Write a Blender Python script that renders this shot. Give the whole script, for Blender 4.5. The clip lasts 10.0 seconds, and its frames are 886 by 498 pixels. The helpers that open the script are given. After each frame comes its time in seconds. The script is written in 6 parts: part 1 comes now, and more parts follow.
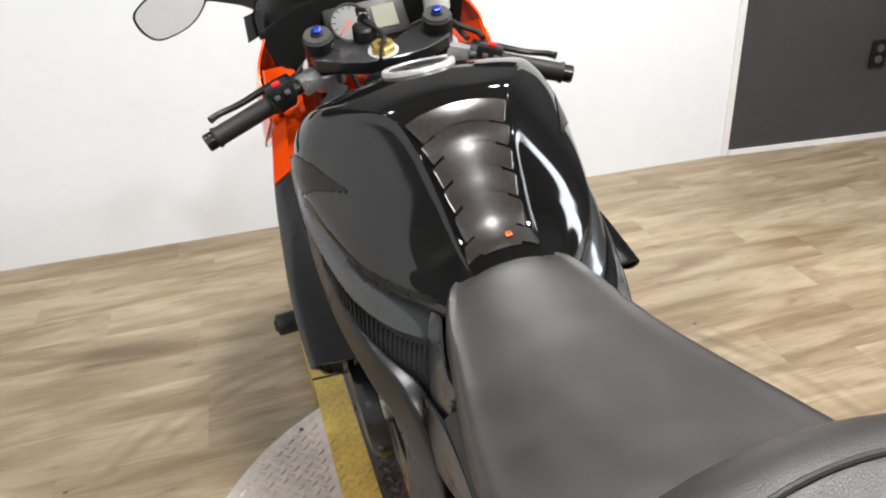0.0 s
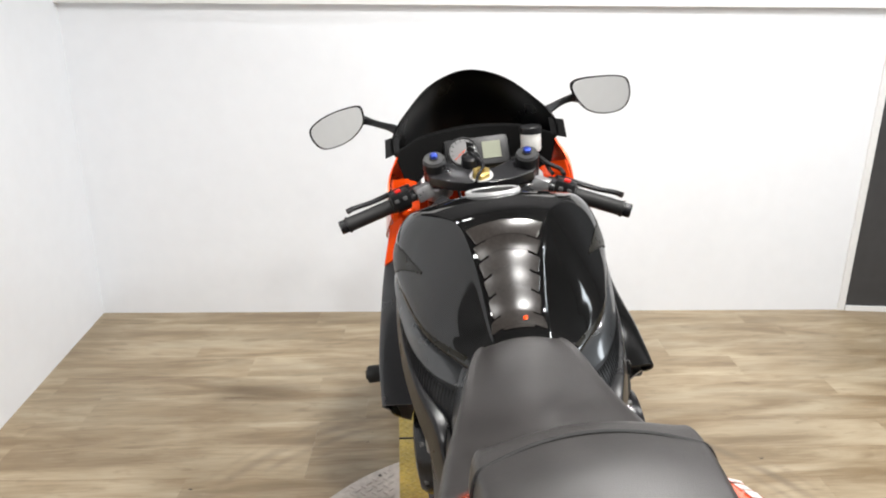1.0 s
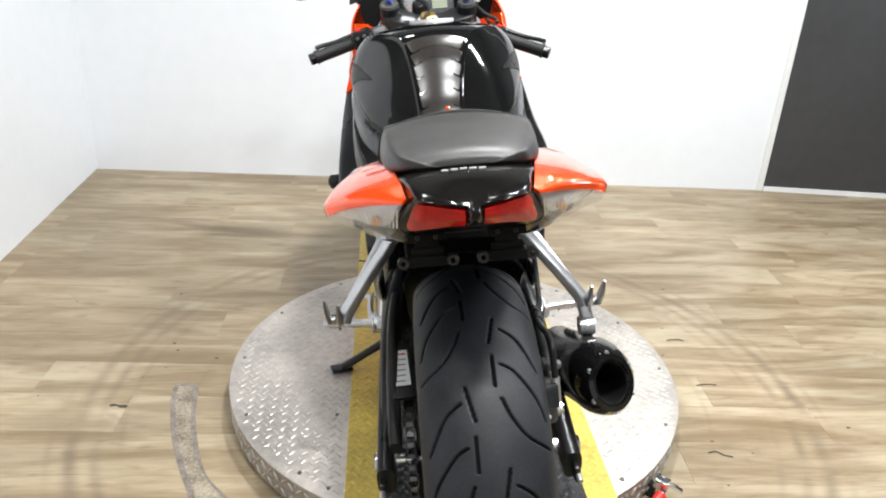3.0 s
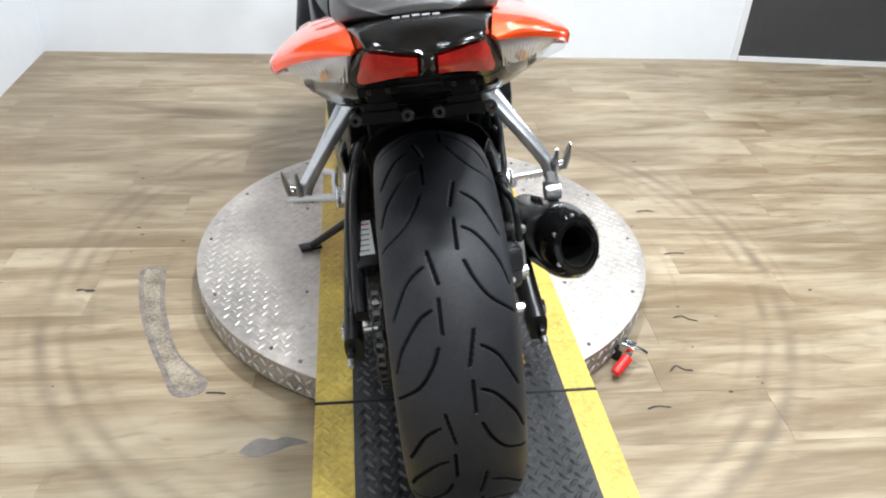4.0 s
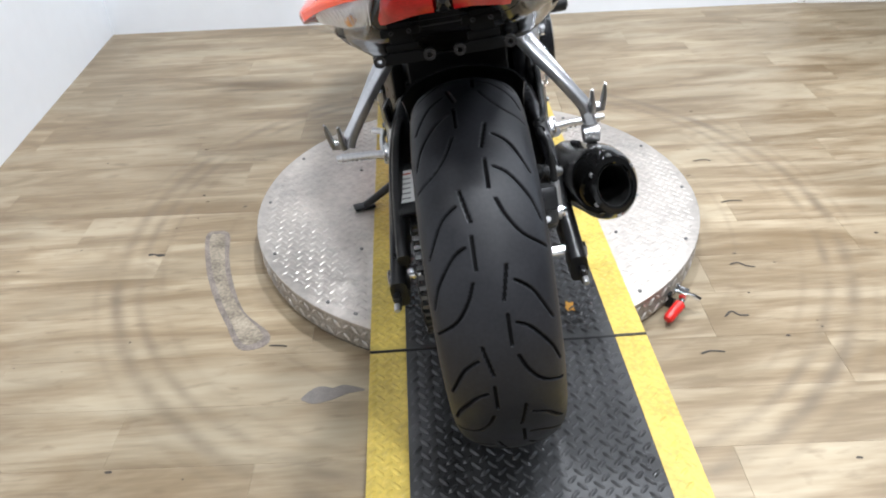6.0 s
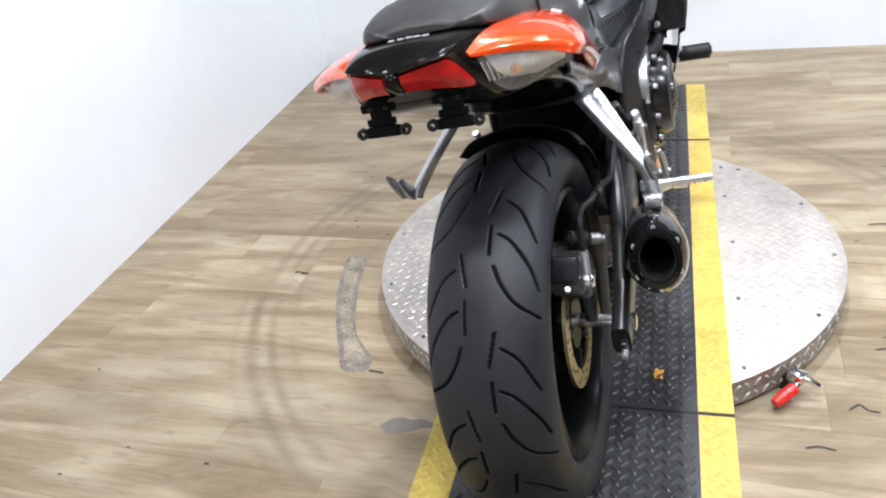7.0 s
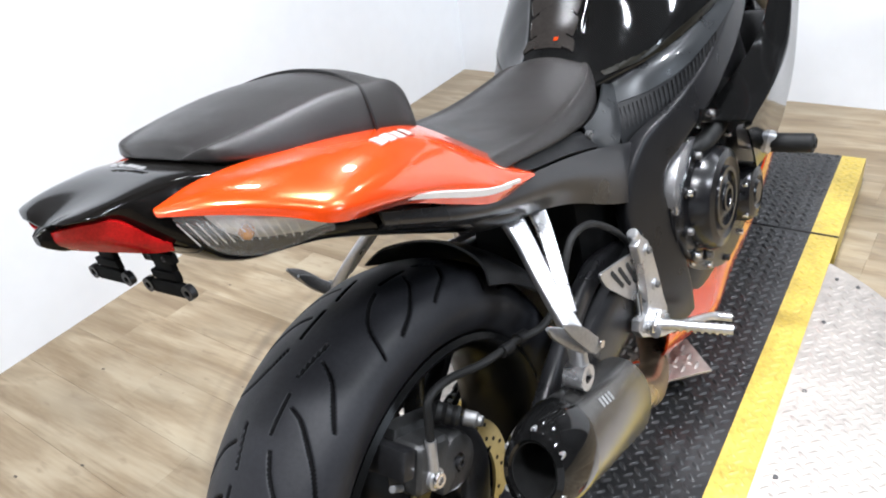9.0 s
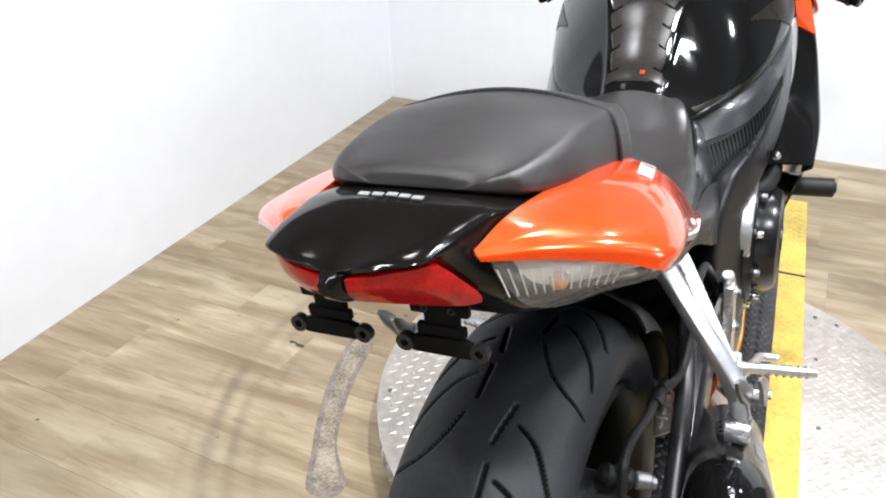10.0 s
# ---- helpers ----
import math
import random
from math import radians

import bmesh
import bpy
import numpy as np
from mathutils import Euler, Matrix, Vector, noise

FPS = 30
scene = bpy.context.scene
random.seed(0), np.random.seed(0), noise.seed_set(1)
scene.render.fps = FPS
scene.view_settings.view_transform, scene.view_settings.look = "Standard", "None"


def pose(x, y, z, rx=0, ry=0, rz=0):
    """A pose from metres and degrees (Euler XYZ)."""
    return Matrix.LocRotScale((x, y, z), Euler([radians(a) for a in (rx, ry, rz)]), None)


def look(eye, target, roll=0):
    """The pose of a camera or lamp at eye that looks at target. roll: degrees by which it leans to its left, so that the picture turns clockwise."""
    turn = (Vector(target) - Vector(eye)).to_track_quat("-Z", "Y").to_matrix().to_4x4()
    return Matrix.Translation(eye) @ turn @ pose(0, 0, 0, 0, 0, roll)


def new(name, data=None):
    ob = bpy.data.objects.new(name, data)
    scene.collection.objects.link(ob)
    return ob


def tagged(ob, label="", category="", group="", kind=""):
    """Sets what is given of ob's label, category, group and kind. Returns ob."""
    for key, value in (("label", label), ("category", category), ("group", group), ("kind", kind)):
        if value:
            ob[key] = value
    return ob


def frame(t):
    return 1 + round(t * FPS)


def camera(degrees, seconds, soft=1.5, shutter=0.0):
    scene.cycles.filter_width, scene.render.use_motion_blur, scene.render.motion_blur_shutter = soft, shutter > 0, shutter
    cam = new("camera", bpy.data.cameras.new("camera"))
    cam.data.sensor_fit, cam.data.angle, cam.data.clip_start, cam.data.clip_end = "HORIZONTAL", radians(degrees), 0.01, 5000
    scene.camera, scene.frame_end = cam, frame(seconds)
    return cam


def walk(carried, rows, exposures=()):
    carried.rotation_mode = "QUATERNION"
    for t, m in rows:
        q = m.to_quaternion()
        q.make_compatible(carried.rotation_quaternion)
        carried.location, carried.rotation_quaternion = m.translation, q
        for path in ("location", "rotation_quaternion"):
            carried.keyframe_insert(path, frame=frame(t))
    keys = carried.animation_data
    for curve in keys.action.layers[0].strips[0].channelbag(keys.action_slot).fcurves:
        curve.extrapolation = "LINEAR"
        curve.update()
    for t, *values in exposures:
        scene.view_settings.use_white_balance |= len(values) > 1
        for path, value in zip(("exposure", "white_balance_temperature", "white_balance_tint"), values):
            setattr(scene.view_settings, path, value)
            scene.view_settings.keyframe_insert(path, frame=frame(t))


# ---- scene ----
cam = camera(62.0, 10.0, 2.0)
PATH = [
    (0, (-0.399, -0.303, 1.217), (0.091, 1.398, 0.286), -3.3),
    (0.2, (-0.404, -0.386, 1.228), (0.034, 1.356, 0.348), -2.2),
    (0.5, (-0.409, -0.472, 1.285), (-0.002, 1.332, 0.525), 0.2),
    (0.7, (-0.379, -0.549, 1.299), (-0.065, 1.3, 0.604), -0.6),
    (1, (-0.314, -0.648, 1.306), (-0.192, 1.243, 0.664), 0.4),
    (1.2, (-0.266, -0.717, 1.289), (-0.202, 1.157, 0.595), 1.1),
    (1.5, (-0.256, -0.811, 1.29), (-0.221, 1.069, 0.609), 0.7),
    (1.7, (-0.255, -0.874, 1.289), (-0.173, 1.008, 0.615), 1.0),
    (2, (-0.273, -0.982, 1.276), (-0.174, 0.886, 0.568), 1.2),
    (2.2, (-0.264, -1.024, 1.268), (-0.11, 0.826, 0.522), 2.9),
    (2.5, (-0.264, -1.067, 1.249), (-0.095, 0.768, 0.472), 3.1),
    (3.8, (-0.235, -1.102, 1.146), (-0.009, 0.6, 0.12), 2.8),
    (4, (-0.233, -1.085, 1.159), (0.008, 0.57, 0.063), 2.8),
    (4.5, (-0.239, -1.088, 1.131), (0.003, 0.51, -0.047), 3.4),
    (5, (-0.231, -1.099, 1.112), (0.021, 0.457, -0.117), 4.5),
    (5.5, (-0.223, -1.12, 1.098), (-0.003, 0.425, -0.153), 3.2),
    (6, (-0.191, -1.139, 1.142), (-0.141, 0.489, -0.018), -2.8),
    (6.2, (-0.151, -1.144, 1.161), (-0.286, 0.539, 0.089), -6.8),
    (7.3, (0.195, -1.031, 1.184), (-0.422, 0.538, 0.109), -7.9),
    (7.5, (0.225, -0.956, 1.192), (-0.403, 0.603, 0.106), -7.3),
    (7.8, (0.267, -0.86, 1.198), (-0.324, 0.69, 0.081), -11.4),
    (8, (0.292, -0.807, 1.195), (-0.345, 0.725, 0.078), -11.6),
    (8.2, (0.342, -0.751, 1.198), (-0.359, 0.755, 0.083), -9.4),
    (8.5, (0.394, -0.678, 1.186), (-0.432, 0.78, 0.094), -9.1),
    (8.7, (0.413, -0.655, 1.182), (-0.529, 0.747, 0.111), -9.3),
    (9, (0.395, -0.632, 1.173), (-0.636, 0.73, 0.134), -8.3),
    (9.2, (0.374, -0.632, 1.149), (-0.677, 0.738, 0.139), -5.9),
    (9.5, (0.269, -0.653, 1.144), (-0.685, 0.768, 0.11), -0.6),
    (9.8, (0.144, -0.691, 1.136), (-0.651, 0.844, 0.131), 0.1),
    (10, (0.055, -0.714, 1.159), (-0.653, 0.867, 0.159), -0.7),
]
walk(cam, [(t, look(eye, target, roll)) for t, eye, target, roll in PATH],
     [(0, -0.04, 6480, 10), (0.5, -0.07, 6480, 10), (1.0, -0.08, 6450, 10), (1.5, -0.03, 6420, 10), (2.5, 0.08, 6320, 7), (4.0, 0.07, 5930, 7), (5.5, -0.03, 5800, 8), (6.2, 0.01, 5900, 9), (7.5, 0.06, 5850, 10), (8.5, 0.09, 5850, 10), (10, 0.13, 6080, 10)])

# ---- light ----
world = bpy.data.worlds.new("world")
scene.world = world
world.use_nodes = True
world.node_tree.nodes["Background"].inputs[0].default_value = (0.95, 0.97, 1.0, 1)
world.node_tree.nodes["Background"].inputs[1].default_value = 0.02
LAMP_POWER = 27.5
WARM, PLAIN = (1.0, 0.975, 0.94), (1.0, 0.99, 0.98)
# plan place, relative strength and colour of each ceiling light
LAMP_SPOTS = [(1.15, -0.45, 1.00, PLAIN), (1.15, 0.75, 0.92, PLAIN), (2.25, 1.25, 0.60, PLAIN), (0.1, -0.75, 1.30, WARM), (0.1, 0.65, 1.70, WARM), (-0.95, -0.75, 0.45, WARM), (-0.95, 0.75, 0.20, WARM), (-0.6, 1.75, 0.20, PLAIN), (0.7, 1.75, 0.27, PLAIN), (0.15, -2.1, 0.85, WARM)]
CEILING = 2.45
# daylight through the window in the side wall
WINDOW_POWER, WINDOW_COLOR = 26.0, (0.88, 0.95, 1.0)

# ---- materials ----
def mat(name, color, rough=0.5, metal=0.0, vary=0.12, scale=12.0, bump=0.0, bump_scale=200.0, coat=0.0, rough_vary=0.1, random_tint=0.0, spec=0.5):
    """A surface with variation of colour and gloss at two scales and a fine relief."""
    m = bpy.data.materials.new(name)
    m.use_nodes = True
    nt = m.node_tree
    b = nt.nodes["Principled BSDF"]
    co = nt.nodes.new("ShaderNodeTexCoord")
    n1 = nt.nodes.new("ShaderNodeTexNoise")
    n1.inputs["Scale"].default_value, n1.inputs["Detail"].default_value = scale, 6
    n2 = nt.nodes.new("ShaderNodeTexNoise")
    n2.inputs["Scale"].default_value, n2.inputs["Detail"].default_value = scale * 9, 3
    nt.links.new(co.outputs["Object"], n1.inputs["Vector"])
    nt.links.new(co.outputs["Object"], n2.inputs["Vector"])
    mixn = nt.nodes.new("ShaderNodeMath")
    mixn.operation = "ADD"
    nt.links.new(n1.outputs["Fac"], mixn.inputs[0])
    nt.links.new(n2.outputs["Fac"], mixn.inputs[1])
    ramp = nt.nodes.new("ShaderNodeMapRange")
    ramp.inputs["From Min"].default_value, ramp.inputs["From Max"].default_value = 0.7, 1.3
    ramp.inputs["To Min"].default_value, ramp.inputs["To Max"].default_value = 1 - vary, 1 + vary
    nt.links.new(mixn.outputs[0], ramp.inputs["Value"])
    last = ramp.outputs[0]
    if random_tint:
        info = nt.nodes.new("ShaderNodeObjectInfo")
        r2 = nt.nodes.new("ShaderNodeMapRange")
        r2.inputs["To Min"].default_value, r2.inputs["To Max"].default_value = 1 - random_tint, 1 + random_tint
        nt.links.new(info.outputs["Random"], r2.inputs["Value"])
        mul = nt.nodes.new("ShaderNodeMath")
        mul.operation = "MULTIPLY"
        nt.links.new(last, mul.inputs[0])
        nt.links.new(r2.outputs[0], mul.inputs[1])
        last = mul.outputs[0]
    col = nt.nodes.new("ShaderNodeVectorMath")
    col.operation = "SCALE"
    col.inputs[0].default_value = color
    nt.links.new(last, col.inputs["Scale"])
    nt.links.new(col.outputs[0], b.inputs["Base Color"])
    rr = nt.nodes.new("ShaderNodeMapRange")
    rr.inputs["From Min"].default_value, rr.inputs["From Max"].default_value = 0.35, 0.65
    rr.inputs["To Min"].default_value, rr.inputs["To Max"].default_value = max(0.02, rough * (1 - rough_vary)), min(1, rough * (1 + rough_vary))
    nt.links.new(n1.outputs["Fac"], rr.inputs["Value"])
    nt.links.new(rr.outputs[0], b.inputs["Roughness"])
    b.inputs["Metallic"].default_value = metal
    b.inputs["Coat Weight"].default_value = coat
    b.inputs["Coat Roughness"].default_value = 0.04
    b.inputs["Specular IOR Level"].default_value = spec
    if bump:
        n3 = nt.nodes.new("ShaderNodeTexNoise")
        n3.inputs["Scale"].default_value, n3.inputs["Detail"].default_value = bump_scale, 4
        nt.links.new(co.outputs["Object"], n3.inputs["Vector"])
        bp = nt.nodes.new("ShaderNodeBump")
        bp.inputs["Strength"].default_value, bp.inputs["Distance"].default_value = bump, 0.002
        nt.links.new(n3.outputs["Fac"], bp.inputs["Height"])
        nt.links.new(bp.outputs[0], b.inputs["Normal"])
    return m


M_WALL = mat("white_wall_paint", (0.78, 0.80, 0.828), 0.6, vary=0.02, scale=1.5, bump=0.08, bump_scale=120)
M_TRIM = mat("white_trim_paint", (0.75, 0.75, 0.74), 0.45, vary=0.04, scale=3)
M_DARKWALL = mat("dark_grey_wall_paint", (0.045, 0.045, 0.047), 0.45, vary=0.12, scale=2, bump=0.05, bump_scale=150)
M_CEIL = mat("ceiling_paint", (0.06, 0.06, 0.06), 0.8, vary=0.03, scale=2)
M_STEEL = mat("bare_tread_plate", (0.50, 0.46, 0.42), 0.48, 0.62, vary=0.2, scale=6, bump=0.06, bump_scale=300, rough_vary=0.25)
M_BLACKPLATE = mat("black_tread_plate", (0.030, 0.030, 0.031), 0.36, 0.1, vary=0.3, scale=9, bump=0.06, bump_scale=300, rough_vary=0.3)
M_RIMPLATE = mat("dirty_tread_plate", (0.36, 0.335, 0.30), 0.45, 0.6, vary=0.4, scale=16, bump=0.1, bump_scale=200, rough_vary=0.25)
M_YELLOW = mat("worn_yellow_paint", (0.53, 0.395, 0.075), 0.42, vary=0.24, scale=12, bump=0.05, bump_scale=200)
M_RUBBER = mat("tyre_rubber", (0.0150, 0.0154, 0.0182), 0.50, vary=0.25, scale=20, bump=0.12, bump_scale=400, spec=0.31)
# tyre rubber made darker: the shade inside the cuts, put into the colour
M_GROOVE = mat("shaded_groove_rubber", (0.006, 0.006, 0.0065), 0.8, vary=0.2, scale=20, spec=0.08)
M_RUBBER2 = mat("black_rubber", (0.012, 0.012, 0.012), 0.5, vary=0.2, scale=30, bump=0.1, bump_scale=600, spec=0.25)
M_GLOSS = mat("gloss_black_paint", (0.005, 0.005, 0.005), 0.06, vary=0.1, scale=6, rough_vary=0.3)
M_GREY = mat("dark_grey_metallic_paint", (0.028, 0.030, 0.032), 0.3, 0.25, vary=0.12, scale=40, coat=0.6)
M_ORANGE = mat("candy_orange_paint", (0.84, 0.072, 0.004), 0.24, 0.4, vary=0.06, scale=60, coat=1.0)
M_VINYL = mat("seat_vinyl", (0.0205, 0.0185, 0.0176), 0.36, vary=0.12, scale=25, bump=0.22, bump_scale=900, spec=0.58)
M_PLASTIC = mat("black_plastic", (0.008, 0.008, 0.0085), 0.40, vary=0.18, scale=30, bump=0.1, bump_scale=500, spec=0.25)
M_FRAME = mat("black_frame_coating", (0.011, 0.011, 0.012), 0.30, 0.0, vary=0.15, scale=20, spec=0.26)
M_ALU = mat("cast_aluminium", (0.55, 0.55, 0.56), 0.30, 0.85, vary=0.1, scale=18, bump=0.1, bump_scale=300)
M_CHROME = mat("polished_steel", (0.72, 0.72, 0.72), 0.18, 1.0, vary=0.05, scale=20)
M_DARKMETAL = mat("dark_metal", (0.024, 0.024, 0.026), 0.36, 0.5, vary=0.25, scale=20)
M_TITAN = mat("smoked_steel", (0.135, 0.132, 0.128), 0.22, 0.85, vary=0.15, scale=10)
M_GOLD = mat("gold_anodised", (0.62, 0.46, 0.16), 0.3, 0.9, vary=0.1, scale=20)
M_BLUE = mat("blue_anodised", (0.03, 0.06, 0.35), 0.3, 0.7, vary=0.1, scale=20)
M_RED = mat("red_plastic", (0.62, 0.02, 0.015), 0.35, vary=0.1, scale=20)
M_PAPER = mat("white_label", (0.72, 0.72, 0.70), 0.5, vary=0.05, scale=20)
M_BAR = mat("print_grey", (0.22, 0.22, 0.22), 0.5, vary=0.05, scale=20)
M_SILVERPRINT = mat("silver_print", (0.48, 0.48, 0.48), 0.35, 0.4, vary=0.05, scale=20)
M_EMBLEM = mat("worn_silver_print", (0.52, 0.50, 0.48), 0.35, 0.3, vary=0.1, scale=40)
M_STRIPE = mat("white_stripe_print", (0.74, 0.72, 0.70), 0.3, vary=0.05, scale=30, coat=0.6)
# low-gloss black that paints dark reflections on the tank
M_TANKDARK = mat("tank_reflection_black", (0.010, 0.009, 0.006), 0.3, vary=0.25, scale=50, spec=0.2)
M_MIRROR = mat("mirror_glass", (0.78, 0.78, 0.77), 0.03, 1.0, vary=0.01, scale=5)
M_LCD = mat("display_glass", (0.20, 0.21, 0.16), 0.2, vary=0.05, scale=5)
M_DIAL = mat("white_dial", (0.13, 0.13, 0.13), 0.35, vary=0.05, scale=20)
M_OIL = mat("milky_reservoir", (0.72, 0.71, 0.68), 0.3, vary=0.06, scale=20)


M_PAD = mat("smoky_pad_vinyl", (0.022, 0.019, 0.017), 0.21, vary=0.2, scale=20, spec=0.42)
M_AMBER = mat("amber_bulb_glass", (0.75, 0.30, 0.03), 0.2, vary=0.05, scale=20)
M_GREYMETAL = mat("grey_cast_metal", (0.16, 0.16, 0.16), 0.38, 0.7, vary=0.15, scale=25, bump=0.1, bump_scale=400)
M_CALIPER = mat("dark_cast_metal", (0.065, 0.065, 0.065), 0.4, 0.6, vary=0.15, scale=25, bump=0.1, bump_scale=400)
M_REFLECT = mat("moulded_reflector", (0.86, 0.85, 0.84), 0.22, 0.4, vary=0.15, scale=60, bump=1.0, bump_scale=60)
M_DISC = mat("worn_disc_steel", (0.42, 0.36, 0.19), 0.34, 0.85, vary=0.12, scale=20)
# paler than the black plate: slight wear plus glints put into the bars' colour
M_BLACKTREAD = mat("worn_glinting_tread_bars", (0.040, 0.040, 0.041), 0.38, 0.2, vary=0.4, scale=9, rough_vary=0.3)
M_INNER = mat("flock_black_plastic", (0.004, 0.004, 0.004), 0.7, vary=0.2, scale=30, spec=0.1)
M_FAIRING = mat("black_fairing_paint", (0.005, 0.005, 0.005), 0.09, vary=0.1, scale=6, rough_vary=0.3, spec=0.36)
M_TAIL = mat("black_tail_paint", (0.005, 0.0045, 0.004), 0.11, vary=0.1, scale=6, rough_vary=0.3, spec=0.26)
M_RIM = mat("black_wheel_paint", (0.005, 0.005, 0.005), 0.30, vary=0.1, scale=10, spec=0.14)
M_PEG = mat("brushed_peg_alloy", (0.30, 0.30, 0.305), 0.34, 0.75, vary=0.15, scale=25)
# soot in the bore, print, and painted shade of holes and slots
M_DEEPBLACK = mat("soot_and_hole_black", (0.004, 0.004, 0.004), 0.8, vary=0.2, scale=20)
M_TITAN2 = mat("heat_tinted_steel", (0.34, 0.25, 0.17), 0.3, 0.9, vary=0.2, scale=10)
M_GLOSSMETAL = mat("black_enamelled_casting", (0.010, 0.010, 0.011), 0.22, 0.2, vary=0.15, scale=20, bump=0.05, bump_scale=300)
M_SATIN = mat("satin_black_paint", (0.015, 0.015, 0.0165), 0.30, 0.1, vary=0.12, scale=10, coat=0.18)
M_STAIN = mat("violet_grey_stain", (0.205, 0.172, 0.148), 0.5, vary=0.55, scale=34)
M_STAINFILL = mat("faded_floor", (0.285, 0.240, 0.180), 0.5, vary=0.55, scale=17)
M_TEAR = mat("grey_backing", (0.20, 0.18, 0.165), 0.8, vary=0.2, scale=40, bump=0.3, bump_scale=300)
M_SCRATCH = mat("dark_dirt", (0.05, 0.042, 0.036), 0.8, vary=0.3, scale=40)
M_SCRAP = mat("scrap_paper", (0.62, 0.30, 0.04), 0.7, vary=0.2, scale=60)
def lens_mat(name):
    """Clear plastic moulded with fine upright prisms that scatter the light."""
    m = bpy.data.materials.new(name)
    m.use_nodes = True
    nt = m.node_tree
    b = nt.nodes["Principled BSDF"]
    b.inputs["Base Color"].default_value = (0.75, 0.75, 0.74, 1)
    b.inputs["Roughness"].default_value = 0.12
    b.inputs["Alpha"].default_value = 0.15
    co = nt.nodes.new("ShaderNodeTexCoord")
    wave = nt.nodes.new("ShaderNodeTexWave")
    wave.bands_direction = "Y"
    wave.inputs["Scale"].default_value, wave.inputs["Distortion"].default_value = 38.0, 0.3
    nt.links.new(co.outputs["Object"], wave.inputs["Vector"])
    bp = nt.nodes.new("ShaderNodeBump")
    bp.inputs["Strength"].default_value, bp.inputs["Distance"].default_value = 0.9, 0.002
    nt.links.new(wave.outputs["Fac"], bp.inputs["Height"])
    nt.links.new(bp.outputs[0], b.inputs["Normal"])
    return m


M_LENS = lens_mat("clear_lens")
M_REDLENS = mat("red_lens", (0.36, 0.006, 0.006), 0.08, vary=0.35, scale=70, bump=0.12, bump_scale=160, spec=0.35)
M_SCREEN = mat("dark_smoke_screen", (0.003, 0.003, 0.0032), 0.3, vary=0.1, scale=8, spec=0.04)


def plank_mat():
    m = bpy.data.materials.new("wood_look_vinyl")
    m.use_nodes = True
    nt = m.node_tree
    L = nt.links.new
    b = nt.nodes["Principled BSDF"]
    geo = nt.nodes.new("ShaderNodeNewGeometry")
    info = nt.nodes.new("ShaderNodeObjectInfo")
    off = nt.nodes.new("ShaderNodeVectorMath")
    off.operation = "MULTIPLY_ADD"
    comb = nt.nodes.new("ShaderNodeCombineXYZ")
    for k, f in enumerate((7.0, 13.0, 29.0)):
        mm = nt.nodes.new("ShaderNodeMath")
        mm.operation = "MULTIPLY"
        mm.inputs[1].default_value = f
        L(info.outputs["Random"], mm.inputs[0])
        L(mm.outputs[0], comb.inputs[k])
    L(geo.outputs["Position"], off.inputs[0])
    off.inputs[1].default_value = (1.2, 7.0, 1.0)
    L(comb.outputs[0], off.inputs[2])
    grain = nt.nodes.new("ShaderNodeTexNoise")
    grain.inputs["Scale"].default_value, grain.inputs["Detail"].default_value, grain.inputs["Distortion"].default_value = 1.5, 8, 1.1
    L(off.outputs[0], grain.inputs["Vector"])
    fine = nt.nodes.new("ShaderNodeVectorMath")
    fine.operation = "MULTIPLY"
    fine.inputs[1].default_value = (5, 60, 1)
    L(geo.outputs["Position"], fine.inputs[0])
    grain2 = nt.nodes.new("ShaderNodeTexNoise")
    grain2.inputs["Scale"].default_value, grain2.inputs["Detail"].default_value = 2.0, 5
    L(fine.outputs[0], grain2.inputs["Vector"])
    mixg = nt.nodes.new("ShaderNodeMix")
    mixg.inputs["Factor"].default_value = 0.22
    L(grain.outputs["Fac"], mixg.inputs[2])
    L(grain2.outputs["Fac"], mixg.inputs[3])
    ramp = nt.nodes.new("ShaderNodeValToRGB")
    r = ramp.color_ramp
    r.elements[0].position, r.elements[0].color = 0.26, (0.176, 0.124, 0.073, 1)
    r.elements[1].position, r.elements[1].color = 0.74, (0.455, 0.380, 0.267, 1)
    for pos, colr in ((0.40, (0.228, 0.169, 0.101, 1)), (0.49, (0.290, 0.223, 0.140, 1)), (0.57, (0.358, 0.287, 0.190, 1))):
        e = r.elements.new(pos)
        e.color = colr
    L(mixg.outputs[0], ramp.inputs["Fac"])
    tint = nt.nodes.new("ShaderNodeMapRange")
    tint.inputs["To Min"].default_value, tint.inputs["To Max"].default_value = 0.96, 1.04
    L(info.outputs["Random"], tint.inputs["Value"])
    sc = nt.nodes.new("ShaderNodeVectorMath")
    sc.operation = "SCALE"
    L(ramp.outputs[0], sc.inputs[0])
    L(tint.outputs[0], sc.inputs["Scale"])
    cloud = nt.nodes.new("ShaderNodeTexNoise")
    cloud.inputs["Scale"].default_value, cloud.inputs["Detail"].default_value = 1.3, 4
    L(geo.outputs["Position"], cloud.inputs["Vector"])
    crange = nt.nodes.new("ShaderNodeMapRange")
    crange.inputs["From Min"].default_value, crange.inputs["From Max"].default_value = 0.35, 0.65
    crange.inputs["To Min"].default_value, crange.inputs["To Max"].default_value = 0.84, 1.14
    L(cloud.outputs["Fac"], crange.inputs["Value"])
    worn = nt.nodes.new("ShaderNodeVectorMath")
    worn.operation = "SCALE"
    L(sc.outputs[0], worn.inputs[0])
    L(crange.outputs[0], worn.inputs["Scale"])
    # brown weathered streaks and pale rubbed patches, both along the planks
    sc = worn
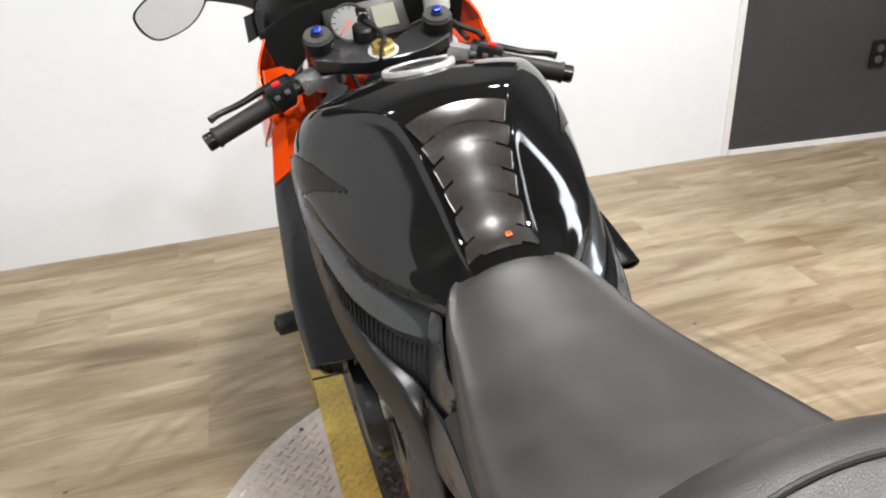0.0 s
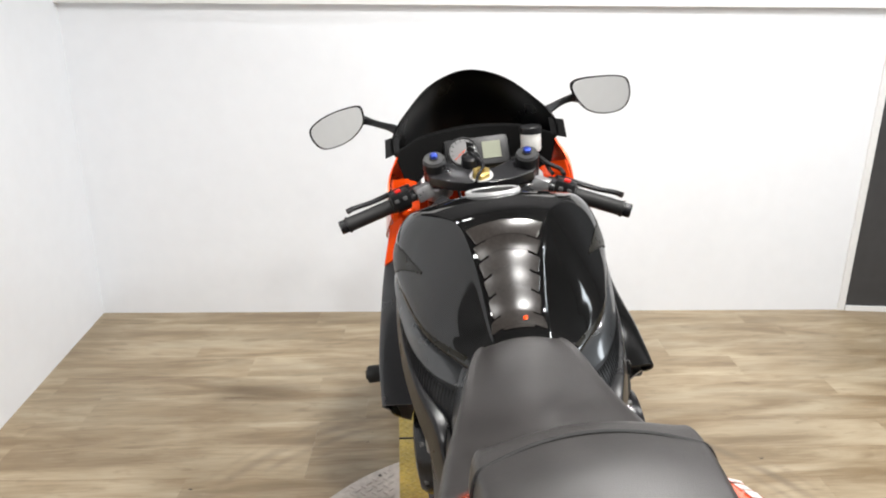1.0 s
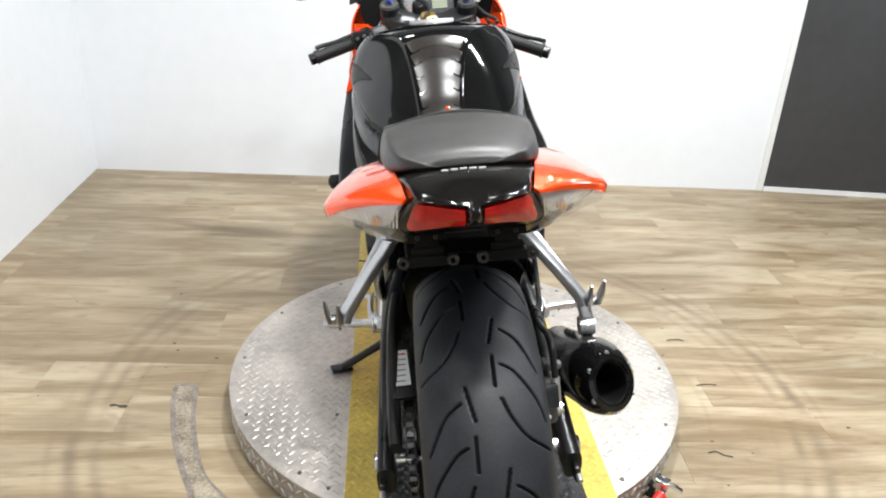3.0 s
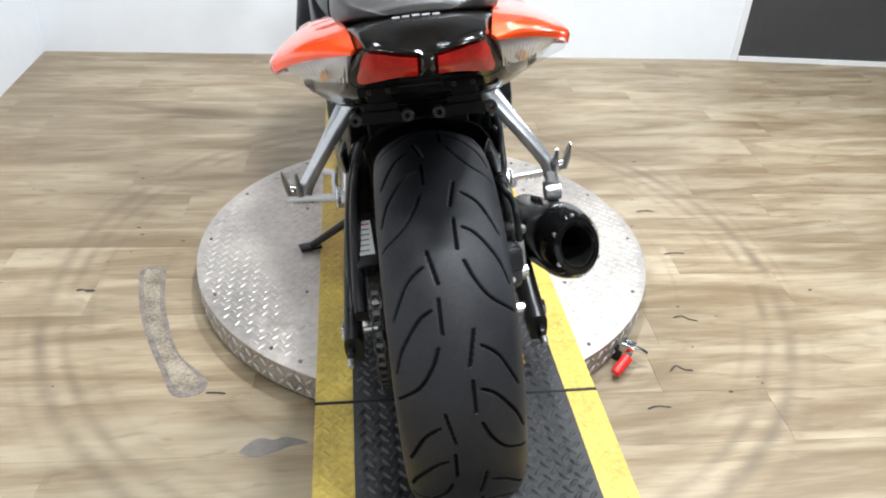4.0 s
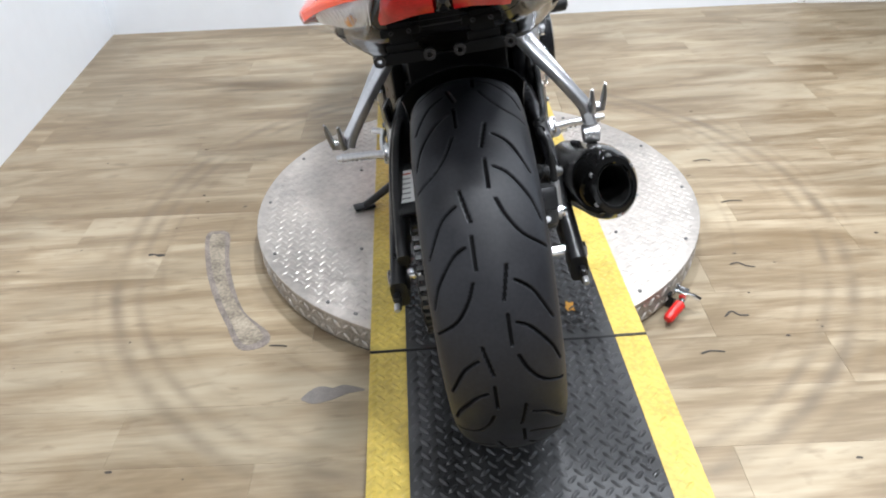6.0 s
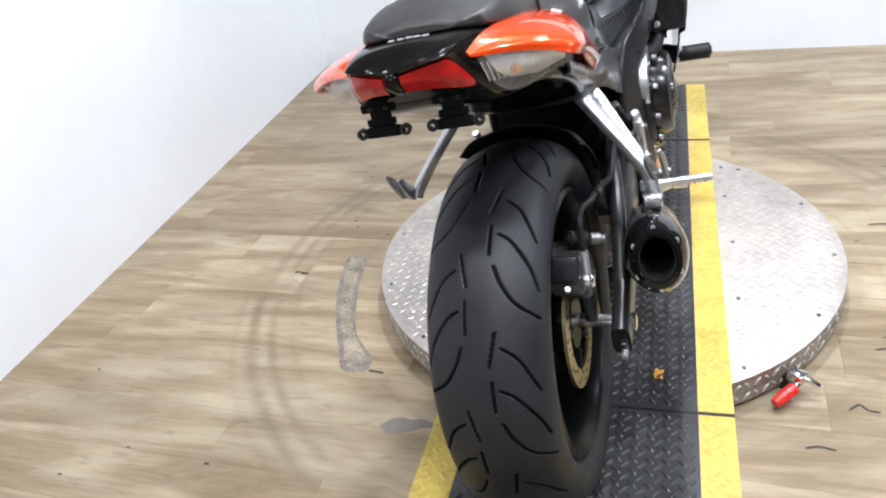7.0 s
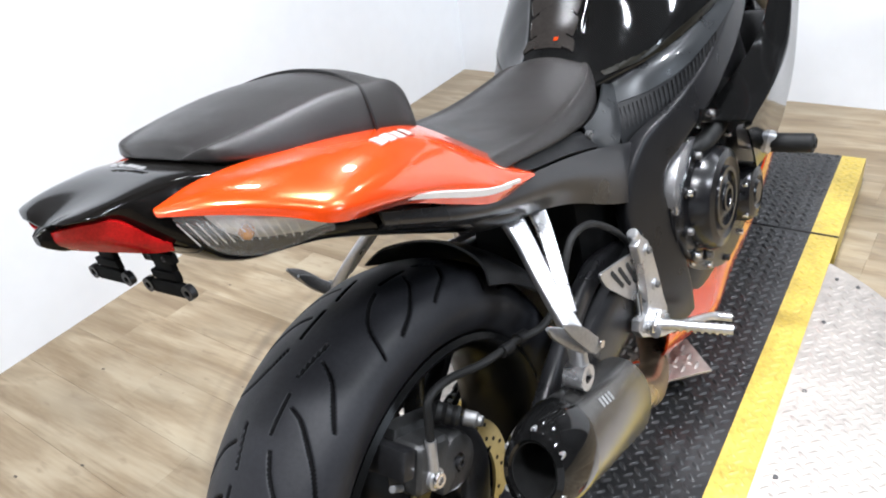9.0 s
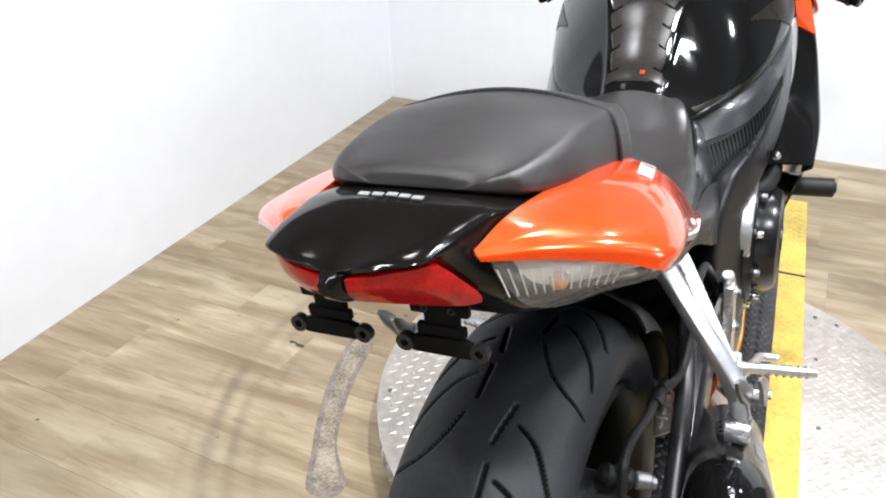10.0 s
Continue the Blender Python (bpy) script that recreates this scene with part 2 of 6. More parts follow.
    for k, (stretch, size, lo, hi, amount, tone) in enumerate((((0.55, 2.6, 1), 3.1, 0.49, 0.73, 0.6, (0.168, 0.113, 0.057, 1)), ((0.8, 3.4, 1), 2.3, 0.52, 0.76, 0.5, (0.455, 0.402, 0.295, 1)), ((2.5, 9.0, 1), 4.0, 0.57, 0.73, 0.5, (0.150, 0.106, 0.062, 1)))):
        pos = nt.nodes.new("ShaderNodeVectorMath")
        pos.operation = "MULTIPLY_ADD"
        pos.inputs[1].default_value = stretch
        pos.inputs[2].default_value = (3.7 * k, 1.9 * k, 5.0 * k)
        L(geo.outputs["Position"], pos.inputs[0])
        blot = nt.nodes.new("ShaderNodeTexNoise")
        blot.inputs["Scale"].default_value, blot.inputs["Detail"].default_value, blot.inputs["Distortion"].default_value = size, 7, 0.6
        L(pos.outputs[0], blot.inputs["Vector"])
        br = nt.nodes.new("ShaderNodeMapRange")
        br.inputs["From Min"].default_value, br.inputs["From Max"].default_value, br.inputs["To Max"].default_value = lo, hi, amount
        L(blot.outputs["Fac"], br.inputs["Value"])
        blend = nt.nodes.new("ShaderNodeMix")
        blend.data_type = "RGBA"
        blend.inputs[7].default_value = tone
        L(br.outputs[0], blend.inputs["Factor"])
        L(sc.outputs[2 if k else 0], blend.inputs[6])
        sc = blend
    # rubbed rings left on the floor round the turntable
    dist = nt.nodes.new("ShaderNodeVectorMath")
    dist.operation = "DISTANCE"
    dist.inputs[1].default_value = (TABLE[0], TABLE[1], 0)
    L(geo.outputs["Position"], dist.inputs[0])
    wob = nt.nodes.new("ShaderNodeTexNoise")
    wob.inputs["Scale"].default_value, wob.inputs["Detail"].default_value = 5.0, 5
    L(geo.outputs["Position"], wob.inputs["Vector"])
    total = None
    for radius, width, strength in ((0.960, 0.028, 0.66), (0.905, 0.022, 0.52), (0.85, 0.016, 0.22), (0.69, 0.012, 0.22), (1.01, 0.016, 0.2), (0.625, 0.030, 0.25)):
        d1 = nt.nodes.new("ShaderNodeMath")
        d1.operation = "SUBTRACT"
        d1.inputs[1].default_value = radius
        L(dist.outputs["Value"], d1.inputs[0])
        d2 = nt.nodes.new("ShaderNodeMath")
        d2.operation = "ABSOLUTE"
        L(d1.outputs[0], d2.inputs[0])
        d3 = nt.nodes.new("ShaderNodeMapRange")
        d3.interpolation_type = "SMOOTHSTEP"
        d3.inputs["From Min"].default_value, d3.inputs["From Max"].default_value = 0.0, width
        d3.inputs["To Min"].default_value, d3.inputs["To Max"].default_value = strength, 0.0
        L(d2.outputs[0], d3.inputs["Value"])
        if total is None:
            total = d3.outputs[0]
        else:
            add = nt.nodes.new("ShaderNodeMath")
            add.operation = "ADD"
            L(total, add.inputs[0])
            L(d3.outputs[0], add.inputs[1])
            total = add.outputs[0]
    wr = nt.nodes.new("ShaderNodeMapRange")
    wr.inputs["From Min"].default_value, wr.inputs["From Max"].default_value = 0.36, 0.62
    L(wob.outputs["Fac"], wr.inputs["Value"])
    tm = nt.nodes.new("ShaderNodeMath")
    tm.operation = "MULTIPLY"
    L(total, tm.inputs[0])
    L(wr.outputs[0], tm.inputs[1])
    dirt = nt.nodes.new("ShaderNodeMix")
    dirt.data_type = "RGBA"
    dirt.inputs[7].default_value = (0.13, 0.10, 0.07, 1)
    L(tm.outputs[0], dirt.inputs["Factor"])
    L(sc.outputs[2], dirt.inputs[6])
    L(dirt.outputs[2], b.inputs["Base Color"])
    rr = nt.nodes.new("ShaderNodeMapRange")
    rr.inputs["To Min"].default_value, rr.inputs["To Max"].default_value = 0.34, 0.50
    b.inputs["Specular IOR Level"].default_value = 0.42
    L(grain.outputs["Fac"], rr.inputs["Value"])
    L(rr.outputs[0], b.inputs["Roughness"])
    bp = nt.nodes.new("ShaderNodeBump")
    bp.inputs["Strength"].default_value, bp.inputs["Distance"].default_value = 0.15, 0.001
    L(grain2.outputs["Fac"], bp.inputs["Height"])
    L(bp.outputs[0], b.inputs["Normal"])
    return m


TABLE = (-0.042, 0.592, 0.591)
M_PLANK = plank_mat()

# ---- shaping ----
def part(name, bm, material, parent=None, label="", smooth=True, sharp=35):
    """Links a bmesh as one mesh object under a thing or a part."""
    me = bpy.data.meshes.new(name)
    bmesh.ops.recalc_face_normals(bm, faces=bm.faces[:])
    bm.to_mesh(me)
    bm.free()
    if material:
        me.materials.append(material)
    if smooth:
        for p in me.polygons:
            p.use_smooth = True
        me.set_sharp_from_angle(angle=radians(sharp))
    ob = new(name, me)
    if parent:
        ob.parent = parent
    if label:
        ob["label"] = label
    return ob


def thing(name, label, category, group="", at=None):
    ob = tagged(new(name), label, category, group)
    ob.empty_display_size = 0.1
    if at:
        ob.matrix_basis = at
    return ob


def box(center, size, bevel=0.0, turn=(0, 0, 0), seg=2, bm=None):
    bm = bm or bmesh.new()
    before = set(bm.verts)
    g = bmesh.ops.create_cube(bm, size=1.0)
    bmesh.ops.scale(bm, vec=size, verts=g["verts"])
    if bevel:
        edges = list({e for v in g["verts"] for e in v.link_edges})
        bmesh.ops.bevel(bm, geom=edges, offset=bevel, segments=seg, affect="EDGES", profile=0.6)
    verts = [v for v in bm.verts if v not in before]
    bmesh.ops.transform(bm, matrix=pose(*center, *turn), verts=verts)
    return bm


def spline(pts, n, closed=False):
    """n points along a Catmull-Rom curve through pts."""
    p = np.array(pts, float)
    k = len(p)
    if closed:
        q = np.vstack([p[-1], p, p[0], p[1]])
        spans = k
    else:
        q = np.vstack([2 * p[0] - p[1], p, 2 * p[-1] - p[-2]])
        spans = k - 1
    u = np.linspace(0, spans, n, endpoint=not closed)
    i = np.minimum(u.astype(int), spans - 1)
    f = (u - i)[:, None]
    a, b, c, d = q[i], q[i + 1], q[i + 2], q[i + 3]
    return 0.5 * (2 * b + (c - a) * f + (2 * a - 5 * b + 4 * c - d) * f ** 2 + (3 * b - a - 3 * c + d) * f ** 3)


def grid_mesh(rings, closed=True, caps=True, bm=None):
    """Skin over rings of equally many points."""
    bm = bm or bmesh.new()
    rows = [[bm.verts.new(p) for p in r] for r in rings]
    n = len(rows[0])
    for a, b in zip(rows, rows[1:]):
        for i in range(n if closed else n - 1):
            j = (i + 1) % n
            bm.faces.new((a[i], a[j], b[j], b[i]))
    if caps and closed:
        bm.faces.new(rows[0][::-1])
        bm.faces.new(rows[-1])
    return bm


def loft(sections, around=28, along=24, caps=True, bm=None):
    """Smooth closed skin through closed sections, each a list of the same number of points."""
    s = [spline(sec, around, True) for sec in sections]
    stack = np.array(s)
    fine = np.stack([spline(stack[:, i], along) for i in range(around)], axis=1)
    return grid_mesh(fine, True, caps, bm)


def sheet(rows, nu=20, nv=20, thick=0.004, bm=None):
    """Smooth open panel through rows of points, given thickness along its normals."""
    s = np.array([spline(r, nv) for r in rows])
    fine = np.stack([spline(s[:, i], nu) for i in range(nv)], axis=1)
    du = np.gradient(fine, axis=0)
    dv = np.gradient(fine, axis=1)
    nrm = np.cross(du, dv)
    nrm /= np.maximum(np.linalg.norm(nrm, axis=2, keepdims=True), 1e-9)
    inner = fine - nrm * thick
    bm = bm or bmesh.new()
    A = [[bm.verts.new(p) for p in r] for r in fine]
    B = [[bm.verts.new(p) for p in r] for r in inner]
    for i in range(nu - 1):
        for j in range(nv - 1):
            bm.faces.new((A[i][j], A[i + 1][j], A[i + 1][j + 1], A[i][j + 1]))
            bm.faces.new((B[i][j], B[i][j + 1], B[i + 1][j + 1], B[i + 1][j]))
    edge = [(i, 0) for i in range(nu)] + [(nu - 1, j) for j in range(1, nv)] + [(i, nv - 1) for i in range(nu - 2, -1, -1)] + [(0, j) for j in range(nv - 2, 0, -1)]
    for (i, j), (k, l) in zip(edge, edge[1:] + edge[:1]):
        bm.faces.new((A[i][j], A[k][l], B[k][l], B[i][j]))
    return bm


def tube(pts, r, n=12, smooth=0, closed=False, bm=None, flat=1.0):
    """A round bar or hose along points; r a radius or one for each point."""
    p = np.array(pts, float)
    rad = np.array(r if isinstance(r, (list, tuple)) else [r] * len(p), float)
    if smooth:
        rad = spline(np.stack([rad] * 3, 1), smooth, closed)[:, 0]
        p = spline(p, smooth, closed)
    rings = []
    t = np.gradient(p, axis=0)
    up = np.array((0, 0, 1.0))
    if abs(t[0] @ up) > 0.9 * np.linalg.norm(t[0]):
        up = np.array((1.0, 0, 0))
    a = np.linspace(0, 2 * math.pi, n, endpoint=False)
    for c, d, q in zip(p, t, rad):
        d = d / max(np.linalg.norm(d), 1e-9)
        s = np.cross(d, up)
        s /= max(np.linalg.norm(s), 1e-9)
        up = np.cross(s, d)
        rings.append(c + q * (np.cos(a)[:, None] * s + flat * np.sin(a)[:, None] * up))
    return grid_mesh(rings, True, not closed, bm)


def lathe(profile, m, n=48, closed=False, bm=None):
    """Turned form: profile of (height, radius) about the local x axis, placed by m."""
    bm = bm or bmesh.new()
    m = np.array(m)
    a = np.linspace(0, 2 * math.pi, n, endpoint=False)
    rings = []
    for h, r in profile:
        pts = np.stack([np.full(n, h), r * np.cos(a), r * np.sin(a), np.ones(n)], 1)
        rings.append((pts @ m.T)[:, :3])
    if closed:
        rings.append(rings[0])
    return grid_mesh(rings, True, not closed, bm)


def prism(outline, a, b, m, bevel=0.0, bm=None):
    """A plate: outline of (u, v), from w = a to w = b, placed by m (u, v, w are its x, y, z)."""
    bm = bm or bmesh.new()
    before = set(bm.verts)
    lo = [bm.verts.new((u, v, a)) for u, v in outline]
    hi = [bm.verts.new((u, v, b)) for u, v in outline]
    n = len(outline)
    bm.faces.new(lo[::-1])
    bm.faces.new(hi)
    for i in range(n):
        bm.faces.new((lo[i], lo[(i + 1) % n], hi[(i + 1) % n], hi[i]))
    if bevel:
        ring = [e for e in bm.edges if e.verts[0] in hi and e.verts[1] in hi or e.verts[0] in lo and e.verts[1] in lo]
        bmesh.ops.bevel(bm, geom=ring, offset=bevel, segments=2, affect="EDGES", profile=0.6)
    bmesh.ops.transform(bm, matrix=m, verts=[v for v in bm.verts if v not in before])
    return bm


def toward(a, b):
    """A pose at a whose x axis points to b."""
    a, b = Vector(a), Vector(b)
    return Matrix.Translation(a) @ (b - a).to_track_quat("X", "Z").to_matrix().to_4x4()


def rod(a, b, r, n=16, r2=None, bm=None, bevel=0.0):
    """A round rod from a to b."""
    h = (Vector(b) - Vector(a)).length
    r2 = r if r2 is None else r2
    prof = [(0, r - bevel), (bevel, r), (h - bevel, r2), (h, r2 - bevel)] if bevel else [(0, r), (h, r2)]
    return lathe(prof, toward(a, b), n, bm=bm)


def screw(at, to, r=0.006, h=0.005, bm=None):
    """A round socket head."""
    return lathe([(-0.003, r), (h * 0.8, r), (h, r * 0.85), (h, r * 0.5), (h * 0.4, r * 0.45)], toward(at, to), 12, bm=bm)

# ---- room ----
def wall_piece(name, a, b, z0, z1, thick, material, label):
    """An upright slab from a to b in plan; its thickness lies to the left of a to b."""
    ax, ay = a
    bx, by = b
    ln = math.hypot(bx - ax, by - ay)
    bm = box((ln / 2, thick / 2, (z0 + z1) / 2), (ln, thick, z1 - z0))
    ob = part(name, bm, material, smooth=False)
    ob.matrix_basis = Matrix.Translation((ax, ay, 0)) @ Matrix.Rotation(math.atan2(by - ay, bx - ax), 4, "Z")
    return tagged(ob, label, "wall", kind="structure")


NW, NM, NE = (-1.60, 2.395), (1.645, 2.280), (3.3, 2.078)
SW, SE = (-1.52, -3.2), (3.1, -3.2)
LEDGE = 1.285
wall_piece("wall_north", NW, NM, 0, LEDGE + 0.12, 0.12, M_WALL, "smooth white painted wall behind the motorcycle")
# out of view; dark colour chosen only to darken reflections in the gloss paint
wall_piece("wall_north_upper", NW, NM, LEDGE + 0.12, CEILING, 0.12, M_DARKWALL, "unseen upper wall, made dark to keep the tank's reflections dark")
wall_piece("wall_north_dark", (1.675, 2.278), NE, 0, CEILING, 0.12, M_DARKWALL, "dark charcoal painted wall panel beside the white wall")
wall_piece("wall_west", SW, (-1.60, 2.515), 0, LEDGE + 0.12, 0.12, M_WALL, "smooth white painted side wall")
# likewise unseen and darkened for the reflections
wall_piece("wall_west_upper", SW, (-1.60, 2.515), LEDGE + 0.12, CEILING, 0.12, M_DARKWALL, "unseen upper wall, made dark to keep the tank's reflections dark")
WY0, WY1, WZ0, WZ1 = 0.2, 0.9, 1.1, 2.1
east = lambda y: (3.1 + 0.2 * (y + 3.2) / 5.42, y)
wall_piece("wall_east_north", east(2.22), east(WY1), 0, CEILING, 0.12, M_DARKWALL, "dark charcoal painted side wall beside the window")
wall_piece("wall_east_south", east(WY0), SE, 0, CEILING, 0.12, M_DARKWALL, "dark charcoal painted side wall")
wall_piece("wall_east_lower", east(WY1), east(WY0), 0, WZ0, 0.12, M_DARKWALL, "dark charcoal painted side wall under the window")
wall_piece("wall_east_upper", east(WY1), east(WY0), WZ1, CEILING, 0.12, M_DARKWALL, "dark charcoal painted side wall over the window")
wall_piece("wall_south", (3.2, -3.2), (-1.57, -3.2), 0, LEDGE + 0.12, 0.12, M_WALL, "plain white painted wall")
# unseen as well, dark to match the other upper walls in reflections
wall_piece("wall_south_upper", (3.2, -3.2), (-1.57, -3.2), LEDGE + 0.12, CEILING, 0.12, M_DARKWALL, "unseen upper wall, made dark to keep the tank's reflections dark")
wall_piece("trim_corner", (1.645, 2.273), (1.675, 2.272), 0, CEILING, 0.12, M_TRIM, "white corner trim between the white and the dark wall")
wall_piece("ledge_north", (-1.60, 2.360), (1.645, 2.245), LEDGE, LEDGE + 0.12, 0.034, M_TRIM, "white boxed ledge running along the wall")
wall_piece("baseboard_dark", (1.677, 2.266), (3.29, 2.066), 0, 0.022, 0.011, M_TRIM, "narrow white strip at the foot of the dark wall")
tagged(part("ceiling", box((0.9, -0.3, CEILING + 0.05), (5.4, 6.4, 0.1)), M_CEIL, smooth=False), "plain dark grey painted ceiling", "ceiling", kind="structure")
floor = tagged(part("floor", box((0.9, -0.3, -0.055), (5.4, 6.4, 0.1)), mat("floor_base", (0.10, 0.075, 0.05), 0.8)), "wood-look vinyl plank floor in weathered beige", "floor", kind="structure")

wx, wy = east((WY0 + WY1) / 2)
window_1 = tagged(new("window_1"), "white framed window with daylight behind clear glass", "window", kind="structure")
window_1.matrix_basis = pose(wx + 0.05, wy, (WZ0 + WZ1) / 2, 0, 0, -2.1)
ww, wh = WY1 - WY0, WZ1 - WZ0
for y, z, sy, sz in ((0, wh / 2 - 0.03, ww, 0.06), (0, 0.03 - wh / 2, ww, 0.06), (ww / 2 - 0.03, 0, 0.06, wh - 0.124), (0.03 - ww / 2, 0, 0.06, wh - 0.124)):
    part("window_frame", box((0, y, z), (0.06, sy, sz), 0.003), M_TRIM, window_1, smooth=False)
data = bpy.data.lights.new("daylight", "AREA")
data.shape, data.size, data.size_y, data.energy, data.color = "RECTANGLE", wh - 0.14, ww - 0.14, WINDOW_POWER, WINDOW_COLOR
day = new("daylight", data)
day.parent = window_1
day.matrix_basis = pose(0.04, 0, 0, 0, 90, 0)
for lx, ly, strength, hue in LAMP_SPOTS:
    lamp = thing("ceiling_light", "round white recessed ceiling light, lit", "ceiling light", "ceiling lights", pose(lx, ly, CEILING))
    part("trim_ring", lathe([(0, 0.135), (0.0, 0.108), (-0.012, 0.111), (-0.012, 0.133)], pose(0, 0, 0, 0, -90, 0), 32, closed=True), M_TRIM, lamp)
    data = bpy.data.lights.new("ceiling_light", "AREA")
    data.shape, data.size, data.energy, data.color = "DISK", 0.20, LAMP_POWER * strength, hue
    em = new("bulb", data)
    em.parent = lamp
    em.matrix_basis = pose(0, 0, -0.014)

# ---- turntable and wheel ramp ----
def lozenges(places, z, length=0.026, width=0.0100, height=0.0026):
    """Raised bars of tread plate: (x, y, angle) each, joined."""
    verts, faces = [], []
    shape = [(-0.5, 0, 0), (-0.25, -0.42, 0), (0.25, -0.42, 0), (0.5, 0, 0), (0.25, 0.42, 0), (-0.25, 0.42, 0), (-0.34, 0, 0.85), (-0.17, -0.18, 1), (0.17, -0.18, 1), (0.34, 0, 0.85), (0.17, 0.18, 1), (-0.17, 0.18, 1)]
    for x, y, a in places:
        c, s = math.cos(a), math.sin(a)
        o = len(verts)
        for u, v, h in shape:
            u, v = u * length, v * width
            verts.append((x + c * u - s * v, y + s * u + c * v, z + h * height))
        faces += [(o + i, o + (i + 1) % 6, o + 6 + (i + 1) % 6, o + 6 + i) for i in range(6)] + [tuple(range(o + 6, o + 12))]
    me = bpy.data.meshes.new("tread")
    me.from_pydata(verts, [], faces)
    me.polygons.foreach_set("use_smooth", np.ones(len(faces), dtype=bool))
    return me


def tread(name, places, z, material, parent, at=None, height=0.0040):
    me = lozenges(places, z, height=height)
    me.materials.append(material)
    ob = new(name, me)
    ob.parent = parent
    ob["kind"] = "stuff"
    if at:
        ob.matrix_basis = at
    return ob


def herringbone(x0, x1, y0, y1, keep=lambda x, y: True, pitch=0.0205, turn=0.0):
    out = []
    turn += radians(45)
    c, s = math.cos(turn), math.sin(turn)
    mx, my, half = (x0 + x1) / 2, (y0 + y1) / 2, math.hypot(x1 - x0, y1 - y0) / 2
    k = int(half / pitch) + 1
    for i in range(-k, k + 1):
        for j in range(-k, k + 1):
            u, v = i * pitch, j * pitch
            x, y = mx + c * u - s * v, my + s * u + c * v
            if x0 + 0.008 < x < x1 - 0.008 and y0 + 0.008 < y < y1 - 0.008 and keep(x, y):
                out.append((x, y, turn + (radians(90) if (i + j) % 2 else 0.0)))
    return out


RX0, RX1, YL, YR = -0.318, 0.260, -0.243, 0.194
DISC_Z, RAMP_Z = 0.083, 0.086
turntable = thing("turntable", "round bare-metal tread plate turntable, scuffed, on the plank floor", "turntable", at=pose(TABLE[0], TABLE[1], 0))
bm = lathe([(DISC_Z - 0.006, 0.56), (DISC_Z - 0.006, TABLE[2] - 0.0005), (DISC_Z - 0.0015, TABLE[2]), (DISC_Z, TABLE[2] - 0.003), (DISC_Z, 0.02)], pose(0, 0, 0, 0, -90, 0), 128)
part("deck", bm, M_STEEL, turntable, sharp=50)
part("rim", lathe([(0.012, 0.55), (0.012, TABLE[2] - 0.004), (DISC_Z - 0.007, TABLE[2] - 0.003), (DISC_Z - 0.007, 0.55)], pose(0, 0, 0, 0, -90, 0), 128, closed=True), M_RIMPLATE, turntable, "dirty upright tread plate rim", sharp=50)
part("base_ring", lathe([(0, 0.50), (0, TABLE[2] - 0.012), (0.014, TABLE[2] - 0.012), (0.014, 0.5)], pose(0, 0, 0, 0, -90, 0), 96, closed=True), M_PLASTIC, turntable)
side = lambda x, y: x * x + y * y < (TABLE[2] - 0.016) ** 2
tread("deck_tread", [p for p in herringbone(-0.6, 0.6, -0.6, 0.6, lambda x, y: side(x, y) and not (RX0 - TABLE[0] - 0.01 < x < RX1 - TABLE[0] + 0.01), turn=0.02)], DISC_Z, M_STEEL, turntable, height=0.0014)
rim_ang = np.linspace(0, 2 * math.pi, 14, endpoint=False) + radians(177)
for a in rim_ang:
    x, y = (TABLE[2] - 0.026) * math.cos(a), (TABLE[2] - 0.026) * math.sin(a)
    if not (RX0 - TABLE[0] - 0.01 < x < RX1 - TABLE[0] + 0.01):
        part("bolt", screw((x, y, DISC_Z), (x, y, 1), 0.0048, 0.003), M_GREYMETAL, turntable)
for x, y in ((-0.318, 0.178), (-0.305, -0.222), (-0.311, -0.471), (0.336, 0.020), (0.330, 0.260), (0.334, -0.222), (0.328, 0.440)):
    part("bolt", screw((x, y, DISC_Z), (x, y, 1), 0.0048, 0.003), M_GREYMETAL, turntable)
# tread on the rim's upright side
rim = []
for i in range(150):
    for j in range(2):
        rim.append((i / 150 * 2 * math.pi, 0.028 + j * 0.03, (i + j) % 2))
verts, faces = [], []
for a, h, f in rim:
    ca, sa = math.cos(a), math.sin(a)
    t45 = radians(45 if f else -45)
    o = len(verts)
    for u, v, k in ((-0.013, 0, 0), (0, -0.0045, 0), (0.013, 0, 0), (0, 0.0045, 0), (-0.007, 0, 0.003), (0.007, 0, 0.003)):
        du, dv = math.cos(t45) * u - math.sin(t45) * v, math.sin(t45) * u + math.cos(t45) * v
        rr = TABLE[2] - 0.003 + k
        verts.append((rr * ca - du * sa, rr * sa + du * ca, h + dv))
    faces += [(o, o + 1, o + 4), (o + 1, o + 5, o + 4), (o + 1, o + 2, o + 5), (o + 2, o + 3, o + 5), (o + 3, o + 4, o + 5), (o + 3, o, o + 4)]
me = bpy.data.meshes.new("rim_tread")
me.from_pydata(verts, [], faces)
me.materials.append(M_STEEL)
ob = new("rim_tread", me)
ob.parent, ob["kind"] = turntable, "stuff"

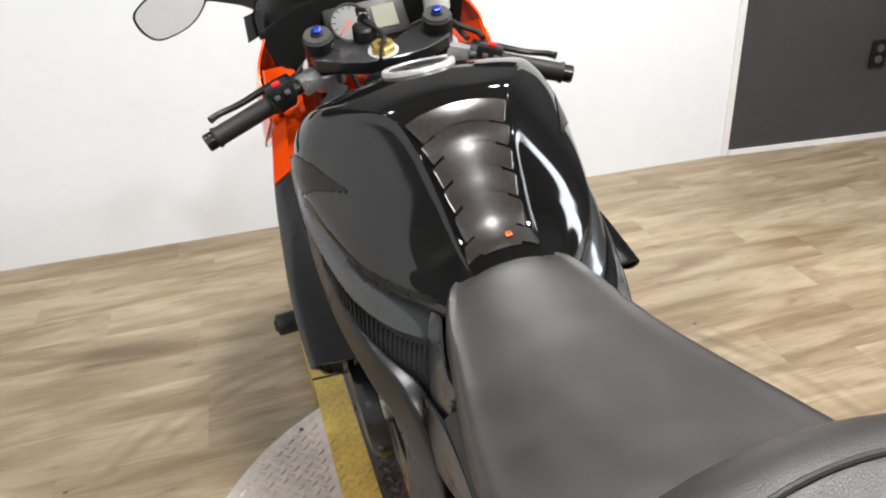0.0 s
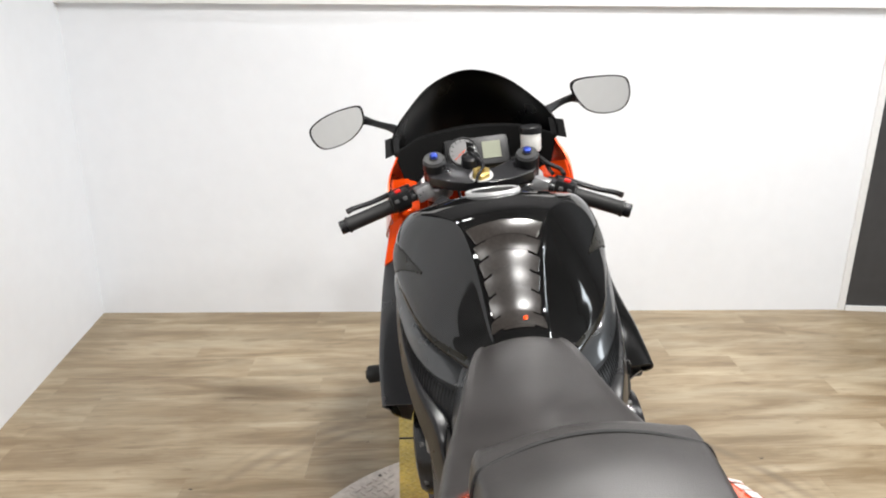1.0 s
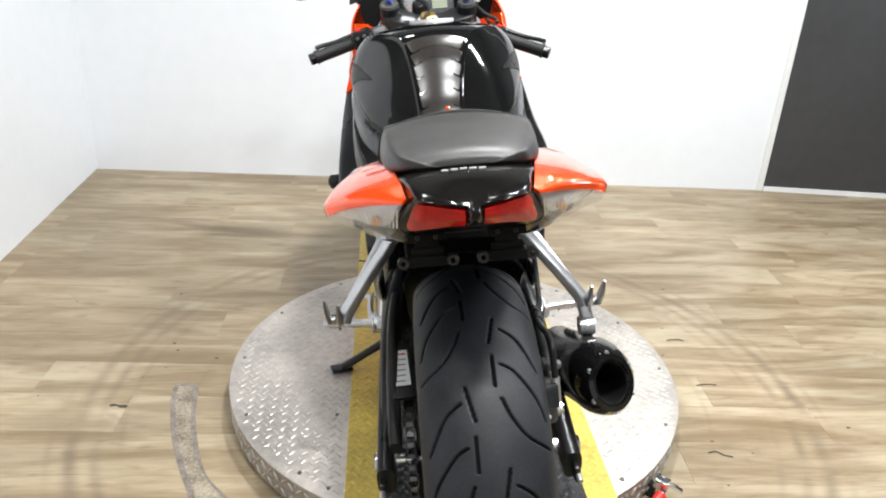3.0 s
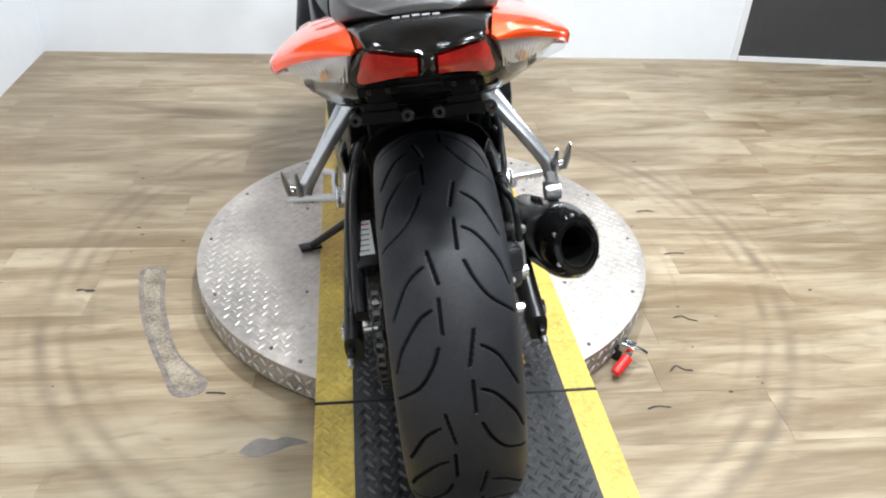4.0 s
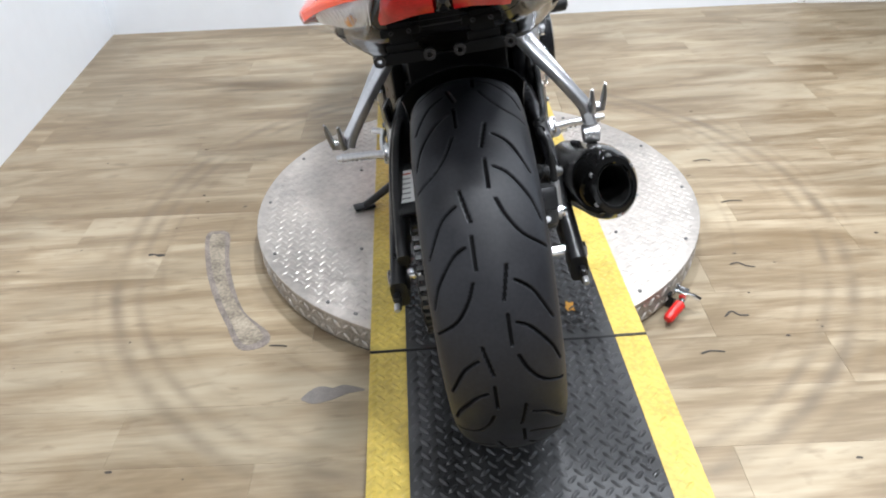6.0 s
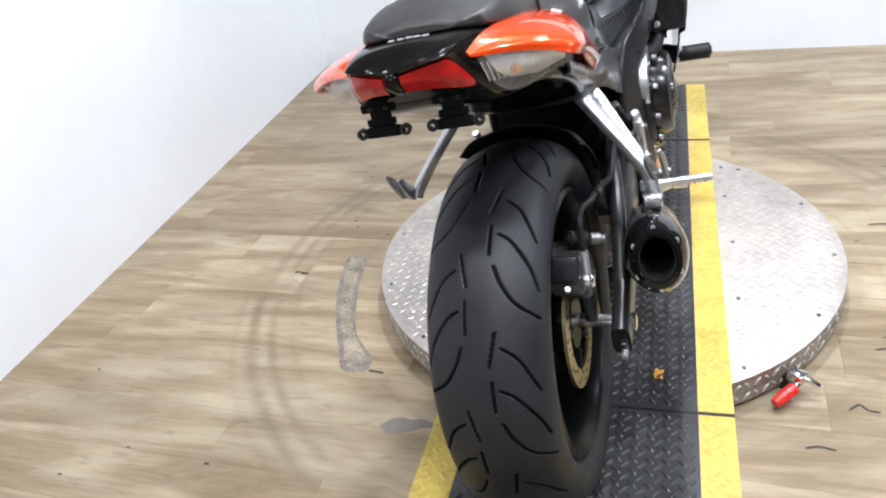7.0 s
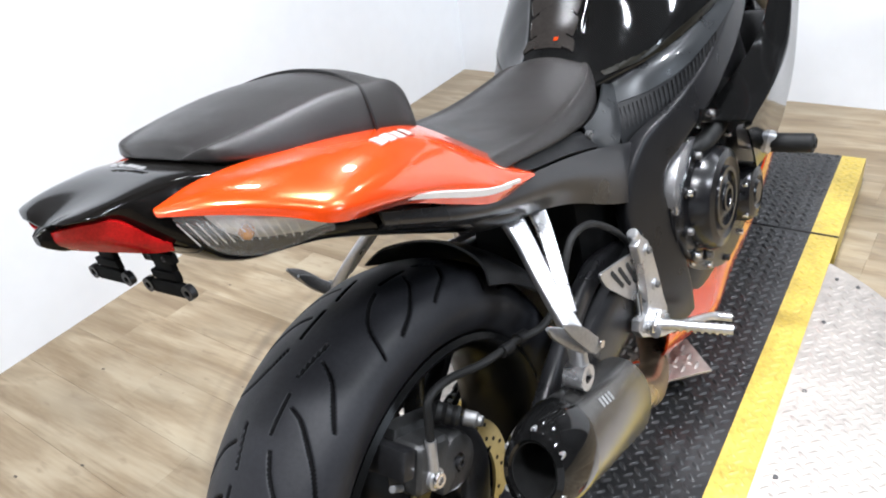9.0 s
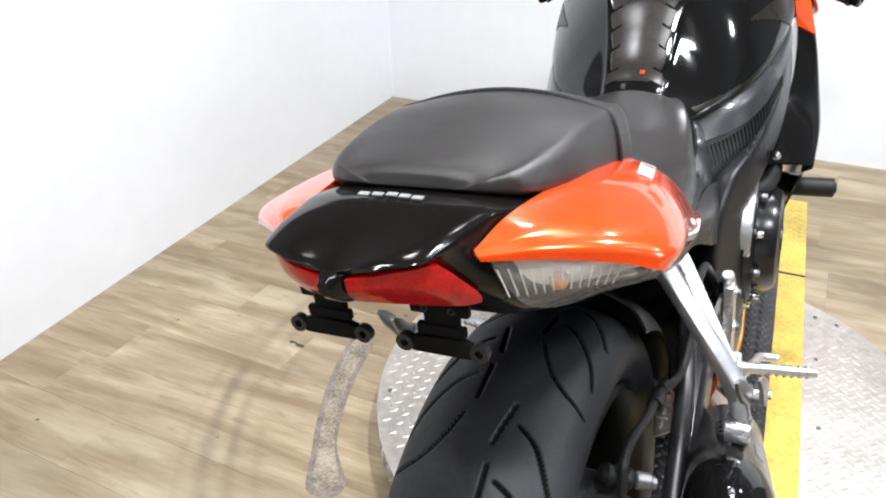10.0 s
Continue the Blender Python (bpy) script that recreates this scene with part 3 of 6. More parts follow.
ramp_thing = thing("wheel_ramp", "black tread plate wheel ramp with worn yellow painted edges", "ramp")
SECTIONS = [(-0.47, -0.013), (-0.005, 1.220), (1.228, 1.715)]
for y0, y1 in SECTIONS:
    zlo = DISC_Z + 0.0005 if y0 > -0.01 and y1 < 1.24 else 0.0
    cy, ly = (y0 + y1) / 2, y1 - y0
    part("plate", box(((YL + YR) / 2, cy, (zlo + RAMP_Z) / 2), (YR - YL, ly, RAMP_Z - zlo), 0.001), M_BLACKPLATE, ramp_thing, smooth=False)
    for xa, xb in ((RX0, YL), (YR, RX1)):
        part("yellow_edge", box(((xa + xb) / 2, cy, (zlo + RAMP_Z) / 2), (xb - xa, ly, RAMP_Z - zlo), 0.001), M_YELLOW, ramp_thing, "worn yellow painted edge", smooth=False)
        tread("edge_tread", herringbone(xa, xb, y0, y1), RAMP_Z, M_YELLOW, ramp_thing, height=0.0018)
    tread("plate_tread", herringbone(YL, YR, y0, y1), RAMP_Z, M_BLACKTREAD, ramp_thing)
for y in (-0.009, 1.224):
    part("hinge_rod", rod((RX0, y, RAMP_Z - 0.002), (RX1, y, RAMP_Z - 0.002), 0.0045, 8), M_PLASTIC, ramp_thing)
# sloping rear flap
def slope(xa, xb, material, name):
    bm = bmesh.new()
    v = [bm.verts.new(p) for p in ((xa, -0.474, RAMP_Z), (xb, -0.474, RAMP_Z), (xb, -1.05, 0.004), (xa, -1.05, 0.004), (xa, -0.474, 0), (xb, -0.474, 0), (xb, -1.05, 0), (xa, -1.05, 0))]
    for f in ((0, 1, 2, 3), (4, 7, 6, 5), (0, 4, 5, 1), (1, 5, 6, 2), (2, 6, 7, 3), (3, 7, 4, 0)):
        bm.faces.new([v[i] for i in f])
    part(name, bm, material, ramp_thing, smooth=False)
slope(YL, YR, M_BLACKPLATE, "plate")
slope(RX0, YL, M_YELLOW, "yellow_edge")
slope(YR, RX1, M_YELLOW, "yellow_edge")
tilt = Matrix.Translation((0, -0.474, RAMP_Z)) @ Matrix.Rotation(math.atan2(RAMP_Z - 0.004, 0.576), 4, "X")
for xa, xb, mm, nm in ((YL, YR, M_BLACKTREAD, "plate_tread"), (RX0, YL, M_YELLOW, "edge_tread"), (YR, RX1, M_YELLOW, "edge_tread")):
    tread(nm, herringbone(xa, xb, -0.57, -0.02), 0.0, mm, ramp_thing, tilt)

# ---- motorcycle ----
# its own space: origin where the rear tyre stands, y ahead, z up along the leaning machine
BIKE_AT = pose(-0.051, -0.134, RAMP_Z, 0, -6.8, -1.4)
bike = thing("motorcycle", "black and orange sport motorcycle leaning on its side stand", "motorcycle", at=BIKE_AT)
RW = Vector((0.004, 0, 0.308))
FWH = Vector((0, 1.385, 0.300))


def sym(y, half, lean=0.0):
    """A closed ring in the plane of y from its right half, bottom to top."""
    right = [(x, y + lean * z, z) for x, z in half]
    return right + [(-x, yy, z) for x, yy, z in right[::-1] if x > 1e-6]


def mirror(name, make, material, parent, label=""):
    """A part and its mirror image; make(s) builds the side s = 1 or -1."""
    return [part(name, make(s), material, parent, label) for s in (1, -1)]


# tyres with cut grooves
def groove_map(curves, width):
    pts = []
    for c in curves:
        c = np.array(c, float)
        for a, b in zip(c, c[1:]):
            k = max(2, int(np.linalg.norm(b - a) / 0.0012))
            pts.append(a + (b - a) * np.linspace(0, 1, k, endpoint=False)[:, None])
    return np.vstack(pts)


def tyre_part(center, R, profile, curves, pitch_count, parent, label, na=1890, nw=190, depth=0.0058, width=0.0015):
    """profile: (x, radius) from one bead to the other. curves: (across, along) in metres over one pitch, repeated round."""
    prof = spline([(x, r, 0) for x, r in profile], nw)[:, :2]
    seg = np.hypot(*np.diff(prof, axis=0).T)
    across = np.concatenate([[0], np.cumsum(seg)])
    across -= across[-1] / 2
    nx = np.gradient(prof[:, 1])
    nr = -np.gradient(prof[:, 0])
    ln = np.hypot(nx, nr)
    nx, nr = -nx / ln, -nr / ln
    pitch = 2 * math.pi * R / pitch_count
    g = groove_map(curves, width)
    g = np.vstack([g + (0, k * pitch) for k in (-2, -1, 0, 1)])
    per = na // pitch_count
    total = per * pitch_count
    dent = np.zeros((per, nw))
    for i in range(per):
        dm = np.hypot(across[None, :] - g[:, :1], i / per * pitch - g[:, 1:]).min(axis=0)
        f = np.clip((width + 0.0012 - dm) / 0.0024, 0, 1)
        dent[i] = f * f * (3 - 2 * f) * depth
    dent[:, :8] = 0
    dent[:, -8:] = 0
    d = np.tile(dent, (pitch_count, 1))
    # angle 0 on top, growing towards the rear
    a = (2 * math.pi * np.arange(total) / total)[:, None]
    x = prof[None, :, 0] - nx * d
    r = prof[None, :, 1] - nr * d
    verts = np.stack([center[0] + x, center[1] - r * np.sin(a), center[2] + r * np.cos(a)], 2).reshape(-1, 3)
    k, i = np.meshgrid(np.arange(total), np.arange(nw - 1), indexing="ij")
    k2 = (k + 1) % total
    faces = np.stack([k * nw + i, k2 * nw + i, k2 * nw + i + 1, k * nw + i + 1], 2).reshape(-1, 4)
    me = bpy.data.meshes.new("tyre")
    me.from_pydata(verts.tolist(), [], faces.tolist())
    me.polygons.foreach_set("use_smooth", np.ones(len(faces), dtype=bool))
    me.materials.append(M_RUBBER)
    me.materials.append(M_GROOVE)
    # faces deep in a cut take the darker rubber that paints their shade
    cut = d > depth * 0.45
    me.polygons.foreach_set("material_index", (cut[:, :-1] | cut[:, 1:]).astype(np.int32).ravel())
    ob = new("tyre", me)
    ob.parent, ob["label"] = parent, label
    return ob


REAR_PROFILE = [(-0.066, 0.219), (-0.078, 0.230), (-0.0865, 0.250), (-0.0855, 0.268), (-0.0735, 0.286), (-0.050, 0.299), (-0.024, 0.3062), (0, 0.308)]
REAR_PROFILE += [(-x, r) for x, r in REAR_PROFILE[-2::-1]]
PITCH = 2 * math.pi * 0.308 / 9
REAR_CUTS = []
for s, o in ((1, 0.078), (-1, 0.078 + PITCH / 2)):
    for cut in ([(0.024, 0), (0.014, 0.046)], [(0.016, 0.065), (0.016, 0.110)], [(0.032, 0.021), (0.047, 0.031), (0.059, 0.045), (0.081, 0.086)],
                [(0.027, 0.078), (0.040, 0.085), (0.052, 0.097), (0.073, 0.127), (0.086, 0.159)], [(0.023, 0.126), (0.034, 0.152), (0.054, 0.178), (0.089, 0.198)]):
        REAR_CUTS.append([(s * q[0], o + q[1]) for q in (spline([(u, v, 0) for u, v in cut], 14) if len(cut) > 2 else cut)])
rear_wheel = part("rear_wheel", lathe([(-0.074, 0.222), (-0.078, 0.214), (-0.072, 0.206), (-0.045, 0.196), (0.045, 0.196), (0.072, 0.206), (0.078, 0.214), (0.074, 0.222), (0.060, 0.212), (-0.060, 0.212)], Matrix.Translation(RW), 96, closed=True), M_RIM, bike, "black cast wheel")
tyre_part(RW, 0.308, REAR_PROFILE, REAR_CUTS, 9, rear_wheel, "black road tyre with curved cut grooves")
part("hub", lathe([(-0.075, 0.02), (-0.075, 0.045), (-0.03, 0.052), (0.03, 0.052), (0.07, 0.045), (0.07, 0.02)], Matrix.Translation(RW), 32), M_RIM, rear_wheel)
for k in range(3):
    for d in (-0.13, 0.13):
        a = 2 * math.pi * k / 3 + 0.5
        pts = [(0, RW.y + r * math.sin(a + d * f), RW.z + r * math.cos(a + d * f)) for r, f in ((0.04, 0.6), (0.10, 0.8), (0.20, 1.3))]
        part("spoke", tube(pts, [0.024, 0.019, 0.026], 12, 10, flat=0.55), M_RIM, rear_wheel)
# brake disc, right side
bm = bmesh.new()
prof = [(0.070, 0.079), (0.070, 0.110), (0.075, 0.110), (0.075, 0.079)]
lathe(prof, Matrix.Translation(RW), 72, closed=True, bm=bm)
disc_r = part("brake_disc", bm, M_DISC, rear_wheel, "thin drilled steel brake disc with a yellowish tint")
# the disc is solid: black plugs paint the shade of its drillings
for k in range(36):
    a, r = 2 * math.pi * k / 36, (0.087, 0.0945, 0.102)[k % 3]
    part("drilling", rod((RW.x + 0.0695, RW.y + r * math.sin(a), RW.z + r * math.cos(a)), (RW.x + 0.0756, RW.y + r * math.sin(a), RW.z + r * math.cos(a)), 0.0030, 10), M_DEEPBLACK, disc_r)
for k in range(5):
    a = 2 * math.pi * k / 5
    part("carrier_arm", rod((RW.x + 0.069, RW.y + 0.045 * math.sin(a), RW.z + 0.045 * math.cos(a)), (RW.x + 0.069, RW.y + 0.084 * math.sin(a), RW.z + 0.084 * math.cos(a)), 0.007, 10), M_RIM, disc_r)
FRONT_PROFILE = [(-0.048, 0.219), (-0.058, 0.232), (-0.061, 0.25), (-0.055, 0.272), (-0.035, 0.291), (0, 0.300)]
FRONT_PROFILE += [(-x, r) for x, r in FRONT_PROFILE[-2::-1]]
front_wheel = part("front_wheel", lathe([(-0.05, 0.222), (-0.053, 0.212), (-0.03, 0.198), (0.03, 0.198), (0.053, 0.212), (0.05, 0.222), (0.04, 0.212), (-0.04, 0.212)], Matrix.Translation(FWH), 72, closed=True), M_GLOSS, bike, "gloss black cast wheel")
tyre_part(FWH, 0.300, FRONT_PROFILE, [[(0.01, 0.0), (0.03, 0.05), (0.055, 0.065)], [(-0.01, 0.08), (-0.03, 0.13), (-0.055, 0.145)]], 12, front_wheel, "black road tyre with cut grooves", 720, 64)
part("hub", rod(FWH + Vector((-0.05, 0, 0)), FWH + Vector((0.05, 0, 0)), 0.04, 24), M_GLOSS, front_wheel)
for k in range(3):
    a = 2 * math.pi * k / 3
    part("spoke", tube([(0, FWH.y + r * math.sin(a), FWH.z + r * math.cos(a)) for r in (0.03, 0.12, 0.20)], [0.03, 0.02, 0.03], 12, 10, flat=0.5), M_GLOSS, front_wheel)


def beam(path, w, h, n=20, steps=30, power=3.5, bm=None, tilt=0.0, side=1):
    """A bar of rounded square section; w and h: half width and half height at each point."""
    p = np.array(path, float)
    ww = np.array(w if isinstance(w, (list, tuple)) else [w] * len(p), float)
    hh = np.array(h if isinstance(h, (list, tuple)) else [h] * len(p), float)
    q = spline(np.column_stack([p, ww, hh]), steps)
    p, ww, hh = q[:, :3], q[:, 3], q[:, 4]
    a = np.linspace(0, 2 * math.pi, n, endpoint=False)
    cu = np.sign(np.cos(a)) * np.abs(np.cos(a)) ** (2 / power)
    cv = np.sign(np.sin(a)) * np.abs(np.sin(a)) ** (2 / power)
    t = np.gradient(p, axis=0)
    up = np.array((0, 0, 1.0))
    if abs(t[0] @ up) > 0.9 * np.linalg.norm(t[0]):
        up = np.array((0, 1.0, 0))
    rings = []
    for c, d, x, y in zip(p, t, ww, hh):
        d = d / max(np.linalg.norm(d), 1e-9)
        s = np.cross(d, up)
        s /= max(np.linalg.norm(s), 1e-9)
        up = np.cross(s, d)
        out = s if s[0] * side > 0 else -s
        a1 = math.cos(tilt) * out + math.sin(tilt) * up
        b1 = math.cos(tilt) * up - math.sin(tilt) * out
        rings.append(c + (x * cu)[:, None] * a1 + (y * cv)[:, None] * b1)
    return grid_mesh(rings, True, True, bm)


def flip(s, pts):
    return [(s * x, y, z) for x, y, z in pts]


def panel(s, rows, nu=16, nv=28, thick=0.004):
    return sheet([flip(s, r) for r in rows], nu, nv, thick * s)


# fuel tank: crowned top, hard shoulders, hollowed knee recesses
TANK = [
    (0.508, [(0, 0.655), (0.055, 0.660), (0.078, 0.680), (0.062, 0.698), (0.046, 0.712), (0.034, 0.718), (0, 0.722)]),
    (0.550, [(0, 0.655), (0.078, 0.665), (0.110, 0.690), (0.088, 0.714), (0.053, 0.738), (0.041, 0.748), (0, 0.754)]),
    (0.585, [(0, 0.655), (0.086, 0.668), (0.134, 0.695), (0.108, 0.736), (0.059, 0.782), (0.046, 0.795), (0, 0.803)]),
    (0.620, [(0, 0.655), (0.094, 0.672), (0.152, 0.702), (0.127, 0.758), (0.068, 0.832), (0.054, 0.845), (0, 0.852)]),
    (0.665, [(0, 0.655), (0.100, 0.676), (0.168, 0.712), (0.146, 0.776), (0.084, 0.864), (0.068, 0.878), (0, 0.884)]),
    (0.730, [(0, 0.655), (0.105, 0.682), (0.184, 0.726), (0.170, 0.790), (0.124, 0.866), (0.097, 0.882), (0, 0.892)]),
    (0.800, [(0, 0.660), (0.110, 0.690), (0.194, 0.742), (0.190, 0.803), (0.160, 0.856), (0.122, 0.874), (0, 0.890)]),
    (0.865, [(0, 0.670), (0.110, 0.700), (0.194, 0.752), (0.192, 0.802), (0.168, 0.840), (0.126, 0.855), (0, 0.873)]),
    (0.930, [(0, 0.690), (0.100, 0.710), (0.178, 0.757), (0.172, 0.787), (0.146, 0.814), (0.100, 0.826), (0, 0.838)]),
    (0.980, [(0, 0.715), (0.050, 0.720), (0.100, 0.750), (0.096, 0.768), (0.076, 0.785), (0.052, 0.794), (0, 0.802)]),
]
NA, NL = 240, 150
stack = np.array([spline(sym(y, h), NA, True) for y, h in TANK])
tank_grid = np.stack([spline(stack[:, i], NL) for i in range(NA)], axis=1)


def tank_part(name, want, material, parent, label="", lift=0.0):
    bm = bmesh.new()
    idx = {}
    def vert(i, j):
        j %= NA
        if (i, j) not in idx:
            p = tank_grid[i, j]
            if lift:
                a = tank_grid[min(i + 1, NL - 1), j] - tank_grid[max(i - 1, 0), j]
                b = tank_grid[i, (j + 1) % NA] - tank_grid[i, j - 1]
                n = np.cross(b, a)
                n /= max(np.linalg.norm(n), 1e-9)
                if n @ (p - np.array((0, 0.80, 0.70))) < 0:
                    n = -n
                p = p + n * lift
            idx[(i, j)] = bm.verts.new(p)
        return idx[(i, j)]
    for i in range(NL - 1):
        for j in range(NA):
            c = (tank_grid[i, j] + tank_grid[i + 1, (j + 1) % NA]) / 2
            if want(c):
                bm.faces.new((vert(i, j), vert(i, j + 1), vert(i + 1, j + 1), vert(i + 1, j)))
    if lift:
        bmesh.ops.recalc_face_normals(bm, faces=bm.faces[:])
        bmesh.ops.solidify(bm, geom=bm.faces[:], thickness=-lift * 0.95)
    return part(name, bm, material, parent, label, sharp=50)


tank = tank_part("fuel_tank", lambda c: True, M_GLOSS, bike, "gloss black fuel tank with knee recesses")
def tank_z(x, y):
    """Height of the tank's upper skin over a place in plan."""
    i = int(np.clip(np.searchsorted(tank_grid[:, 0, 1], y), 1, NL - 1))
    out = []
    for q in (tank_grid[i - 1], tank_grid[i]):
        c = q[np.argsort(-q[:, 2])][:NA // 3]
        c = c[np.argsort(c[:, 0])]
        out.append(np.interp(x, c[:, 0], c[:, 2]))
    y0, y1 = tank_grid[i - 1, 0, 1], tank_grid[i, 0, 1]
    return out[0] + (out[1] - out[0]) * np.clip((y - y0) / (y1 - y0), 0, 1)


def pad_sheet(ya, yb, wa, wb, lift, notch=0.0):
    """A strip of the pad from ya down to yb, lying on the tank's rear slope."""
    rows = []
    for f in np.linspace(0, 1, 5):
        y, w = ya + (yb - ya) * f, wa + (wb - wa) * f
        rows.append([(w * u, y + notch * (1 - u * u), tank_z(w * u, y + notch * (1 - u * u)) + lift) for u in np.linspace(-1, 1, 9)])
    return sheet(rows, 10, 24, 0.0025)


# smoky pad: a solid spine with notched wings, thicker at its rim
pad = part("tank_pad", pad_sheet(0.642, 0.530, 0.036, 0.024, 0.0018), M_PAD, bike, "smoky grey stick-on tank pad with cut slots")
for ya, yb, wa, wb in ((0.645, 0.622, 0.064, 0.050), (0.6195, 0.6045, 0.055, 0.046), (0.602, 0.588, 0.049, 0.043), (0.5855, 0.570, 0.045, 0.039), (0.5675, 0.547, 0.041, 0.037), (0.5445, 0.528, 0.040, 0.044)):
    part("pad_segment", pad_sheet(ya, yb, wa, wb, 0.0030, 0.006), M_PAD, pad)
    for side in (1, -1):
        edge = [(side * (wa + (wb - wa) * f), ya + (yb - ya) * f, tank_z(side * (wa + (wb - wa) * f), ya + (yb - ya) * f) + 0.0028) for f in np.linspace(0.08, 0.92, 5)]
        part("pad_rim", tube(edge, 0.0014, 6, 10), M_PAD, pad)


def inside(poly, u, v):
    """Whether (u, v) lies in the polygon."""
    odd = False
    for (a, b), (c, d) in zip(poly, poly[1:] + poly[:1]):
        if (b > v) != (d > v) and u < a + (v - b) / (d - b) * (c - a):
            odd = not odd
    return odd


ARROW = [tuple(p[:2]) for p in spline([(0.880, 0.788, 0), (0.810, 0.806, 0), (0.745, 0.805, 0), (0.676, 0.793, 0)], 16)] + [tuple(p[:2]) for p in spline([(0.676, 0.791, 0), (0.730, 0.782, 0), (0.775, 0.766, 0), (0.830, 0.742, 0), (0.880, 0.745, 0)], 16)]
SWEEP = [tuple(p[:2]) for p in spline([(0.800, 0.740, 0), (0.760, 0.746, 0), (0.690, 0.730, 0), (0.620, 0.714, 0), (0.530, 0.698, 0)], 20)] + [tuple(p[:2]) for p in spline([(0.530, 0.692, 0), (0.620, 0.702, 0), (0.690, 0.716, 0), (0.740, 0.724, 0), (0.800, 0.732, 0)], 20)]
# dark reflections in the flanks' hollows, painted as thin patches
for sgn in (1, -1):
    tank_part("tank_decal", lambda c: c[0] * sgn > 0.06 and inside(ARROW, c[1], c[2]), M_TANKDARK, tank, "arrow-shaped dark reflection painted on the tank", 0.0006)
    tank_part("tank_decal", lambda c: c[0] * sgn > 0.06 and inside(SWEEP, c[1], c[2]), M_TANKDARK, tank, "swept dark reflection painted along the tank's lower flank", 0.0006)
for x in (0.012,):
    part("pad_mark", box((x, 0.540, tank_z(x, 0.540) + 0.0052), (0.007, 0.006, 0.001), 0.0003, turn=(42, 0, 0)), M_ORANGE, pad, "small orange print mark")
CAP_AT = pose(0, 0.812, 0.8885, -8, 0, 0)
cap_at = CAP_AT @ pose(0, 0, 0, 0, -90, 0)
cap = part("filler_cap", lathe([(-0.004, 0.0418), (0.001, 0.0418), (0.0016, 0.040), (0.0016, 0.022), (0.003, 0.020), (0.003, 0.0)], cap_at, 48), M_DARKMETAL, tank, "dark metal filler cap")
part("cap_ring", lathe([(-0.010, 0.0515), (0.0015, 0.0515), (0.003, 0.0505), (0.003, 0.0425), (0.002, 0.0415), (-0.010, 0.0415)], cap_at, 64, closed=True), M_SILVERPRINT, cap, "bright white metal ring")
for k in range(5):
    a = 2 * math.pi * k / 5 + 0.3
    x, y = 0.0465 * math.sin(a), 0.0465 * math.cos(a)
    part("bolt", screw(CAP_AT @ Vector((x, y, 0.003)), CAP_AT @ Vector((x, y, 1)), 0.0026, 0.0015), M_GREYMETAL, cap)

# seats
def seat_ring(y, w, z0, z1, crown=0.006):
    d = z1 - z0
    return [(0, y, z0), (w * 0.75, y, z0), (w * 0.97, y, z0 + d * 0.12), (w, y, z0 + d * 0.40), (w * 0.93, y, z0 + d * 0.78), (w * 0.78, y, z1 - crown), (w * 0.4, y, z1 - crown * 0.25), (0, y, z1),
            (-w * 0.4, y, z1 - crown * 0.25), (-w * 0.78, y, z1 - crown), (-w * 0.93, y, z0 + d * 0.78), (-w, y, z0 + d * 0.40), (-w * 0.97, y, z0 + d * 0.12), (-w * 0.75, y, z0)]


RIDER = [(0.040, 0.146, 0.712, 0.738, 0.006), (0.12, 0.146, 0.713, 0.738, 0.006), (0.20, 0.140, 0.699, 0.725, 0.006), (0.28, 0.131, 0.680, 0.713, 0.007),
         (0.36, 0.118, 0.662, 0.708, 0.010), (0.42, 0.107, 0.650, 0.712, 0.012), (0.475, 0.096, 0.646, 0.720, 0.014), (0.515, 0.080, 0.654, 0.728, 0.014), (0.540, 0.055, 0.672, 0.724, 0.010)]
rider = part("rider_seat", loft([seat_ring(*r) for r in RIDER], 56, 64), M_VINYL, bike, "dark grey grained vinyl rider seat")
PILL = [(-0.172, 0.042, 0.854, 0.866, 0.002), (-0.167, 0.062, 0.850, 0.874, 0.004), (-0.152, 0.080, 0.843, 0.879, 0.006), (-0.10, 0.095, 0.826, 0.882, 0.006), (-0.035, 0.102, 0.808, 0.881, 0.008),
        (0.014, 0.106, 0.795, 0.877, 0.010), (0.052, 0.106, 0.785, 0.871, 0.012), (0.078, 0.098, 0.776, 0.853, 0.014), (0.090, 0.082, 0.770, 0.828, 0.014)]
PILL = [(0.925 * (y + 0.035) - 0.034, w, z0 + 0.004, z1 - (0.006 if y < -0.08 else 0.003), c) for y, w, z0, z1, c in PILL]
pillion = part("passenger_seat", loft([seat_ring(*r) for r in PILL], 56, 64), M_VINYL, bike, "dark grey grained vinyl passenger seat")
ring = np.array(spline([seat_ring(*r) for r in PILL][5], 56, True))
ring = ring[ring[:, 2] > 0.812]
order = np.argsort(np.arctan2(ring[:, 2] - 0.80, ring[:, 0]))
ring = ring[order]
ring[:, 1] += 0.012 - 0.9 * np.abs(ring[:, 0]) ** 2 * 2.2
part("piping", tube(ring * np.array((1.004, 1, 1)) + np.array((0, 0.002, -0.001)), 0.0022, 8, 60), M_RUBBER2, pillion, "black seat piping")

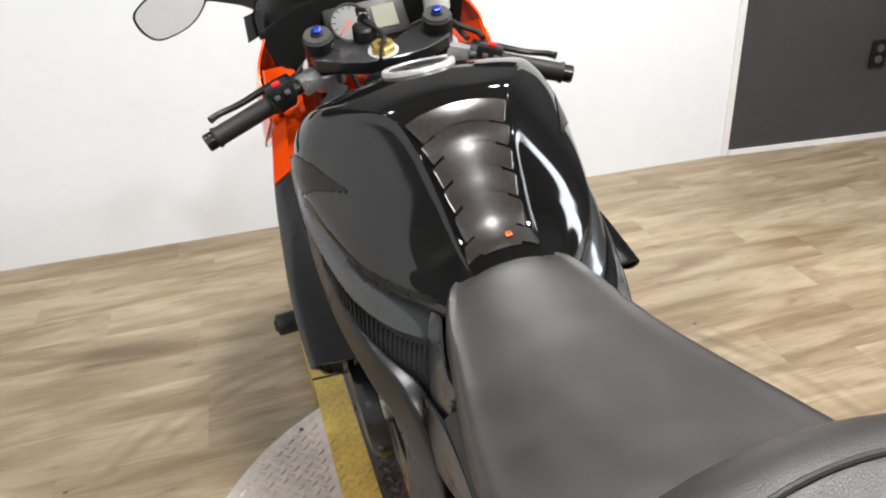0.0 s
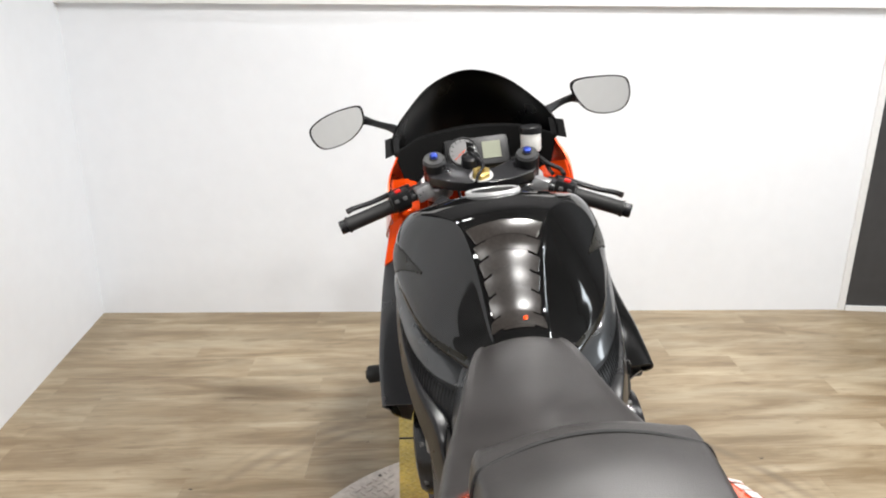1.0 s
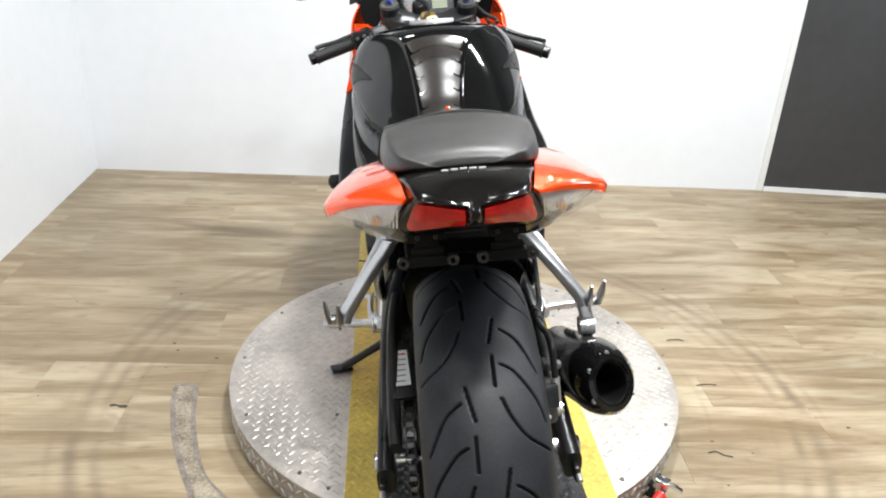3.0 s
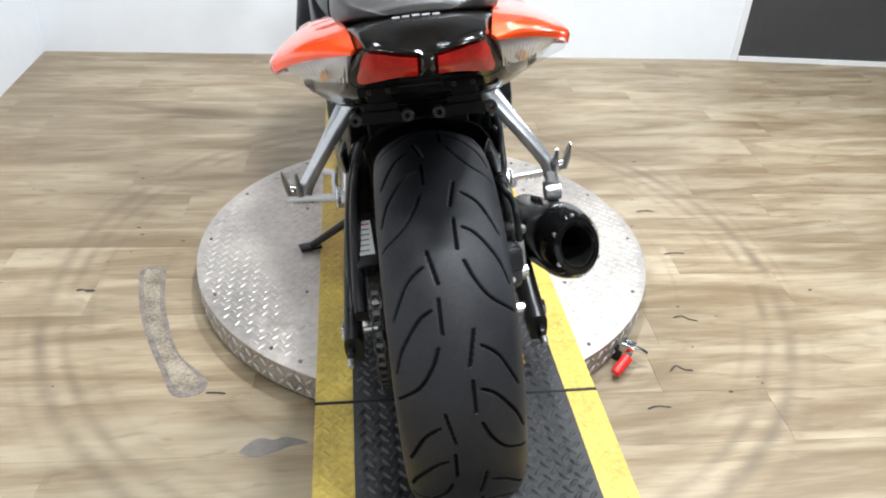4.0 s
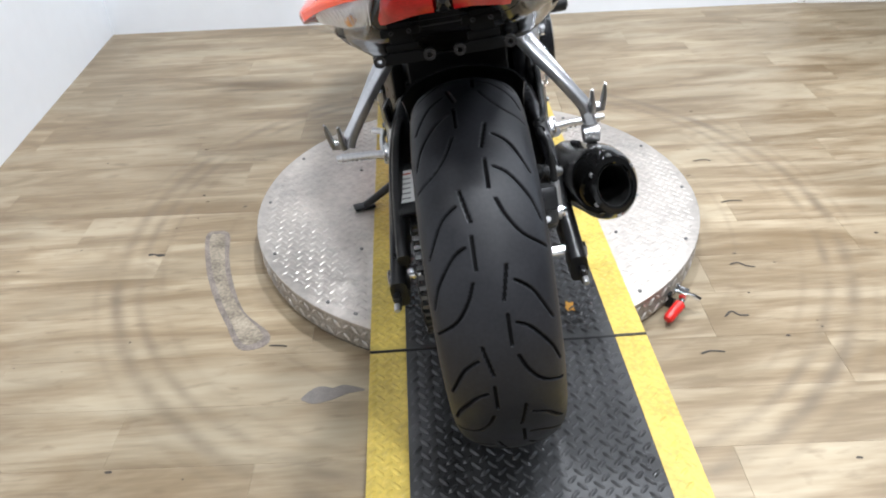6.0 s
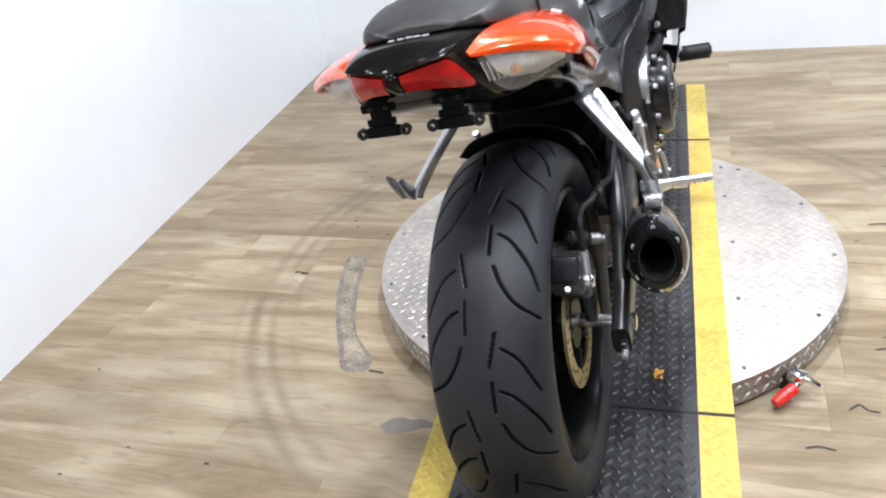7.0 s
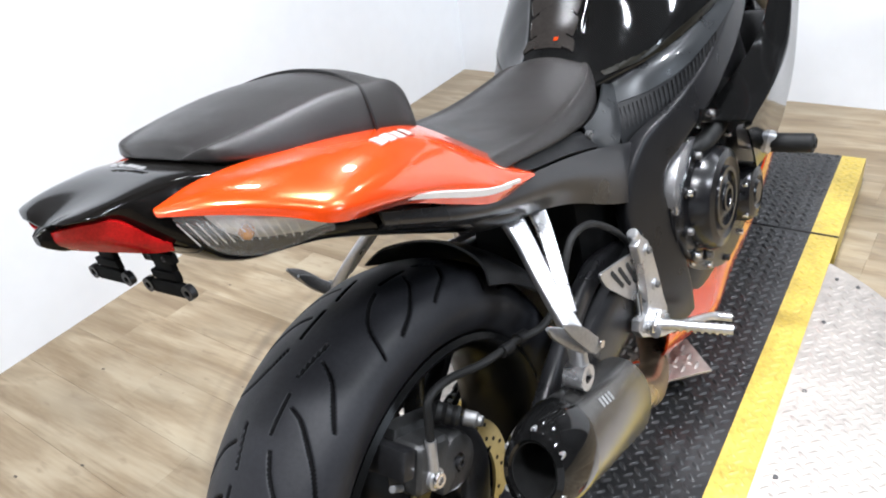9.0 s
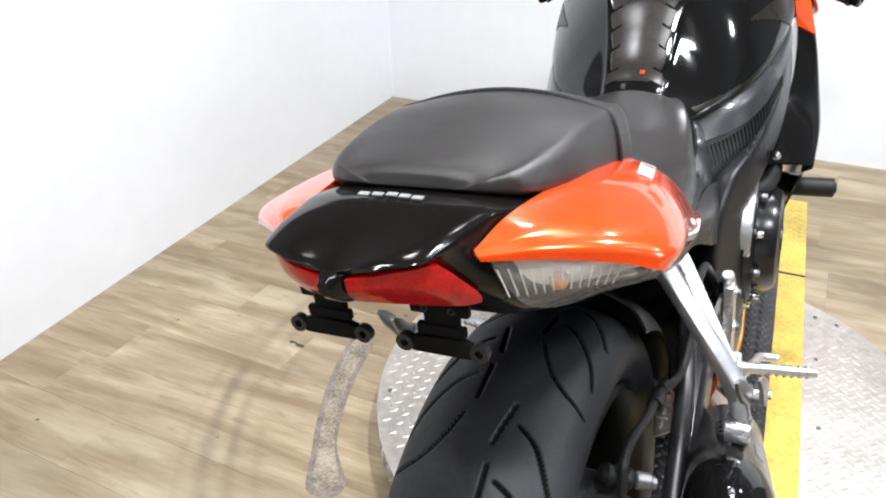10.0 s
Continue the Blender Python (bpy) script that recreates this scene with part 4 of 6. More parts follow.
# tail
ORANGE_ROWS = [
    [(0.070, -0.218, 0.845), (0.078, -0.17, 0.850), (0.092, -0.08, 0.840), (0.098, 0.01, 0.820), (0.094, 0.055, 0.806), (0.100, 0.10, 0.776), (0.118, 0.16, 0.724), (0.140, 0.198, 0.688)],
    [(0.072, -0.220, 0.844), (0.100, -0.18, 0.846), (0.122, -0.10, 0.836), (0.134, -0.02, 0.818), (0.136, 0.04, 0.795), (0.140, 0.09, 0.760), (0.146, 0.15, 0.712), (0.146, 0.200, 0.684)],
    [(0.073, -0.2205, 0.843), (0.108, -0.186, 0.842), (0.141, -0.140, 0.831), (0.163, -0.064, 0.810), (0.158, 0.02, 0.774), (0.156, 0.082, 0.738), (0.152, 0.142, 0.700), (0.147, 0.199, 0.683)],
    [(0.074, -0.221, 0.842), (0.114, -0.190, 0.836), (0.153, -0.152, 0.822), (0.175, -0.108, 0.803), (0.164, 0.01, 0.758), (0.160, 0.075, 0.727), (0.154, 0.14, 0.696), (0.147, 0.200, 0.681)],
    [(0.075, -0.221, 0.839), (0.114, -0.191, 0.829), (0.149, -0.160, 0.814), (0.170, -0.130, 0.796), (0.160, -0.04, 0.766), (0.155, 0.035, 0.727), (0.150, 0.11, 0.692), (0.144, 0.200, 0.679)],
]
mirror("tail_fairing", lambda s: panel(s, ORANGE_ROWS, 24, 60), M_ORANGE, bike, "glossy candy orange tail panel")
def tail_ring(y, top, a, b, c, low, dy=0.0):
    half = [(0, y - dy, top), (a[0], y, a[1]), (b[0], y + dy, b[1]), (c[0], y + dy, c[1])]
    return half + [(0, y, low)] + [(-x, yy, z) for x, yy, z in half[:0:-1]]


part("tail_centre", loft([
    tail_ring(-0.271, 0.850, (0.018, 0.854), (0.032, 0.854), (0.020, 0.851), 0.848, 0.001),
    tail_ring(-0.262, 0.853, (0.034, 0.858), (0.055, 0.856), (0.040, 0.851), 0.846, 0.002),
    tail_ring(-0.240, 0.857, (0.050, 0.860), (0.062, 0.854), (0.046, 0.838), 0.830),
    tail_ring(-0.205, 0.860, (0.059, 0.859), (0.070, 0.848), (0.075, 0.804), 0.798),
    tail_ring(-0.17, 0.857, (0.068, 0.854), (0.080, 0.838), (0.090, 0.776), 0.770),
    tail_ring(-0.10, 0.84, (0.080, 0.834), (0.116, 0.80), (0.120, 0.760), 0.750),
    tail_ring(0.0, 0.80, (0.085, 0.795), (0.132, 0.748), (0.130, 0.712), 0.70),
    tail_ring(0.12, 0.70, (0.10, 0.695), (0.125, 0.67), (0.115, 0.65), 0.64),
    tail_ring(0.30, 0.64, (0.10, 0.635), (0.11, 0.61), (0.105, 0.595), 0.59),
    tail_ring(0.48, 0.63, (0.08, 0.625), (0.09, 0.60), (0.085, 0.585), 0.58)], 48, 64), M_TAIL, bike, "gloss black tail section")
mirror("tail_stripe", lambda s: panel(s, [
    [(0.1680, -0.050, 0.7785), (0.1672, -0.005, 0.7605), (0.1650, 0.040, 0.7400), (0.1612, 0.085, 0.7200), (0.1570, 0.125, 0.7060), (0.1530, 0.160, 0.6955)],
    [(0.1660, -0.050, 0.7745), (0.1655, -0.005, 0.7545), (0.1625, 0.040, 0.7325), (0.1590, 0.085, 0.7125), (0.1552, 0.125, 0.6995), (0.1520, 0.160, 0.6915)]], 5, 30, 0.003), M_STRIPE, bike, "curved white stripe")
orange_fine = np.array([spline(r, 80) for r in ORANGE_ROWS])
orange_fine = np.stack([spline(orange_fine[:, i], 60) for i in range(80)], axis=1).reshape(-1, 3)


def panel_z(x, y):
    near = np.argsort(np.hypot(orange_fine[:, 0] - abs(x), orange_fine[:, 1] - y))[:4]
    return orange_fine[near, 2].mean()


# raised silver letters reduced to small bars
for a, b, w in (((-0.1385, 0.010), (-0.1365, -0.052), 0.0055), ((0.1255, 0.028), (0.1345, -0.034), 0.006)):
    a, b = np.array(a), np.array(b)
    d = (b - a) / np.linalg.norm(b - a)
    e = np.array((-d[1], d[0])) * w * np.sign(d[1]) * -1
    for k in range(4):
        rows = []
        for f in (0.02, 0.12, 0.21):
            c = a + (b - a) * (k * 0.25 + f)
            rows.append([(*(c + e * u), panel_z(*(c + e * u)) + 0.0016) for u in (-1, 0, 1)])
        part("emblem", sheet(rows, 4, 4, 0.001), M_EMBLEM, bike, "pale print bar")
for k in range(5):
    part("emblem", box((-0.025 + 0.0105 * k, -0.183 - 0.0012 * abs(k - 2), 0.8615), (0.008, 0.0045, 0.001), turn=(2, 0, 0)), M_BAR, bike, "grey print bar")
# black cover under the orange panels, back to the frame
mirror("subframe_cover", lambda s: panel(s, [
    [(0.146, -0.06, 0.766), (0.148, 0.04, 0.724), (0.145, 0.12, 0.697), (0.142, 0.20, 0.683), (0.133, 0.32, 0.652), (0.130, 0.42, 0.622), (0.132, 0.53, 0.585)],
    [(0.145, -0.06, 0.752), (0.150, 0.04, 0.707), (0.148, 0.12, 0.678), (0.146, 0.20, 0.655), (0.140, 0.31, 0.622), (0.138, 0.42, 0.577), (0.140, 0.53, 0.540)],
    [(0.125, -0.06, 0.744), (0.132, 0.04, 0.694), (0.131, 0.12, 0.662), (0.129, 0.20, 0.630), (0.133, 0.30, 0.592), (0.139, 0.41, 0.536), (0.141, 0.52, 0.490)]], 14, 40), M_SATIN, bike, "satin black subframe cover")
mirror("pillion_trim", lambda s: panel(s, [
    [(0.126, 0.14, 0.728), (0.122, 0.21, 0.710), (0.114, 0.30, 0.684), (0.106, 0.40, 0.654)],
    [(0.145, 0.15, 0.703), (0.141, 0.22, 0.683), (0.133, 0.31, 0.659), (0.126, 0.41, 0.628)]], 8, 20), M_PLASTIC, bike)

# lamps
def tail_lamp(s):
    rows = [
        [(0.010, -0.268, 0.848), (0.030, -0.264, 0.851), (0.050, -0.254, 0.852), (0.061, -0.243, 0.848), (0.070, -0.222, 0.822)],
        [(0.010, -0.267, 0.838), (0.030, -0.261, 0.838), (0.053, -0.248, 0.834), (0.064, -0.234, 0.827), (0.072, -0.218, 0.815)],
        [(0.010, -0.259, 0.828), (0.030, -0.253, 0.826), (0.054, -0.236, 0.817), (0.065, -0.226, 0.812), (0.071, -0.216, 0.809)]]
    rows = [[(x, y - 0.004 * min(1, (0.075 - x) / 0.03), z - 0.002) for x, y, z in r] for r in rows]
    return panel(s, rows, 12, 20, 0.012)


part("tail_nose", loft([
    tail_ring(-0.280, 0.847, (0.003, 0.847), (0.0040, 0.844), (0.0035, 0.840), 0.838),
    tail_ring(-0.274, 0.850, (0.005, 0.850), (0.007, 0.846), (0.006, 0.834), 0.832),
    tail_ring(-0.262, 0.851, (0.007, 0.851), (0.010, 0.846), (0.009, 0.828), 0.824),
    tail_ring(-0.235, 0.856, (0.010, 0.855), (0.013, 0.848), (0.011, 0.820), 0.816)], 28, 16), M_TAIL, bike, "gloss black divider between the tail lights")
mirror("tail_light", tail_lamp, M_REDLENS, bike, "glossy red tail light lens")


def indicator(s, d=0.0, grow=0.0):
    rows = [
        [(0.078, -0.212, 0.836), (0.100, -0.198, 0.834), (0.120, -0.184, 0.827), (0.146, -0.160, 0.815), (0.166, -0.138, 0.803)],
        [(0.079, -0.211, 0.828), (0.096, -0.200, 0.812), (0.120, -0.184, 0.805), (0.143, -0.157, 0.800), (0.166, -0.136, 0.797)],
        [(0.080, -0.207, 0.820), (0.090, -0.190, 0.792), (0.104, -0.160, 0.775), (0.132, -0.140, 0.780), (0.164, -0.132, 0.790)]]
    return panel(s, [[(x - d * 0.7, y + d, z) for x, y, z in r] for r in rows], 14, 24, 0.003)


for s in (1, -1):
    lens = part("indicator", indicator(s), M_LENS, bike, "clear moulded indicator lens")
    part("reflector", indicator(s, 0.016), M_REFLECT, lens, "bright reflector")
    part("bulb", lathe([(0, 0.003), (0.006, 0.006), (0.012, 0.006), (0.016, 0.0)], toward((s * 0.104, -0.165, 0.805), (s * 0.12, -0.20, 0.80)), 16), M_AMBER, lens, "amber bulb")
    # ribs of the clear lens, coloured white to paint its bright streaks
    for k in range(13):
        u = 0.10 + k * 0.066
        top = Vector((s * (0.073 + 0.075 * u * 1.1), -0.219 + 0.072 * u, 0.831 - 0.020 * u))
        low = Vector((s * (0.077 + 0.060 * u * 1.1), -0.209 + 0.074 * u, 0.806 - 0.020 * u))
        part("lens_rib", rod(top, low, 0.0006, 5), M_REFLECT, lens, "lens rib coloured bright as a painted streak of light")

# plate brackets under the tail lights
part("bracket_bar", box((0, -0.203, 0.806), (0.11, 0.016, 0.008), 0.002), M_PLASTIC, bike)
for x in (-0.052, 0.038):
    br = part("plate_bracket", box((x, -0.212, 0.788), (0.026, 0.006, 0.036), 0.002), M_INNER, bike, "small black stepped metal bracket")
    part("shoulder", box((x, -0.2135, 0.796), (0.044, 0.006, 0.010), 0.002), M_INNER, br)
    part("tab", box((x, -0.2145, 0.779), (0.036, 0.006, 0.008), 0.0015), M_INNER, br)
    part("foot", prism([(-0.026, -0.005), (-0.020, -0.006), (0.020, -0.006), (0.026, -0.005), (0.026, 0.003), (0.017, 0.007), (-0.017, 0.007), (-0.026, 0.003)], -0.003, 0.003, pose(x, -0.216, 0.767, 90, 0, 0), 0.001), M_INNER, br)
    for d in (-0.028, 0.028):
        part("eyelet", lathe([(-0.003, 0.0032), (-0.003, 0.0068), (0.003, 0.0068), (0.003, 0.0032)], pose(x + d, -0.217, 0.767, 0, 0, 90), 16, closed=True), M_DARKMETAL, br)
    for d in (-0.010, 0.010):
        part("rivet", screw((x + d, -0.2155, 0.796), (x + d, -1, 0.796), 0.0028, 0.002), M_DARKMETAL, br)
part("undertray", loft([
    [(0.065, -0.20, 0.812), (0.065, -0.20, 0.794), (-0.065, -0.20, 0.794), (-0.065, -0.20, 0.812)],
    [(0.10, -0.05, 0.77), (0.10, -0.05, 0.742), (-0.10, -0.05, 0.742), (-0.10, -0.05, 0.77)],
    [(0.11, 0.12, 0.69), (0.11, 0.12, 0.645), (-0.11, 0.12, 0.645), (-0.11, 0.12, 0.69)],
    [(0.095, 0.32, 0.64), (0.095, 0.32, 0.58), (-0.095, 0.32, 0.58), (-0.095, 0.32, 0.64)]], 28, 24), M_PLASTIC, bike, "matt black undertray")

# rear hugger
hug = []
for a, w in ((0.50, 0.101), (0.62, 0.103), (0.85, 0.104), (1.10, 0.104), (1.40, 0.100)):
    row = []
    for u in (-1, -0.8, -0.4, 0, 0.4, 0.8, 1):
        r = 0.329 - 0.030 * u * u - 0.012 * max(0, abs(u) - 0.8) / 0.2
        b = a - 0.07 * abs(u) ** 3 * (a < 0.55)
        row.append((RW.x + w * u, RW.y + r * math.sin(b), RW.z + r * math.cos(b)))
    hug.append(row)
part("rear_hugger", sheet(hug, 24, 30, 0.003), M_PLASTIC, bike, "satin black rear wheel hugger")

# swingarm, chain side and brake side
for s in (1, -1):
    part("swingarm", beam(flip(s, [(0.150, -0.045, 0.300), (0.148, 0.06, 0.315), (0.142, 0.20, 0.345), (0.132, 0.38, 0.370), (0.115, 0.56, 0.375)]), [0.015, 0.016, 0.018, 0.022, 0.024], [0.028, 0.038, 0.054, 0.060, 0.050]), M_FRAME, bike, "black box-section swingarm")
    part("swingarm_brace", beam(flip(s, [(0.145, 0.05, 0.335), (0.138, 0.20, 0.420), (0.120, 0.34, 0.450), (0.11, 0.46, 0.42)]), 0.012, [0.014, 0.018, 0.02, 0.02]), M_FRAME, bike)
    ad = part("chain_adjuster", box((s * 0.155, -0.052, 0.294), (0.010, 0.022, 0.028), 0.003), M_DARKMETAL, bike, "dark chain adjuster")
    part("adjuster_bolt", rod((s * 0.156, -0.060, 0.294), (s * 0.156, -0.076, 0.292), 0.005, bevel=0.001), M_ALU, ad, "small silver bolt")
    part("axle_nut", lathe([(0, 0.015), (0.006, 0.015), (0.008, 0.012), (0.008, 0.0)], pose(s * 0.163, 0, 0.303, 0, 0, 0 if s > 0 else 180), 6), M_CHROME, bike)
part("battery_box", box((0, 0.465, 0.500), (0.200, 0.20, 0.17), 0.02), M_INNER, bike, "black battery box under the seat")
part("swingarm_bridge", box((0, 0.42, 0.385), (0.22, 0.06, 0.08), 0.01), M_FRAME, bike)
part("axle", rod((-0.165, 0, 0.308), (0.165, 0, 0.308), 0.012), M_CHROME, bike)
part("shock_absorber", rod((0, 0.43, 0.42), (0, 0.50, 0.64), 0.032, 20), M_DARKMETAL, bike)
for k in range(6):
    z = 0.45 + k * 0.028
    part("spring_coil", lathe([(-0.005, 0.040), (0, 0.046), (0.005, 0.040)], pose(0, 0.44 + k * 0.009, z, 0, -90, 0), 24, closed=True), M_FRAME, bike)
# chain guard with a label
guard = part("chain_guard", beam([(-0.126, -0.072, 0.388), (-0.127, -0.03, 0.404), (-0.128, 0.06, 0.425), (-0.126, 0.18, 0.440), (-0.122, 0.34, 0.425)], 0.010, [0.014, 0.024, 0.034, 0.040, 0.03]), M_PLASTIC, bike, "black chain guard")
label = part("warning_label", box((-0.114, 0.055, 0.4475), (0.028, 0.088, 0.0012), turn=(6, 0, 4)), M_PAPER, bike, "white warning label with unreadable small print")
for k in range(6):
    part("print_line", box((-0.114, 0.088 - k * 0.0135, 0.4518 - k * 0.00142), (0.018, 0.003, 0.0006), turn=(6, 0, 4)), M_BAR if k else M_ORANGE, label)
part("label_plate", box((-0.112, 0.055, 0.4430), (0.036, 0.14, 0.006), 0.002, turn=(6, 0, 4)), M_PLASTIC, bike)
sprocket = part("rear_sprocket", lathe([(-0.113, 0.05), (-0.113, 0.098), (-0.107, 0.098), (-0.107, 0.05)], Matrix.Translation(RW + Vector((0.005, 0, 0))), 44, closed=True), M_DARKMETAL, rear_wheel)
# drive chain: links along both runs and round the sprocket
loop = []
for k in range(60):
    a = math.pi * k / 59
    loop.append((RW.y - 0.100 * math.sin(a), RW.z + 0.100 * math.cos(a)))
for k in range(1, 60):
    loop.append((RW.y + 0.58 * k / 59, RW.z - 0.100 + 0.10 * k / 59))
for k in range(60):
    a = math.pi * k / 59
    loop.append((RW.y + 0.58 + 0.035 * math.sin(a), RW.z + 0.035 - 0.035 * math.cos(a)))
for k in range(1, 60):
    loop.append((RW.y + 0.58 - 0.58 * k / 60, RW.z + 0.070 + 0.030 * k / 60))
loop = np.array(loop)
dist = np.concatenate([[0], np.cumsum(np.hypot(*np.diff(np.vstack([loop, loop[:1]]), axis=0).T))])
count = int(dist[-1] / 0.01588)
bm, pins = bmesh.new(), bmesh.new()
for k in range(count):
    d = (k + 0.5) / count * dist[-1]
    i = min(np.searchsorted(dist, d) - 1, len(loop) - 1)
    p, q = loop[i], loop[(i + 1) % len(loop)]
    f = (d - dist[i]) / max(dist[i + 1] - dist[i], 1e-9)
    y, z = p + (q - p) * f
    ang = math.degrees(math.atan2(q[1] - p[1], q[0] - p[0]))
    for dx in ((-0.008, 0.008) if k % 2 else (-0.0055, 0.0055)):
        box((-0.104 + dx, y, z), (0.002, 0.020, 0.013), turn=(ang, 0, 0), bm=bm)
    box((-0.104, (p[0] + y) / 2, (p[1] + z) / 2), (0.0105, 0.0070, 0.0095), turn=(ang, 0, 0), bm=pins)
chain = part("drive_chain", bm, M_CALIPER, bike, "dark oily drive chain", smooth=False)
part("rollers", pins, M_GREYMETAL, chain, "worn bright chain rollers", smooth=False)

# rear brake
caliper = part("brake_caliper", lathe([(0.085, 0.036), (0.122, 0.036), (0.129, 0.033), (0.131, 0.027), (0.131, 0.012), (0.127, 0.010), (0.127, 0.0)], pose(0, -0.026, 0.418), 32), M_CALIPER, bike, "dark grey cast rear brake caliper")
part("caliper_body", box((0.106, -0.062, 0.446), (0.050, 0.058, 0.062), 0.012, turn=(-25, 0, 0), seg=3), M_CALIPER, caliper)
part("inner_half", box((0.080, -0.040, 0.450), (0.030, 0.095, 0.058), 0.010, turn=(-25, 0, 0)), M_CALIPER, caliper)
part("bridge", box((0.100, -0.096, 0.478), (0.060, 0.020, 0.036), 0.006, turn=(-25, 0, 0)), M_DARKMETAL, caliper)
part("lug", box((0.112, -0.044, 0.412), (0.040, 0.030, 0.040), 0.008, turn=(-25, 0, 0)), M_CALIPER, caliper)
part("pin_boot", lathe([(0, 0.010), (0.006, 0.0135), (0.012, 0.011), (0.018, 0.0135), (0.024, 0.011), (0.030, 0.013), (0.034, 0.010)], toward((0.098, -0.012, 0.476), (0.136, 0.004, 0.462)), 20), M_RUBBER2, caliper)
part("slide_pin", rod((0.130, 0.002, 0.464), (0.146, 0.008, 0.459), 0.0095, 16, bevel=0.002), M_GREYMETAL, caliper)
part("bolt", screw((0.146, 0.008, 0.459), (0.5, 0.10, 0.36), 0.007, 0.006), M_GREYMETAL, caliper)
part("bolt", screw((0.131, -0.026, 0.418), (0.9, -0.026, 0.418), 0.008, 0.005), M_DARKMETAL, caliper)
part("banjo_bolt", screw((0.133, -0.071, 0.437), (0.9, -0.10, 0.437), 0.010, 0.009), M_CHROME, caliper)
part("banjo_eye", lathe([(0, 0.005), (0, 0.013), (0.006, 0.013), (0.006, 0.005)], pose(0.130, -0.071, 0.437), 20, closed=True), M_ALU, caliper)
part("hose_end", rod((0.133, -0.069, 0.447), (0.132, -0.060, 0.483), 0.0065), M_ALU, caliper, "crimped metal hose end")
part("bleed_nipple", rod((0.108, -0.10, 0.44), (0.112, -0.115, 0.455), 0.004), M_ALU, caliper)
part("caliper_bracket", beam([(0.100, 0.00, 0.44), (0.110, 0.02, 0.38), (0.115, 0.0, 0.315)], 0.010, 0.024), M_DARKMETAL, caliper)
for ob in [caliper, *caliper.children]:
    ob.data.transform(Matrix.Translation((-0.012, 0, 0)))
part("brake_hose", tube([(0.120, -0.060, 0.480), (0.119, -0.053, 0.505), (0.118, -0.042, 0.527), (0.118, -0.005, 0.525), (0.119, 0.059, 0.500), (0.122, 0.123, 0.486), (0.136, 0.175, 0.480), (0.140, 0.225, 0.505), (0.140, 0.248, 0.535), (0.140, 0.275, 0.556), (0.140, 0.325, 0.548), (0.140, 0.385, 0.508), (0.142, 0.424, 0.468), (0.150, 0.431, 0.440)], 0.0052, 10, 80), M_RUBBER2, bike, "black rubber brake hose")
for y, z in ((0.105, 0.488), (0.140, 0.482)):
    part("hose_clip", rod((0.121, y - 0.009, z + 0.002), (0.123, y + 0.009, z - 0.002), 0.008), M_PLASTIC, bike)

# silencer
MA, MB = Vector((0.219, -0.032, 0.436)), Vector((0.190, 0.225, 0.318))
can = part("silencer", lathe([(0.055, 0.034), (0.055, 0.054), (0.058, 0.0565), (0.282, 0.0565), (0.292, 0.053), (0.296, 0.044), (0.296, 0.026), (0.205, 0.034)], toward(MA, MB), 48, closed=True), M_TITAN, bike, "short smoked-steel silencer")
part("end_cap", lathe([(0.020, 0.031), (-0.008, 0.031), (-0.011, 0.034), (-0.008, 0.042), (0.006, 0.0495), (0.040, 0.0560), (0.062, 0.0580), (0.066, 0.0575), (0.067, 0.053), (0.067, 0.034)], toward(MA, MB), 40, closed=True), M_GLOSS, can, "black carbon silencer end cap")
part("bore", lathe([(0.20, 0.001), (0.20, 0.0310), (-0.006, 0.0310), (-0.006, 0.0295), (0.199, 0.0290)], toward(MA, MB), 32), M_DEEPBLACK, can, "sooty bore")
axis = (MB - MA).normalized()
e1 = axis.cross(Vector((0, 0, 1))).normalized()
e2 = axis.cross(e1).normalized()
for k in range(6):
    a = 2 * math.pi * k / 6 + 0.5
    o = MA + (math.cos(a) * e1 + math.sin(a) * e2) * 0.0425 + axis * -0.004
    part("bolt", screw(o, o - axis, 0.0038, 0.004), M_ALU, can)
out = Vector((0.63, 0.20, 0.75))
out = (out - axis * axis.dot(out)).normalized()
for k in range(4):
    at = Matrix((axis, axis.cross(out), out)).transposed().to_4x4()
    at.translation = MA + axis * (0.120 + 0.011 * k) + out * 0.0566
    part("print_line", prism([(-0.003, -0.006), (0.003, -0.006), (0.003, 0.006), (-0.003, 0.006)], -0.0005, 0.0006, at), M_BAR, can)
for k in range(3):
    o = MA + axis * (0.135 + 0.020 * k) + (Vector((-0.25, 0.30, 0.92)) - axis * axis.dot(Vector((-0.25, 0.30, 0.92)))).normalized() * 0.0565
    part("bolt", screw(o, o + Vector((-0.1, 0.1, 1)), 0.0055, 0.006), M_DARKMETAL, can)
part("strap_lug", beam([(0.203, 0.120, 0.405), (0.208, 0.122, 0.430), (0.214, 0.123, 0.456)], 0.008, 0.014), M_FRAME, can)
# the can is a tall oval
slim = Matrix.Translation(MA + Vector((-0.003, 0.021, -0.006))) @ Matrix.Scale(0.86, 4, e1) @ Matrix.Scale(1.10, 4, e2) @ Matrix.Translation(-MA)
for ob in [can, *can.children]:
    if not ob.name.startswith("strap_lug"):
        ob.data.transform(slim)
part("link_pipe", tube([(0.192, 0.205, 0.326), (0.186, 0.30, 0.275), (0.165, 0.40, 0.205), (0.11, 0.55, 0.14), (0.04, 0.70, 0.12), (0, 0.95, 0.14)], 0.026, 16, 40), M_TITAN2, bike, "heat-tinted exhaust link pipe")

